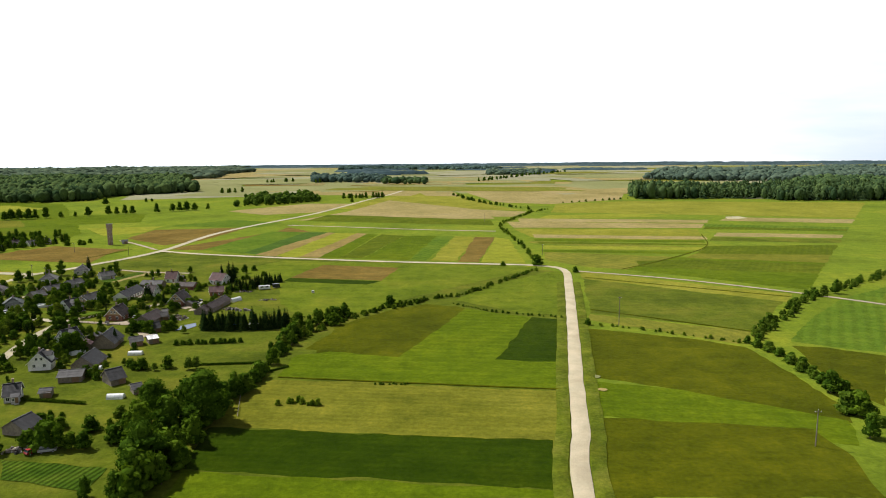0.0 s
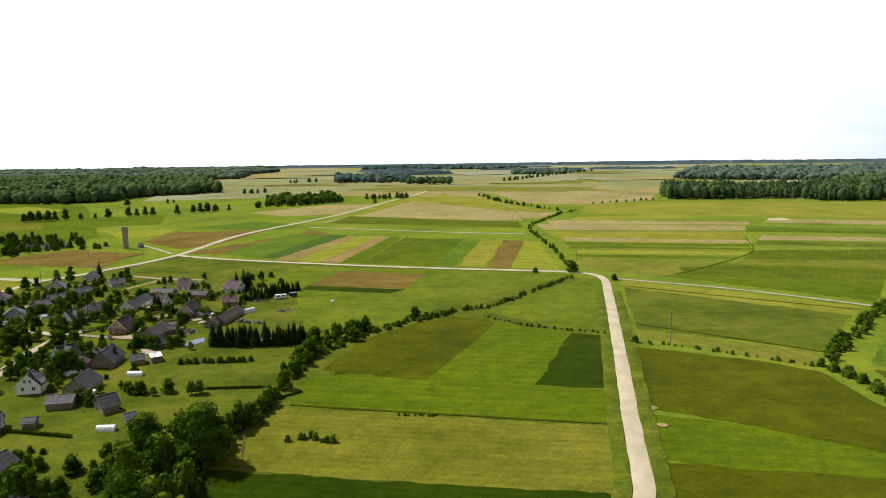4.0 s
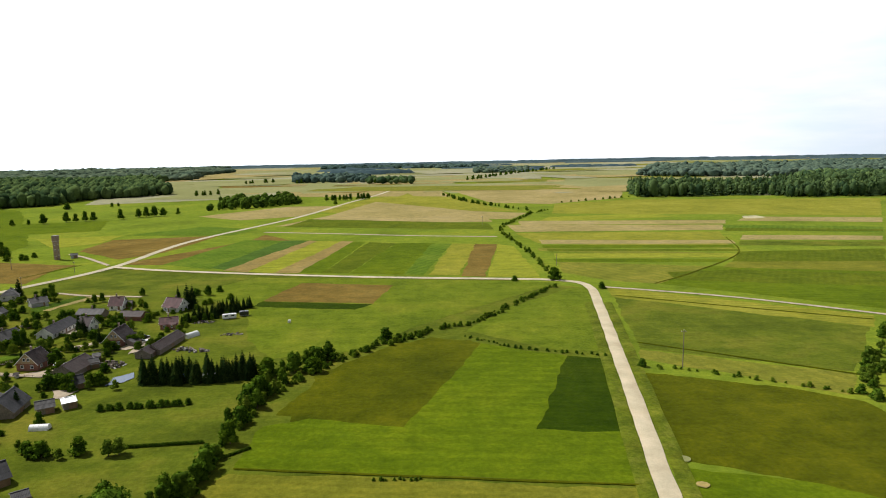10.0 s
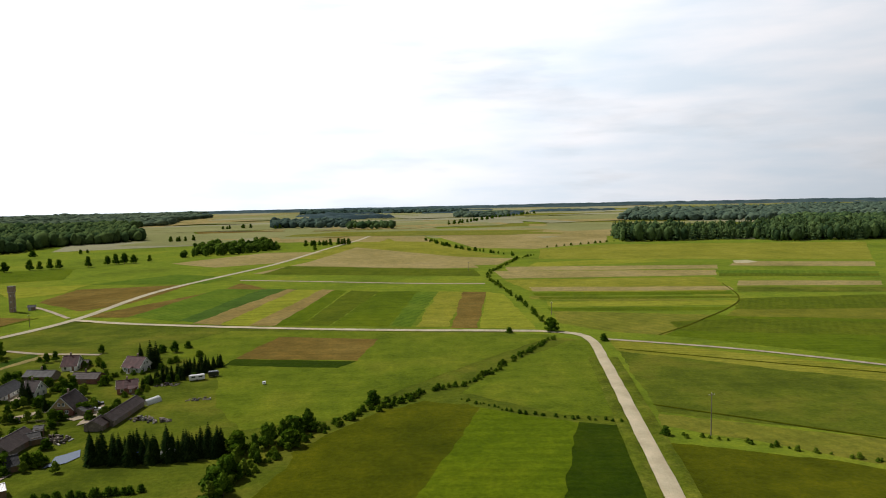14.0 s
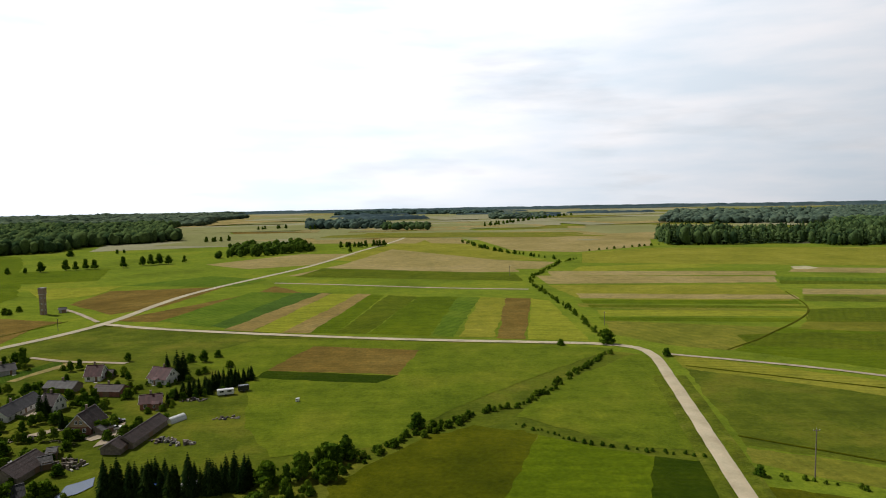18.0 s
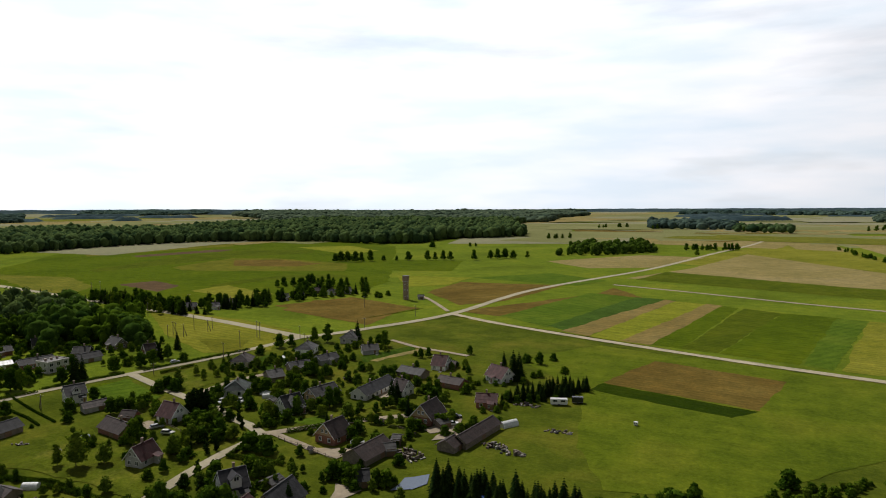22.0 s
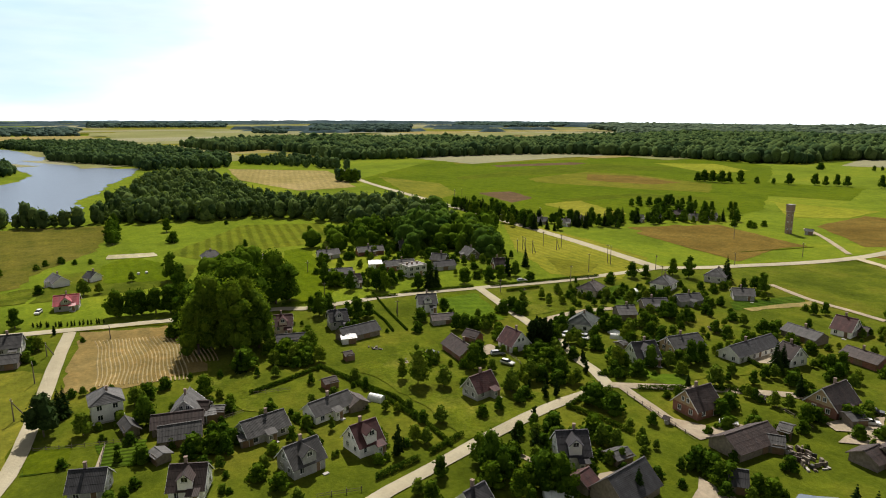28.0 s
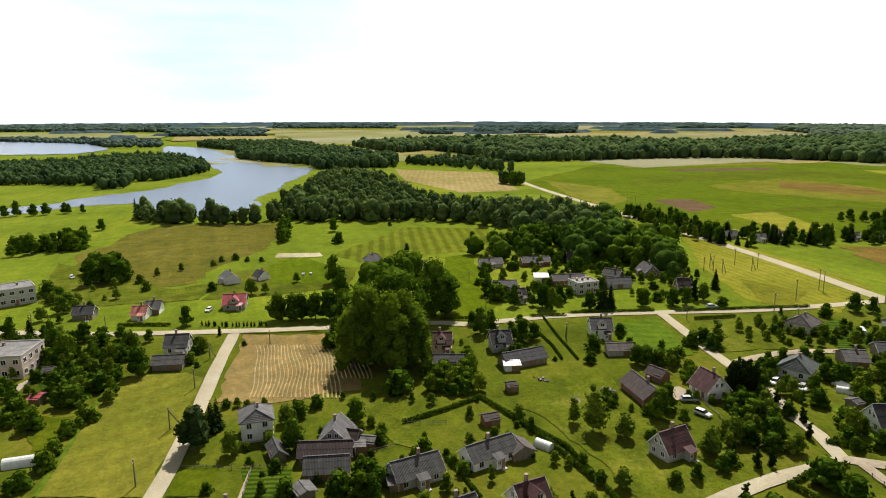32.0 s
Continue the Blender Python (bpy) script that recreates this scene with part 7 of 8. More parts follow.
tree("oak", -340.5, 855.5, 12.2)
tree("oak", -334.5, 863.7, 12.9)
tree("oak", -324.9, 865.1, 11.6)
tree("oak", -313.2, 881.8, 9.0)
tree("bush", -502.8, 987.2, 9.0)
tree("oak", -454.5, 1014.6, 6.6)
tree("oak", -450.9, 1025.9, 5.9)
wood("woodland", [(-292.8, 924.2), (-300.4, 1034.8), (-230.0, 1134.8), (-180.9, 1010.8), (-230.9, 958.5)], 11, 8, 13, "copse", "copse of leafy trees grown together", cards=42, card=0.07, spread=0.42, masses=4, seed=83)
thicket(('ash', 'oak'), [(-161.8, 1063.3), (-96.7, 1093.0)], 6, 8, 11, 2, "line of leafy trees among open fields", name="tree_belt")
thicket(('ash', 'oak'), [(-410.7, 1225.6), (-374.9, 1260.8)], 8, 8, 11, 3, "line of leafy trees among open fields", name="tree_belt")
thicket(('oak', 'ash'), [(-310.2, 1618.5), (-269.5, 1734.1), (-164.7, 1708.2)], 13, 8, 12, 5, "line of leafy trees among open fields", name="tree_belt")
thicket(('oak', 'ash'), [(-146.6, 1576.4), (-65.6, 1657.0)], 14, 8, 12, 5, "line of leafy trees among open fields", name="tree_belt")
thicket(('oak', 'ash'), [(-443.6, 1639.4), (-374.9, 1700.1)], 14, 8, 12, 5, "line of leafy trees among open fields", name="tree_belt")
thicket(('oak', 'ash'), [(91.6, 1664.3), (291.8, 2139.0), (453.5, 2431.9)], 18, 7, 11, 8, "line of leafy trees among open fields", name="tree_belt")
thicket(('oak',), [(-139.5, 989.0), (-128.7, 990.5)], 9, 8, 10, 1, "line of leafy trees among open fields", name="tree_belt")
thicket(('ash', 'spruce', 'oak', 'birch'), [(-464.1, 433.5), (-414.6, 421.6), (-380.5, 423.7), (-352.4, 436.4)], 4.5, 6, 11, 3, "trees and spruces around a hamlet", name="tree_belt")
thicket(('ash', 'spruce', 'oak', 'birch'), [(-446.4, 444.2), (-399.7, 443.7), (-359.8, 462.2), (-336.5, 478.0)], 5, 5, 10, 4, "trees and spruces around a hamlet", name="tree_belt")
thicket(('ash', 'spruce', 'oak', 'birch'), [(-372.9, 474.8), (-344.8, 492.2), (-338.6, 534.0), (-313.6, 558.6)], 5, 5, 10, 4, "trees and spruces around a hamlet", name="tree_belt")
thicket(('ash', 'oak'), [(-373.9, 536.0), (-366.8, 576.2), (-341.6, 593.3)], 6, 6, 9, 4, "trees and spruces around a hamlet", name="tree_belt")
thicket(('ash', 'oak', 'spruce'), [(-484.7, 442.2), (-443.7, 447.2), (-390.9, 433.1), (-363.3, 423.4)], 5, 6, 11, 3, "trees and spruces around a hamlet", name="tree_belt")
thicket(('oak',), [(-714.8, 436.0), (-707.8, 446.0), (-697.3, 460.8)], 7, 12, 16, 4, "trees and spruces around a hamlet", name="tree_belt")
thicket(('bush',), [(-314.8, 536.8), (-294.1, 541.2), (-296.4, 556.4)], 6, 3, 5, 2, "trees and spruces around a hamlet", name="tree_belt")
thicket(('bush', 'oak'), [(-353.4, 522.8), (-329.8, 528.4), (-317.2, 554.8)], 6, 4, 8, 4, "trees and spruces around a hamlet", name="tree_belt")
thicket(('oak', 'ash', 'bush'), [(-461.7, 196.2), (-522.2, 204.5), (-546.2, 209.2)], 5, 5, 9, 2, "rough trees and bushes on river meadows", name="tree_belt")
thicket(('oak', 'bush'), [(-501.4, 45.5), (-485.1, 66.2), (-482.7, 94.5)], 5, 5, 10, 5, "rough trees and bushes on river meadows", name="tree_belt")
tree("big", -392.7, 117.7, 12.7)
tree("oak", -394.9, 111.7, 10.1)
tree("oak", -395.8, 124.2, 8.5)
tree("oak", -472.1, 58.7, 7.5)
tree("oak", -476.8, 66.8, 11.6)
tree("fruit", -478.3, 84.1, 4.7)
tree("oak", -547.9, 90.1, 7.4)
tree("bush", -449.3, 228.4, 6.6)
tree("oak", -412.1, 258.7, 4.6)
tree("oak", -488.5, 231.2, 9.0)
tree("bush", -496.6, 269.6, 3.0)
thicket(('oak', 'ash'), [(-640.7, 7.3), (-644.5, 36.1), (-646.7, 70.6)], 7, 7, 12, 4, "rough trees and bushes on river meadows", name="tree_belt")
thicket(('bush', 'oak', 'fruit'), [(-387.5, 76.8), (-363.1, 95.0), (-367.7, 105.9), (-384.9, 124.4), (-404.2, 148.8), (-412.3, 161.4)], 10, 2, 5, 4, "rough trees and bushes on river meadows", name="tree_belt")
thicket(('bush', 'oak', 'fruit'), [(-344.4, 103.1), (-351.8, 114.9), (-371.1, 134.9), (-381.7, 147.6)], 10, 2, 5, 4, "rough trees and bushes on river meadows", name="tree_belt")
thicket(('bush',), [(-413.3, 158.7), (-422.1, 172.2), (-410.1, 185.4)], 5, 2, 3.5, 2, "rough trees and bushes on river meadows", name="tree_belt")
wood("woodland", [(-356.0, 223.3), (-369.6, 242.0), (-377.8, 253.8), (-345.0, 247.2), (-315.5, 226.3)], 5, 7, 12, "leafy", "copse of leafy trees grown together", cards=42, card=0.07, spread=0.42, masses=4, seed=108)
wood("woodland", [(-394.6, 284.5), (-420.3, 328.3), (-411.0, 352.5), (-376.0, 333.7), (-362.1, 295.9)], 8, 6, 12, "leafy", "copse of leafy trees grown together", cards=42, card=0.07, spread=0.42, masses=4, seed=109)
wood("woodland", [(-390.7, 336.5), (-395.5, 368.9), (-347.0, 336.3), (-351.7, 323.7)], 6, 10, 16, "copse", "copse of leafy trees grown together", cards=42, card=0.07, spread=0.42, masses=4, seed=110)
wood("woodland", [(-345.2, 341.3), (-384.1, 376.0), (-382.2, 403.9), (-324.3, 363.8), (-328.8, 351.8)], 6, 10, 15, "leafy", "copse of leafy trees grown together", cards=42, card=0.07, spread=0.42, masses=4, seed=111)
tree_line(('fruit', 'bush', 'oak'), [(-351.3, 291.3), (-356.4, 311.1), (-342.2, 315.6), (-336.8, 330.2), (-312.7, 334.9), (-302.9, 347.6), (-303.6, 359.6)], 5, 3, 6, 3)
tree_line(('fruit', 'bush'), [(-337.0, 269.1), (-307.2, 272.1), (-299.9, 280.7), (-299.0, 294.9)], 5, 3, 5.5, 2)
tree_line(('fruit', 'bush'), [(-298.6, 320.2), (-291.2, 328.2), (-290.6, 354.6)], 6, 2, 4, 2)
tree("fruit", -197.5, 303.1, 2.6)
tree("fruit", -205.7, 311.0, 1.8)
tree("bush", -184.2, 320.4, 2.9)
tree("bush", -229.4, 332.7, 2.7)
tree("bush", -217.1, 331.4, 3.3)
tree("oak", -193.4, 327.5, 3.3)
tree("oak", -190.8, 330.7, 3.2)
tree("bush", -226.5, 347.0, 2.6)
tree("bush", -203.0, 350.9, 3.2)
tree("fruit", -184.7, 345.1, 2.6)
tree("oak", -227.3, 356.8, 3.0)
tree("fruit", -197.3, 352.9, 2.6)
tree("fruit", -186.4, 358.6, 2.6)
tree("fruit", -203.9, 366.5, 2.7)
tree("bush", -228.6, 388.2, 2.9)
tree("ash", -153.9, 242.5, 3.3)
tree("ash", -162.7, 256.2, 3.7)
tree("bush", -154.5, 251.7, 3.6)
tree("ash", -311.0, 102.0, 5.8)
tree("bush", -307.4, 104.2, 4.2)
tree("fruit", -297.5, 101.8, 5.6)
tree("bush", -287.6, 105.4, 5.3)
tree("ash", -314.8, 109.5, 4.7)
tree("ash", -305.1, 107.1, 3.8)
tree("ash", -302.2, 109.0, 6.0)
tree("bush", -295.5, 111.3, 5.7)
tree("bush", -288.9, 108.7, 5.6)
tree("fruit", -281.8, 110.0, 4.1)
tree("bush", -271.0, 109.5, 4.5)
tree("fruit", -311.0, 114.9, 5.7)
tree("ash", -307.4, 115.9, 4.2)
tree("fruit", -297.0, 117.4, 4.9)
tree("bush", -289.5, 116.2, 4.9)
tree("bush", -284.1, 119.2, 5.9)
tree("ash", -275.0, 115.6, 3.9)
tree("fruit", -265.4, 116.8, 3.2)
tree("ash", -256.7, 115.9, 5.8)
tree("bush", -249.8, 114.6, 3.1)
tree("bush", -246.7, 117.4, 3.8)
tree("ash", -307.9, 122.2, 3.8)
tree("fruit", -297.6, 120.4, 5.9)
tree("ash", -291.3, 120.6, 3.7)
tree("fruit", -283.4, 121.3, 5.0)
tree("ash", -270.9, 126.3, 5.5)
tree("fruit", -265.0, 125.6, 3.2)
tree("fruit", -250.1, 121.6, 3.1)
tree("ash", -304.3, 127.3, 4.0)
tree("bush", -302.2, 128.7, 4.4)
tree("ash", -291.6, 128.7, 4.2)
tree("fruit", -282.6, 127.8, 4.4)
tree("ash", -276.2, 131.0, 4.3)
tree("fruit", -268.4, 133.2, 3.1)
tree("ash", -264.9, 131.9, 4.6)
tree("fruit", -259.1, 129.0, 5.6)
tree("fruit", -303.9, 136.7, 3.0)
tree("bush", -297.9, 134.9, 3.7)
tree("fruit", -295.9, 137.4, 5.8)
tree("bush", -284.8, 136.1, 5.9)
tree("fruit", -274.6, 135.2, 4.6)
tree("bush", -262.4, 134.9, 5.8)
tree("oak", -312.5, 265.2, 4.6)
tree("bush", -354.2, 282.1, 4.0)
tree("fruit", -338.2, 282.9, 5.0)
tree("fruit", -332.7, 280.0, 4.3)
tree("oak", -310.3, 281.8, 4.1)
tree("fruit", -295.6, 276.9, 4.4)
tree("fruit", -376.0, 287.1, 3.6)
tree("fruit", -374.4, 289.5, 4.8)
tree("bush", -355.1, 293.2, 3.0)
tree("oak", -351.8, 295.5, 3.8)
tree("fruit", -335.2, 292.1, 3.6)
tree("fruit", -332.7, 290.3, 3.5)
tree("oak", -318.7, 287.5, 3.0)
tree("bush", -314.2, 287.6, 5.0)
tree("fruit", -298.9, 290.3, 3.8)
tree("fruit", -292.6, 286.5, 4.5)
tree("oak", -368.6, 301.3, 3.5)
tree("oak", -354.7, 297.1, 3.6)
tree("fruit", -344.7, 302.4, 4.0)
tree("fruit", -342.2, 300.0, 3.4)
tree("bush", -330.2, 302.4, 4.7)
tree("bush", -319.7, 296.2, 3.5)
tree("bush", -309.4, 303.6, 4.7)
tree("bush", -303.2, 296.4, 4.1)
tree("bush", -366.7, 313.3, 3.8)
tree("fruit", -348.9, 315.3, 3.7)
tree("oak", -338.1, 313.9, 3.6)
tree("oak", -330.5, 308.0, 4.6)
tree("bush", -309.7, 314.5, 4.9)
tree("oak", -298.0, 306.3, 3.3)
tree("oak", -368.3, 321.6, 3.8)
tree("fruit", -360.8, 323.9, 4.8)
tree("bush", -343.5, 324.0, 4.8)
tree("fruit", -329.2, 324.7, 3.3)
tree("fruit", -295.5, 320.3, 3.1)
tree("bush", -288.7, 320.8, 4.2)
tree("fruit", -367.0, 331.1, 3.6)
tree("oak", -361.2, 326.6, 3.9)
tree("bush", -352.6, 335.7, 3.5)
tree("fruit", -339.8, 335.5, 3.2)
tree("bush", -325.5, 333.9, 4.0)
tree("bush", -320.3, 334.5, 3.1)
tree("bush", -301.6, 334.2, 3.2)
tree("fruit", -289.1, 329.6, 3.4)
tree("fruit", -355.6, 343.0, 4.3)
tree("oak", -353.4, 337.0, 4.2)
tree("bush", -339.4, 341.1, 4.7)
tree("oak", -331.1, 343.6, 3.0)
tree("oak", -309.2, 345.0, 3.6)
tree("fruit", -288.5, 340.3, 3.5)
tree("oak", -358.6, 352.6, 3.4)
tree("oak", -345.6, 349.6, 4.6)
tree("fruit", -337.9, 354.7, 3.8)
tree("fruit", -311.7, 346.1, 4.0)
tree("oak", -342.9, 360.7, 3.4)
tree("oak", -326.8, 362.5, 3.8)
tree("oak", -318.7, 364.9, 3.4)
tree("oak", -311.0, 363.3, 4.3)
tree("fruit", -328.4, 367.4, 3.9)
tree("fruit", -164.9, 310.4, 4.0)
tree("oak", -186.0, 317.1, 2.9)
tree("fruit", -171.3, 319.3, 3.2)
tree("fruit", -169.1, 316.7, 3.2)
tree("oak", -150.9, 321.6, 3.9)
tree("fruit", -199.9, 332.5, 3.4)
tree("fruit", -185.1, 333.0, 2.7)
tree("bush", -179.2, 335.1, 3.2)
tree("oak", -151.4, 327.3, 4.1)
tree("bush", -144.9, 329.4, 4.4)
tree("fruit", -196.3, 348.1, 3.9)
tree("bush", -192.0, 343.7, 2.6)
tree("bush", -141.9, 345.9, 4.2)
tree("fruit", -136.5, 345.2, 3.8)
tree("fruit", -220.9, 359.1, 4.5)
tree("bush", -195.9, 353.4, 3.4)
tree("oak", -183.0, 349.4, 4.4)
tree("bush", -175.0, 353.6, 2.9)
tree("oak", -165.5, 353.8, 4.2)
tree("bush", -155.9, 356.8, 3.9)
tree("bush", -133.9, 355.9, 4.2)
tree("bush", -216.5, 364.3, 3.2)
tree("oak", -211.9, 362.3, 3.8)
tree("oak", -195.1, 362.9, 3.2)
tree("fruit", -182.6, 363.6, 4.2)
tree("bush", -174.3, 369.9, 3.5)
tree("oak", -217.4, 377.1, 4.5)
tree("oak", -212.8, 376.6, 3.8)
tree("oak", -201.5, 377.7, 3.9)
tree("fruit", -142.9, 270.3, 3.1)
tree("bush", -143.0, 312.6, 2.1)
tree("bush", -148.4, 233.4, 5.4)
tree("oak", -139.1, 236.3, 3.7)
tree("fruit", -156.2, 241.0, 5.2)
tree("oak", -151.8, 241.5, 4.6)
tree("fruit", -144.0, 243.4, 5.1)
tree("bush", -155.8, 244.9, 3.3)
tree("oak", -174.4, 254.8, 3.7)
tree("oak", -161.6, 250.9, 3.9)
tree("fruit", -158.5, 253.1, 3.7)
tree("oak", -182.3, 264.4, 4.1)
tree("oak", -175.4, 262.0, 4.3)
tree("bush", -160.2, 259.7, 4.5)
tree("bush", -153.0, 264.8, 4.9)
tree("bush", -177.1, 265.2, 3.1)
tree("oak", -154.4, 266.8, 3.3)
tree("fruit", -184.6, 273.0, 5.7)
tree("bush", -179.0, 277.0, 3.3)
tree("bush", -164.8, 277.1, 5.8)
tree("bush", -158.7, 277.4, 5.5)
tree("oak", -191.2, 285.4, 5.1)
tree("oak", -181.9, 281.5, 6.0)
tree("oak", -176.7, 281.4, 3.6)
tree("bush", -176.7, 296.2, 3.9)
tree("bush", -193.1, 305.6, 4.6)
tree("bush", -182.4, 302.0, 4.9)
tree("bush", -171.7, 300.7, 4.3)
tree("oak", -211.5, 308.3, 5.5)
tree("oak", -205.1, 307.6, 3.4)
tree("oak", -200.1, 311.8, 5.1)
tree("fruit", -171.1, 312.2, 5.1)
tree("oak", -216.6, 317.3, 5.5)
tree("oak", -205.0, 320.1, 5.1)
tree("fruit", -194.7, 319.9, 4.9)
tree("bush", -189.8, 317.1, 4.6)
tree("oak", -184.7, 320.5, 3.7)
tree("fruit", -216.1, 325.5, 4.2)
tree("oak", -215.0, 323.2, 5.7)
tree("bush", -201.3, 322.3, 5.8)
tree("fruit", -196.8, 324.4, 5.1)
tree("bush", -188.0, 321.6, 3.3)
tree("oak", -218.3, 332.5, 3.2)
tree("oak", -201.5, 331.5, 3.5)
tree("oak", -200.3, 334.3, 5.4)
tree("fruit", -192.9, 330.2, 4.7)
tree("oak", -227.8, 338.7, 3.2)
tree("bush", -198.8, 336.5, 4.3)
tree("fruit", -188.7, 335.1, 3.9)
tree("fruit", -231.4, 348.2, 4.8)
tree("fruit", -206.8, 345.0, 4.8)
tree("fruit", -230.7, 353.4, 3.9)
tree("fruit", -222.6, 351.6, 5.1)
tree("bush", -204.7, 350.5, 5.7)
tree("fruit", -223.5, 360.5, 5.5)
tree("oak", -220.4, 362.0, 5.8)
tree("bush", -223.5, 364.9, 3.9)
tree("bush", -218.3, 364.3, 5.1)
wood("woodland", [(-405.8, 351.6), (-365.5, 357.7), (-304.7, 349.7), (-334.0, 373.2), (-381.0, 382.5), (-441.9, 396.6)], 6, 9, 14, "copse", "tall garden trees grown together by the road", cards=42, card=0.07, spread=0.42, masses=4, seed=21)
tree("fruit", -236.9, 175.5, 2.8)
tree("fruit", -236.5, 171.4, 3.0)
tree("bush", -216.6, 175.6, 1.8)
tree("oak", -197.6, 172.7, 3.1)
tree("oak", -192.8, 169.7, 1.7)
tree("bush", -178.2, 170.5, 2.0)
tree("fruit", -235.6, 182.9, 2.0)
tree("fruit", -217.6, 187.0, 2.2)
tree("fruit", -185.3, 185.3, 1.6)
tree("oak", -235.7, 194.9, 2.3)
tree("oak", -217.6, 191.6, 3.5)
tree("bush", -192.6, 189.8, 3.0)
tree("fruit", -177.9, 197.7, 3.4)
tree("bush", -175.2, 195.6, 3.4)
tree("bush", -161.9, 191.9, 3.5)
tree("oak", -232.5, 202.2, 2.6)
tree("fruit", -218.5, 198.7, 2.9)
tree("fruit", -216.5, 200.6, 1.7)
tree("bush", -203.5, 207.1, 3.1)
tree("bush", -169.6, 198.4, 3.4)
tree("fruit", -163.2, 199.7, 2.8)
tree("oak", -228.3, 211.2, 2.8)
tree("fruit", -225.4, 215.4, 3.0)
tree("oak", -207.3, 208.4, 2.3)
tree("fruit", -204.3, 217.7, 2.1)
tree("bush", -177.8, 209.5, 2.4)
tree("oak", -222.9, 227.0, 1.9)
tree("oak", -215.0, 221.9, 3.1)
tree("ash", -144.4, 210.7, 2.4)
tree("bush", -151.4, 221.8, 3.7)
tree("fruit", -147.9, 230.1, 2.6)
tree("bush", -155.8, 244.2, 2.9)
tree("fruit", -150.6, 246.6, 3.9)
tree("fruit", -154.9, 250.6, 2.8)
tree("fruit", -118.4, 223.7, 3.1)
tree("fruit", -138.0, 232.9, 3.1)
tree("fruit", -125.6, 234.0, 2.3)
tree("fruit", -114.0, 228.1, 2.8)
tree("oak", -146.6, 246.8, 3.8)
tree("oak", -117.2, 243.0, 3.9)
tree("fruit", -157.9, 252.4, 2.8)
tree("oak", -148.8, 265.7, 3.8)
tree("fruit", -140.8, 268.0, 2.4)
tree("oak", -132.8, 269.8, 2.7)
tree("fruit", -117.9, 271.3, 3.1)
tree("fruit", -108.9, 269.9, 3.6)
tree("oak", -190.9, 278.3, 3.3)
tree("oak", -188.9, 282.2, 2.4)
tree("bush", -179.5, 278.2, 3.9)
tree("fruit", -165.5, 281.3, 3.1)
tree("oak", -149.3, 280.5, 3.5)
tree("fruit", -145.6, 271.8, 2.2)
tree("bush", -204.2, 291.6, 3.0)
tree("oak", -197.9, 284.8, 3.1)
tree("bush", -188.4, 286.9, 2.1)
tree("bush", -120.7, 287.9, 3.1)
tree("oak", -173.1, 294.1, 3.6)
tree("fruit", -139.2, 304.2, 2.2)
tree("bush", -135.5, 299.2, 3.1)
tree("fruit", -122.6, 297.3, 2.5)
tree("oak", -191.1, 305.7, 2.2)
tree("oak", -171.8, 315.0, 2.1)
tree("fruit", -165.8, 310.4, 4.0)
tree("oak", -144.6, 312.5, 3.4)
tree("bush", -128.5, 305.9, 3.0)
tree("fruit", -213.4, 321.6, 2.0)
tree("bush", -198.6, 323.3, 3.7)
tree("bush", -188.5, 324.3, 2.3)
tree("fruit", -158.0, 322.2, 3.5)
tree("oak", -155.6, 317.3, 3.1)
tree("bush", -240.2, 337.3, 3.4)
tree("fruit", -233.1, 333.4, 2.9)
tree("oak", -210.0, 326.9, 3.9)
tree("bush", -200.7, 327.9, 2.1)
tree("bush", -186.6, 326.8, 2.9)
tree("fruit", -179.2, 336.6, 2.7)
tree("fruit", -150.3, 329.8, 3.8)
tree("fruit", -225.4, 341.1, 3.3)
tree("oak", -209.5, 343.3, 3.1)
tree("oak", -195.2, 346.4, 3.2)
tree("oak", -180.3, 341.8, 2.4)
tree("oak", -176.8, 345.4, 2.3)
tree("bush", -141.4, 341.3, 3.6)
tree("oak", -255.7, 355.3, 2.5)
tree("oak", -232.4, 350.3, 4.0)
tree("oak", -222.1, 356.5, 3.5)
tree("oak", -199.3, 353.1, 2.1)
tree("oak", -186.6, 351.9, 2.2)
tree("bush", -179.1, 349.7, 3.7)
tree("fruit", -155.9, 358.4, 2.7)
tree("bush", -248.1, 367.5, 3.6)
tree("bush", -239.8, 366.5, 2.3)
tree("oak", -234.6, 363.4, 2.9)
tree("oak", -221.2, 369.2, 3.4)
tree("oak", -205.0, 362.5, 2.4)
tree("bush", -198.4, 364.8, 3.6)
tree("bush", -187.9, 365.2, 3.7)
tree("bush", -252.2, 372.6, 3.6)
tree("bush", -235.8, 371.2, 2.0)
tree("fruit", -223.5, 375.0, 3.2)
tree("bush", -203.1, 378.9, 2.5)
tree("bush", -193.2, 371.9, 2.1)
tree("oak", -169.4, 379.8, 3.7)
thicket(('bush', 'ash'), [(-69.6, 135.9), (-67.2, 140.8), (-66.4, 150.9), (-66.5, 161.8), (-65.0, 174.2)], 2.6, 5, 9, 3)
tree_patch(('fruit', 'bush', 'ash'), [(-318, 107), (-310, 129), (-280, 145), (-253, 128), (-246, 123)], 8.5, 3, 5.5)
tree_patch(('fruit', 'bush', 'oak'), [(-385, 92), (-385, 104), (-339, 122), (-325, 105)], 7, 3, 7)
tree_patch(('bush', 'oak'), [(-517, 69), (-518, 89), (-470, 98), (-472, 73)], 7.5, 5, 9)
tree_patch(('bush', 'oak'), [(-425, 103), (-425, 118), (-385, 130), (-383, 111)], 7, 7, 12)
tree_patch(('fruit', 'bush'), [(-199, 282), (-198, 293), (-178, 283), (-175, 270), (-184, 270)], 4.5, 3, 5)
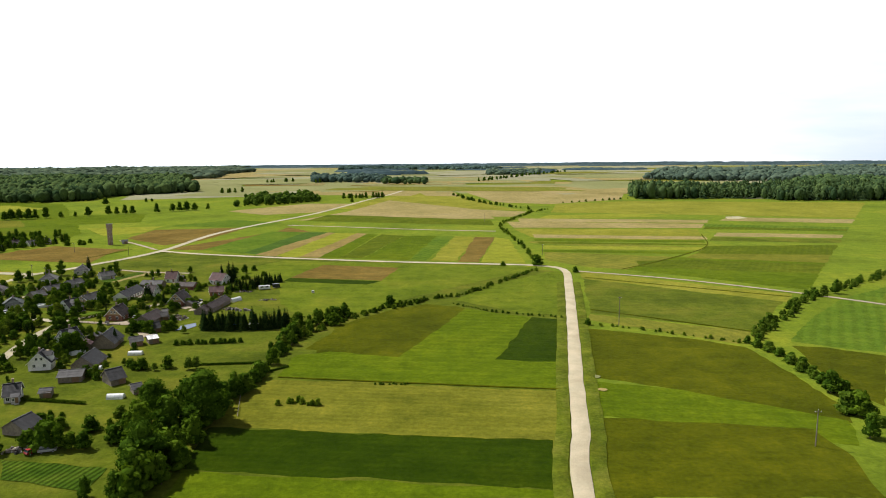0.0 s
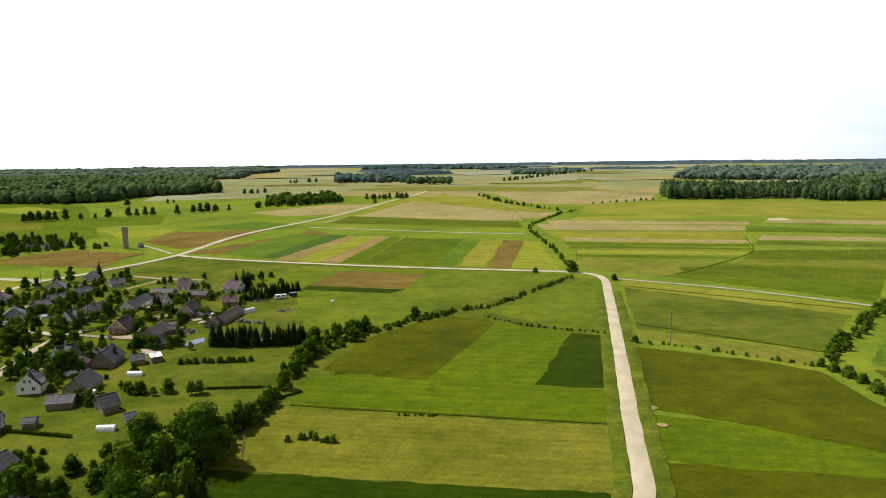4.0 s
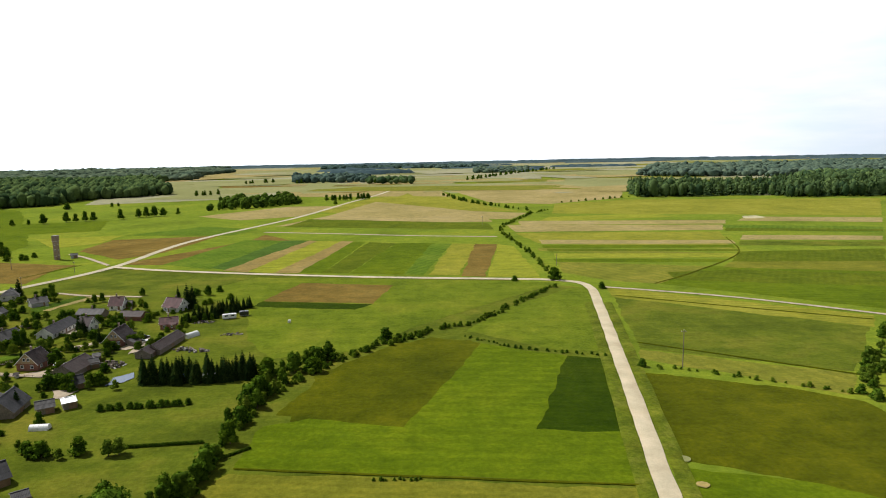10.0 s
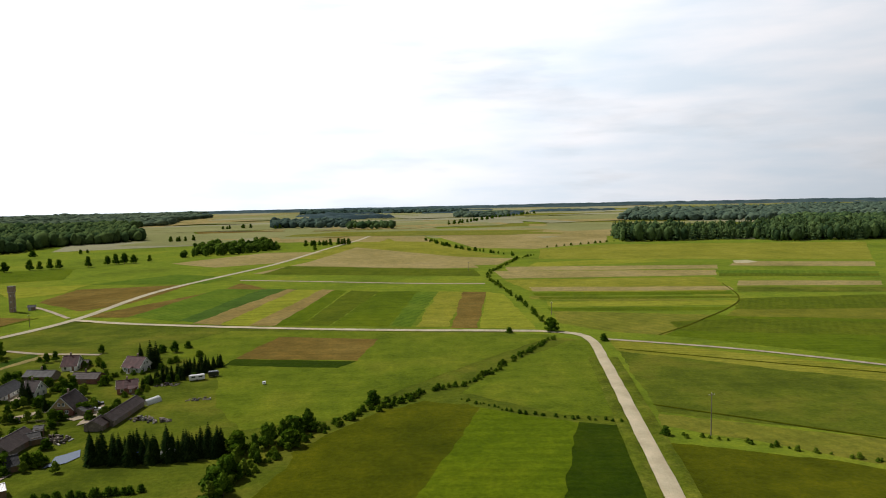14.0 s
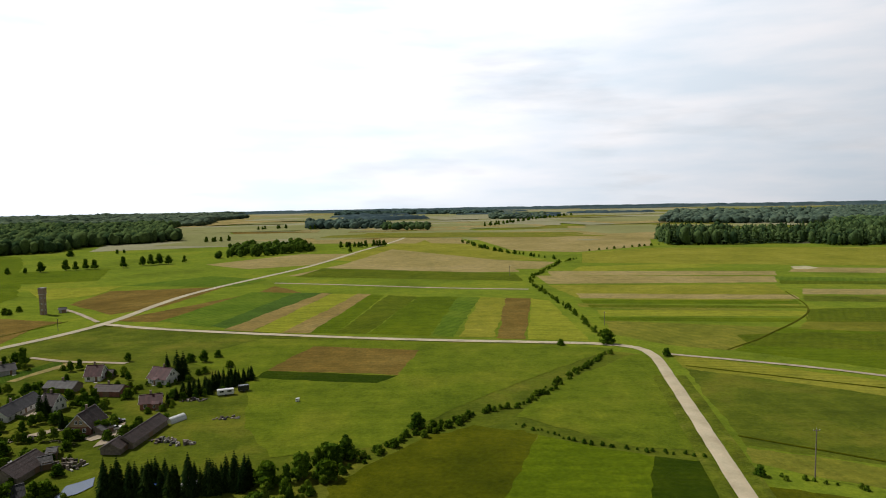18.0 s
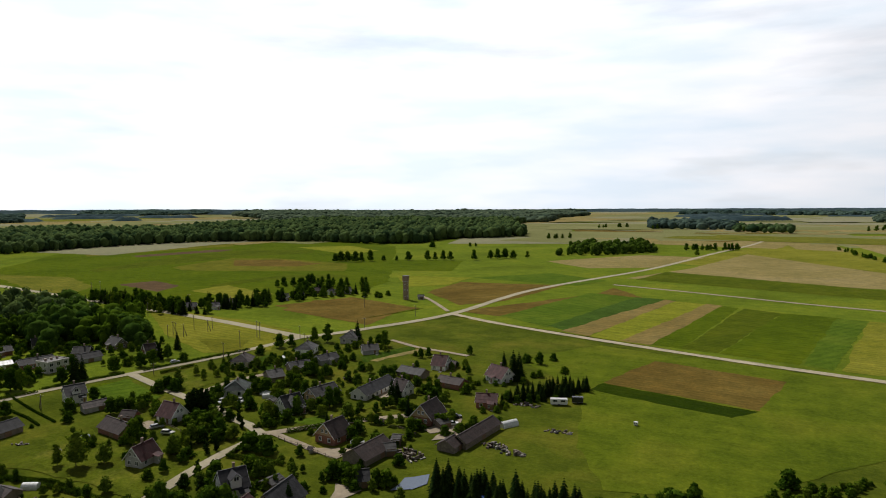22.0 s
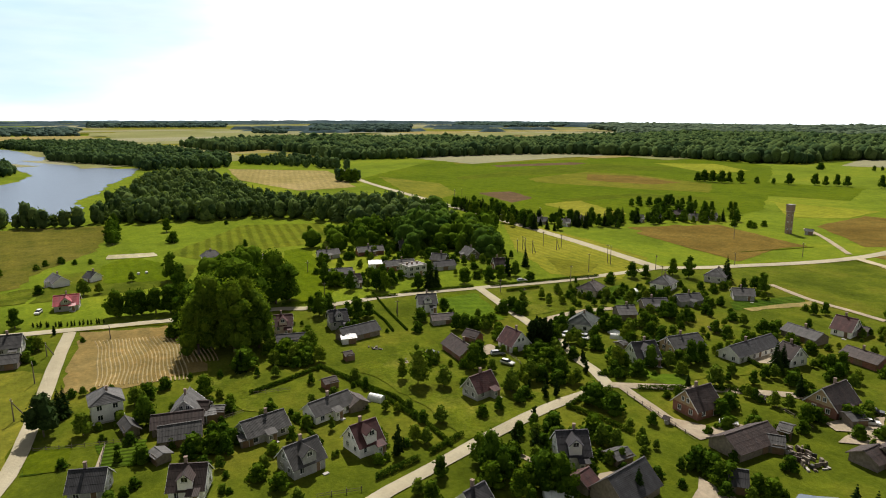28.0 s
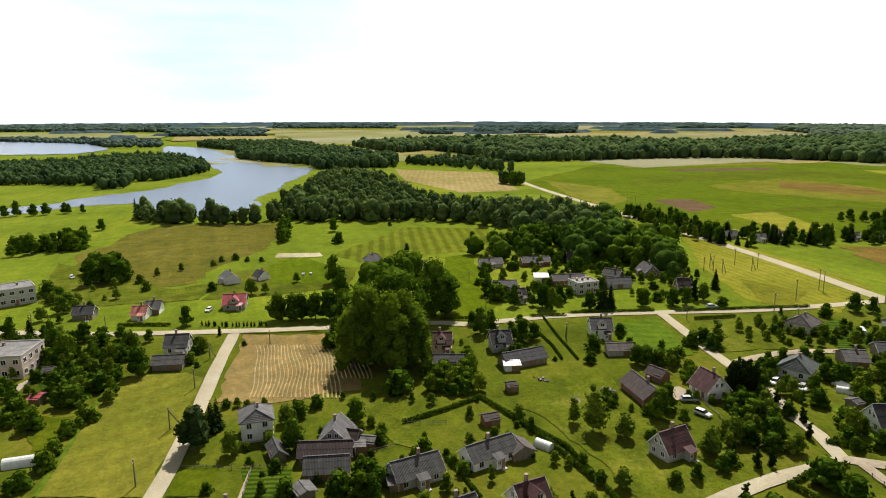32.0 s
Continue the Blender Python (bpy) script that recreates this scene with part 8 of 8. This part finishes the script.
thicket(('spruce', 'ash', 'oak'), [(-475, 437), (-445, 442), (-388, 434), (-373, 439)], 3.2, 6, 11, 5, "trees and spruces around a hamlet", name="tree_belt")
thicket(('spruce', 'ash', 'oak'), [(-386, 464), (-359, 457), (-355, 505), (-354, 570)], 3.6, 6, 11, 5, "trees and spruces around a hamlet", name="tree_belt")
thicket(('oak', 'ash'), [(-402, 549), (-403, 587), (-372, 594)], 4.5, 5, 9, 5, "trees and spruces around a hamlet", name="tree_belt")
tree_line(('spruce',), [(-113, 355), (-106, 367), (-95, 382)], 1.5, 5, 7.5, 0.7)

shrub_rng = random.Random(21)
for x, y, rz, L, W in house_spots:
    # currant bushes, lilacs and young fruit trees close round each house of the village
    if L < 5.5 or not (-300 < x < -95 and 130 < y < 400):
        continue
    u = Vector((math.cos(radians(rz)), math.sin(radians(rz))))
    v = Vector((-u.y, u.x))
    o, side, d = Vector((x, y)), shrub_rng.choice((-1, 1)), shrub_rng.uniform(2.6, 5.0)
    a = o + u * (L * 0.5 + d) + v * side * (W * 0.5 + 1.0)
    b = o + u * (L * 0.5 + d * 0.6) - v * side * (W * 0.5 + d)
    c = o - u * (L * 0.3) - v * side * (W * 0.5 + d * 1.2)
    thicket(("bush", "fruit", "bush", "greybush"), [tuple(a), tuple(b), tuple(c)], 3.2, 1.2, 3.4, 1.3, "garden shrubs and young fruit trees round a house", name="garden_shrubs")


# ---- poles and tower ----
TOWER_XY = (-274.3, 541.3)

# ---- small things ----
def hedge(pts, w=1.1, h=1.4):
    """A clipped garden hedge: a leafy wall that follows a line."""
    rng = np.random.default_rng(int(abs(pts[0][0]) * 10))
    lobes = []
    for (x0, y0), (x1, y1) in zip(pts, pts[1:]):
        n = max(1, int(math.hypot(x1 - x0, y1 - y0) / (w * 0.45)))
        lobes += [(x0 + (x1 - x0) * k / n, y0 + (y1 - y0) * k / n, z, w * 0.5, h * 0.4) for k in range(n + 1) for z in (h * 0.25, h * 0.62)]
    v, f = leaf_cards(rng, lobes, len(lobes) * 20, 0.2)
    return tagged(new("hedge", arrays("hedge", v, f, LEAVES["hedge"])), "clipped dark green garden hedge beside a lane", "hedge")


def fence(pts, h=1.0, step=2.6):
    """A field or garden fence: posts and two rails."""
    ob = thing("fence", pose(pts[0][0], pts[0][1], 0), "low weathered wooden garden fence", "fence")
    o = Vector((pts[0][0], pts[0][1], 0))
    post = mesh_of(boxes((0, 0, h / 2, 0.12, 0.12, h + 0.2)), "post", TIMBER)
    for a, b in zip(pts, pts[1:]):
        a, b = Vector((*a, 0)) - o, Vector((*b, 0)) - o
        n = max(1, int((b - a).length / step))
        for k in range(n):
            p = part("post", post, None, ob)
            p.location = a.lerp(b, k / n)
        for z in (0.35, 0.8):
            bm = bmesh.new()
            rod(bm, (a.x, a.y, z * h), (b.x, b.y, z * h), 0.05, 0.05, 4)
            part("rail", bm, TIMBER, ob)
    return ob


PAINTS = {k: plain_mat(k + "_car_paint", c, 0.25, 0.0, var=0.04, bumps=0) for k, c in
          (("white", (0.75, 0.75, 0.75)), ("silver", (0.42, 0.43, 0.45)), ("dark", (0.03, 0.03, 0.035)), ("red", (0.3, 0.03, 0.03)), ("blue", (0.05, 0.1, 0.3)))}


def car(x, y, rz, paint, label):
    """A parked estate car: lower body, cabin, glass, wheels, lamps."""
    ob = thing("car", pose(x, y, 0.02, 0, 0, rz), label, "car", "parked cars")
    bm = bmesh.new()
    prof = [(-2.1, 0.35), (2.05, 0.35), (2.12, 0.62), (2.0, 0.82), (0.95, 0.95), (-2.0, 0.98), (-2.14, 0.7)]
    n = len(prof)
    solid(bm, [(px, -0.84, pz) for px, pz in prof] + [(px, 0.84, pz) for px, pz in prof],
          [tuple(range(n))[::-1], tuple(range(n, 2 * n))] + [(i, (i + 1) % n, n + (i + 1) % n, n + i) for i in range(n)])
    bmesh.ops.bevel(bm, geom=bm.edges[:], offset=0.06, segments=2, affect="EDGES")
    body = part("body", bm, PAINTS[paint], ob)
    bm = bmesh.new()
    solid(bm, [(-1.95, -0.74, 0.96), (1.0, -0.74, 0.93), (1.0, 0.74, 0.93), (-1.95, 0.74, 0.96), (-1.65, -0.6, 1.45), (0.25, -0.6, 1.45), (0.25, 0.6, 1.45), (-1.65, 0.6, 1.45)],
          [(3, 2, 1, 0), (0, 1, 5, 4), (1, 2, 6, 5), (2, 3, 7, 6), (3, 0, 4, 7), (4, 5, 6, 7)])
    part("window_glass", bm, GLASS, ob)
    part("roof", boxes((-0.7, 0, 1.46, 1.95, 1.24, 0.05)), PAINTS[paint], ob)
    for sx in (-1.3, 1.3):
        for sy in (-0.8, 0.8):
            bm = bmesh.new()
            rod(bm, (sx, sy - 0.1, 0.31), (sx, sy + 0.1, 0.31), 0.31, 0.31, 14)
            wh = part("wheel", bm, RUBBER, ob)
            bm = bmesh.new()
            rod(bm, (sx, sy - 0.105, 0.31), (sx, sy + 0.105, 0.31), 0.18, 0.18, 10)
            part("rim", bm, METAL, wh)
    for sy in (-0.6, 0.6):
        part("headlight", boxes((2.06, sy, 0.68, 0.08, 0.32, 0.14)), FRAME, ob)
        part("tail_light", boxes((-2.08, sy, 0.78, 0.06, 0.24, 0.16)), PAINTS["red"], ob)
    return ob


def greenhouse(x, y, rz, L=7.0, W=3.0):
    ob = thing("greenhouse", pose(x, y, 0, 0, 0, rz), "arched white film greenhouse standing in a garden", "greenhouse")
    bm = bmesh.new()
    arc = [(math.cos(math.pi * k / 10) * W / 2, math.sin(math.pi * k / 10) * W * 0.62) for k in range(11)]
    n = len(arc)
    solid(bm, [(-L / 2, a, b) for a, b in arc] + [(L / 2, a, b) for a, b in arc], [tuple(range(n)), tuple(range(n, 2 * n))[::-1]] + [(i, n + i, n + i + 1, i + 1) for i in range(n - 1)])
    part("cover", bm, FOIL, ob)
    for k in range(5):
        xx = -L / 2 + L * k / 4
        bm = bmesh.new()
        for (a, b), (c, d) in zip(arc, arc[1:]):
            rod(bm, (xx, a * 1.01, b * 1.01), (xx, c * 1.01, d * 1.01), 0.03, 0.03, 4)
        part("hoop", bm, METAL, ob)
    return ob


def lumber_heap(x, y, rz, L, W, h, seed=0):
    """A heap of boards, logs and scrap in a yard."""
    rng = random.Random(seed)
    ob = thing("lumber_heap", pose(x, y, 0, 0, 0, rz), "untidy heap of logs, boards and scrap in a yard", "heap")
    for k in range(int(L * W * 1.1)):
        px, py = rng.uniform(-L / 2, L / 2), rng.uniform(-W / 2, W / 2)
        top = h * (1 - (2 * px / L) ** 2 * 0.7) * rng.uniform(0.2, 1)
        part("board", boxes((px, py, max(0.1, top / 2), rng.uniform(0.4, 1.8), rng.uniform(0.15, 0.6), max(0.2, top), rng.uniform(0, 3.1))),
             rng.choice((TIMBER, TIMBER, WALLS["wood"], ROOFS["slate"], ROOFS["brown"], TIMBER, CONCRETE)), ob)
    return ob


def bale(x, y):
    ob = thing("hay_bale", pose(x, y, 0), "round hay bale wrapped in white film on grass", "bale", "wrapped bales")
    bm = bmesh.new()
    rod(bm, (0, -0.6, 0.62), (0, 0.6, 0.62), 0.65, 0.65, 16)
    bmesh.ops.bevel(bm, geom=bm.edges[:], offset=0.08, segments=2, affect="EDGES")
    part("wrapping", bm, FRAME, ob)
    return ob


def trailer(x, y, rz, L, paint, label, name="trailer"):
    ob = thing(name, pose(x, y, 0, 0, 0, rz), label, "trailer")
    bm = boxes((0, 0, 1.45, L, 2.1, 1.9))
    bmesh.ops.bevel(bm, geom=bm.edges[:], offset=0.18, segments=3, affect="EDGES")
    part("body", bm, PAINTS[paint], ob)
    for i in range(2):
        part("window", boxes(((i - 0.5) * L * 0.45, -1.04, 1.75, L * 0.25, 0.06, 0.6)), GLASS, ob)
    part("chassis", boxes((0, 0, 0.45, L * 0.95, 1.6, 0.14)), METAL, ob)
    for s in (-0.95, 0.95):
        bm = bmesh.new()
        rod(bm, (0, s - 0.1, 0.34), (0, s + 0.1, 0.34), 0.34, 0.34, 12)
        part("wheel", bm, RUBBER, ob)
    return ob


def well_house(x, y, rz=0):
    ob = thing("garden_well", pose(x, y, 0, 0, 0, rz), "small covered garden well with a pitched lid", "well")
    bm = bmesh.new()
    rod(bm, (0, 0, 0), (0, 0, 0.8), 0.6, 0.6, 12)
    part("ring", bm, CONCRETE, ob)
    bm = bmesh.new()
    for s in (-1, 1):
        slope(bm, (-0.9, s * 0.9, 1.2), (0.9, s * 0.9, 1.2), (0.9, 0, 1.9), (-0.9, 0, 1.9), 0.06)
    part("lid", bm, ROOFS["brown"], ob)
    for s in (-0.7, 0.7):
        part("post", boxes((s, 0, 0.95, 0.1, 0.1, 1.9)), TIMBER, ob)
    return ob


pole(76.0, 278.8, 13.0, 0, 0)
pole(95.1, 160.2, 9.7, 0, 0)
pole(45.1, 711.7, 9.0, 0, 0)
pole(72.7, 479.1, 7.7, 0, 0)
pole(-320.3, 374.6, 6.6, 15, 0)
pole(-324.0, 381.0, 7.2, 15, 3)
pole(-318.8, 378.6, 7.4, 15, 0)
pole(-313.0, 378.6, 7.0, 15, 3)
pole(-324.8, 395.8, 8.1, 15, 0)
pole(-312.8, 394.8, 6.5, 15, 3)
pole(-316.4, 401.3, 7.2, 15, 0)
pole(-257.9, 271.0, 5.3, 70, 3)
pole(-262.5, 320.6, 5.1, 70, 0)
pole(-241.8, 316.3, 6.6, 70, 3)
pole(-284.1, 301.7, 8.0, 70, 0)
pole(-297.4, 258.7, 5.0, 70, 0)
pole(-337.8, 266.8, 5.0, 70, 0)
pole(-231.6, 153.9, 5.8, 20, 3)
pole(-207.9, 149.3, 5.9, 0, 0)
pole(-255.4, 158.4, 6.3, 0, 0)
pole(-284.7, 179.8, 4.7, 0, 0)
pole(-315.0, 127.9, 5.9, 0, 0)
pole(-323.6, 104.0, 7.4, 0, 0)
pole(-277.8, 161.8, 4.4, 0, 2)
pole(-490.8, 445.4, 11.9, 20, 0)
pole(-493.0, 453.8, 11.7, 20, 0)
pole(-385.5, 412.6, 8.6, 20, 0)
pole(-398.0, 455.3, 7.9, 20, 0)
pole(-273.2, 393.7, 9.0, 20, 0)
pole(-276.6, 395.1, 9.0, 20, 0)
pole(-233.2, 382.2, 8.8, 20, 0)
pole(-229.7, 380.1, 8.1, 20, 0)
pole(-267.8, 374.4, 8.5, 20, 0)
pole(-280.6, 498.7, 7.6, 20, 0)
pole(-244.2, 351.2, 5.9, 0, 0)
pole(-258.3, 354.8, 7.4, 0, 0)
pole(-254.0, 402.9, 6.9, 0, 0)
pole(-239.9, 441.0, 6.0, 0, 0)
pole(-233.1, 485.4, 7.1, 0, 0)
pole(-174.8, 314.7, 6.9, 0, 0)
hedge([(-165.5, 230.1), (-168.5, 240.0)], 1.1, 1.4)
hedge([(-162.6, 215.9), (-164.5, 226.3)], 1.1, 1.4)
hedge([(-168.7, 287.0), (-169.4, 279.3), (-166.6, 270.0), (-158.1, 272.0), (-148.8, 273.0)], 1, 1.3)
hedge([(-165.8, 235.6), (-194.5, 236.8), (-202.5, 234.2), (-212.0, 232.0)], 0.9, 1.1)
hedge([(-282.8, 270.2), (-279.9, 282.2)], 1.2, 1.3)
hedge([(-281.8, 285.1), (-274.0, 314.8)], 1.2, 1.3)
hedge([(-270.6, 322.2), (-264.2, 350.3), (-259.0, 371.2)], 1.3, 1.3)
hedge([(-261.0, 322.9), (-258.5, 337.6)], 1, 1.2)
hedge([(-290.4, 239.2), (-287.8, 248.4)], 1.1, 1.4)
hedge([(-168.3, 337.7), (-157.6, 333.4), (-149.0, 333.1)], 1.1, 1.4)
hedge([(-170.6, 299.4), (-177.3, 291.1)], 1.1, 1.4)
hedge([(-164.8, 293.0), (-158.5, 302.9)], 1.2, 1.4)
hedge([(-156.4, 304.8), (-152.2, 312.8), (-146.8, 314.6)], 1.2, 1.4)
hedge([(-150.9, 336.1), (-140.3, 331.4)], 1.1, 1.4)
hedge([(-321.8, 130.8), (-316.4, 147.7)], 1, 1.2)
hedge([(-319.3, 95.5), (-316.7, 105.9)], 1, 1.5)
hedge([(-217.1, 206.2), (-220.0, 216.2), (-224.5, 228.3)], 1, 1.1)
hedge([(-224.5, 228.3), (-213.1, 231.2), (-200.2, 233.8), (-181.0, 235.5)], 1.1, 1.2)
hedge([(-197.7, 210.4), (-190.3, 211.5), (-182.3, 212.0)], 0.8, 0.8)
hedge([(-273.9, 266.0), (-252.8, 263.4), (-241.9, 260.8)], 0.6, 0.8)
hedge([(-288.2, 275.8), (-260.5, 269.2), (-240.3, 265.2)], 0.6, 0.7)
hedge([(-132.1, 194.7), (-119.6, 192.7), (-108.2, 190.8)], 0.9, 1)
hedge([(-91.3, 226.7), (-67.9, 229.0)], 0.8, 0.8)
hedge([(-61.2, 219.1), (-54.8, 225.0)], 0.6, 0.6)
fence([(-212.3, 157.6), (-208.5, 167.3), (-205.6, 178.5)])
fence([(-197.4, 169.3), (-207.1, 171.2)])
fence([(-208.0, 280.9), (-198.2, 278.9), (-187.3, 275.1)])
fence([(-160.3, 211.4), (-162.8, 203.1)])
fence([(-163.9, 287.8), (-148.9, 284.8), (-139.0, 282.4)])
fence([(-146.8, 314.6), (-136.5, 312.5), (-128.0, 309.6)])
fence([(-213.8, 215.6), (-216.3, 206.7)])
fence([(-204.7, 190.1), (-207.1, 201.7)])
fence([(-66.3, 210.1), (-58.9, 180.0)])
car(-139.8, 295.3, 35, "white", "white car parked on a gravel yard")
car(-122.3, 322.8, 40, "white", "white car parked beside a brick house")
car(-124.6, 329.6, 30, "dark", "dark car parked beside a brick house")
car(-202.0, 308.8, 10, "white", "white car parked on a drive by hedges")
car(-330.5, 160.4, -20, "white", "white car parked near a red-roofed house")
car(-270.9, 338.3, 75, "silver", "silver car parked on the street verge")
car(-207.3, 305.7, -60, "white", "white car parked on a garden drive")
car(-201.8, 309.2, -60, "silver", "silver car parked on a garden drive")
car(-197.7, 275.0, 20, "white", "white van parked under orchard trees")
car(-205.5, 277.1, 70, "silver", "silver car parked beside an outbuilding")
car(-216.1, 260.6, 50, "dark", "dark car parked on grass")
car(-406.9, 100.0, 20, "white", "white van parked by a flat-roofed block")
car(-100.5, 158.8, 20, "silver", "old silver car parked under trees")
car(-103.7, 158.2, 60, "red", "old red car parked under trees")
trailer(-98.6, 358.3, 20.0, 6.0, 'white', 'white caravan parked at the edge of a meadow', 'caravan')
trailer(-93.4, 363.2, 20.0, 4.0, 'dark', 'dark trailer beside a white caravan')
trailer(-93.3, 276.6, 8.0, 5.0, 'blue', 'blue covered trailer beside the spruces')
trailer(-88.6, 276.4, 8.0, 5.0, 'blue', 'blue covered trailer beside the spruces')
trailer(-81.6, 277.4, 8.0, 4.0, 'white', 'white trailer beside the spruces')
tank = trailer(-70.0, 349.1, 0.0, 2.2, 'white', 'small white water tank trailer in pasture', 'water_tank')
tank.matrix_world = tank.matrix_world @ Matrix.Diagonal((0.55, 0.55, 0.55, 1))
greenhouse(-225.0, 125.5, 90.0)
greenhouse(-196.1, 232.2, 30.0, 4.0, 2.6)
greenhouse(-230.6, 364.2, -40.0, 5.0, 2.6)
greenhouse(-199.6, 320.8, 0.0, 5.0, 2.5)
greenhouse(-138.3, 241.8, 60.0, 5.5, 2.4)
greenhouse(-105.9, 330.3, 60.0, 6.0, 3.0)
greenhouse(-121.4, 222.8, 10.0, 4.0, 2.4)
greenhouse(-101.3, 195.8, 5.0, 5.0, 2.4)
greenhouse(-115.6, 240.3, 5.0, 5.0, 2.4)
greenhouse(-196.8, 318.2, 40.0, 4.0, 2.4)
lumber_heap(-121.9, 294.7, -20.0, 10.0, 5.0, 1.6, 1)
lumber_heap(-128.9, 293.6, 10.0, 6.0, 4.0, 1.4, 2)
lumber_heap(-183.4, 351.1, 0.0, 9.0, 3.5, 1.2, 3)
lumber_heap(-102.6, 312.0, 10.0, 8.0, 4.0, 1.3, 4)
lumber_heap(-96.0, 309.7, 10.0, 7.0, 3.0, 1.2, 5)
lumber_heap(-230.5, 248.0, 30.0, 6.0, 2.0, 0.6, 6)
lumber_heap(-108.7, 352.4, 0.0, 9.0, 3.0, 1.0, 7)
lumber_heap(-107.4, 159.5, 0.0, 9.0, 4.0, 1.2, 8)
lumber_heap(-209.2, 195.8, 0.0, 5.0, 3.0, 1.2, 9)
lumber_heap(-215.4, 251.5, 0.0, 4.0, 2.0, 0.5, 10)
lumber_heap(-90.0, 332.2, 0.0, 8.0, 3.0, 0.7, 12)
bale(-375.6, 200.2)
bale(-375.5, 203.6)
well_house(-226.8, 238.0, 20.0)
well_house(-147.9, 283.7, 10.0)
well_house(-210.0, 193.5, 0.0)
well_house(-142.9, 313.3, 0.0)
field("pale", (-419.5, 190.8), (-430.7, 193.0), (-424.4, 213.9), (-413.7, 213.9), name='sand_patch', label='pale sandy sports patch on mown grass')
pond = field(WATER, (-113.8, 273.0), (-114.5, 281.1), (-110.0, 286.0), (-107.7, 280.8), (-109.2, 276.2), name="water", label="small pale village pond in grass")
field(YARD, (-139.2, 284.5), (-147.9, 283.7), (-148.7, 286.7), (-140.8, 290.6), (-138.4, 297.5), (-135.9, 298.2), (-136.7, 291.0), name="yard", label="sandy yard before a house")
field(YARD, (-169.6, 340.2), (-165.9, 353.2), (-160.3, 350.1), (-156.3, 339.4), (-160.6, 335.2), name="yard", label="concrete yard beside a long house")
field(YARD, (-128.2, 314.6), (-122.1, 329.6), (-118.5, 322.0), (-124.5, 312.6), name="yard", label="sandy yard before a house")
field(YARD, (-215.8, 269.4), (-213.9, 280.3), (-208.0, 280.9), (-206.9, 271.6), name="yard", label="gravel yard between outbuildings")
field(YARD, (-140.2, 254.3), (-139.2, 258.0), (-136.3, 256.6), (-137.5, 250.1), name="yard", label="concrete yard beside a house")
field(YARD, (-271.0, 111.4), (-282.0, 116.3), (-278.4, 116.4), (-267.1, 113.7), name="yard", label="pale path beside a building")
field(YARD, (-128.7, 270.4), (-120.1, 270.1), (-121.8, 263.2), (-124.5, 262.5), name="yard", label="sandy patch by a shed")
field(YARD, (-156.5, 245.5), (-151.2, 247.3), (-150.3, 245.8), (-156.1, 243.6), name="yard", label="pale garden path to a house")
field(YARD, (-115.0, 322.3), (-113.3, 314.6), (-121.4, 307.6), (-122.8, 317.7), name="yard", label="trodden yard beside a barn")
# the first bare patch borrows the haze-paled pasture colour
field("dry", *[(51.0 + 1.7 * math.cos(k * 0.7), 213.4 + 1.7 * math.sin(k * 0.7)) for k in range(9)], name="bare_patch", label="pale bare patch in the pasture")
field("tan", *[(50.5 + 1.5 * math.cos(k * 0.7), 201.0 + 1.5 * math.sin(k * 0.7)) for k in range(9)], name="bare_patch", label="pale bare patch in the pasture")

windrow_rng = random.Random(4)
for k in range(30):
    # straw windrows, slightly wavy
    ox, oy = -285.1 + 0.335 * 1.12 * k, 175.3 + 0.942 * 1.12 * k
    bm = bmesh.new()
    rows = []
    n_row = 26 if k < 22 else 18
    for i in range(n_row):
        q = i / 25
        px = ox + 41.0 * q + 0.35 * math.sin(q * 9 + k * 0.3) * 0.335 + 1.1 * math.sin(q * 3.2) * 0.335
        py = oy + -3.4 * q + 0.35 * math.sin(q * 9 + k * 0.3) * 0.942 + 1.1 * math.sin(q * 3.2) * 0.942
        wd = windrow_rng.uniform(0.18, 0.34)
        hh = windrow_rng.uniform(0.2, 0.34)
        rows.append([bm.verts.new((px + 0.335 * o, py + 0.942 * o, z)) for o, z in ((-wd, 0.1), (0, hh + 0.1), (wd, 0.1))])
    for r0, r1 in zip(rows, rows[1:]):
        for j in (0, 1):
            bm.faces.new((r0[j], r0[j + 1], r1[j + 1], r1[j]))
    bmesh.ops.recalc_face_normals(bm, faces=bm.faces[:])
    tagged(new("windrow", mesh_of(bm, "windrow", FIELDS["swath"])), "pale straw windrow on a cut field", "windrow", "straw windrows")


# ---- water tower ----
tower = thing("water_tower", pose(*TOWER_XY, 0), "tall square brick water tower standing in fields", "tower")
part("shaft", boxes((0, 0, 6.6, 2.9, 2.9, 13.4)), CHIMNEY, tower)
part("tank_room", boxes((0, 0, 15.2, 3.5, 3.5, 3.8)), CHIMNEY, tower, "slightly wider brick top storey")
part("cornice", boxes((0, 0, 13.25, 3.7, 3.7, 0.25)), CONCRETE, tower)
part("roof", boxes((0, 0, 17.2, 3.9, 3.9, 0.25)), ROOFS["tar"], tower)
for zc in (3.0, 7.0, 11.0):
    window_at(tower, 0, -1.45, zc, 0.7, 1.1, "y-")
    window_at(tower, 1.45, 0, zc, 0.7, 1.1, "x+")
part("door", boxes((0.6, -1.47, 1.05, 0.95, 0.08, 2.1)), DOOR, tower)
gable(TOWER_XY[0] + 9, TOWER_XY[1] + 6, 20, 4, 3.5, 2.4, 3.4, "dark", "grey", "small pump house beside the water tower", wins=False, chim=0)
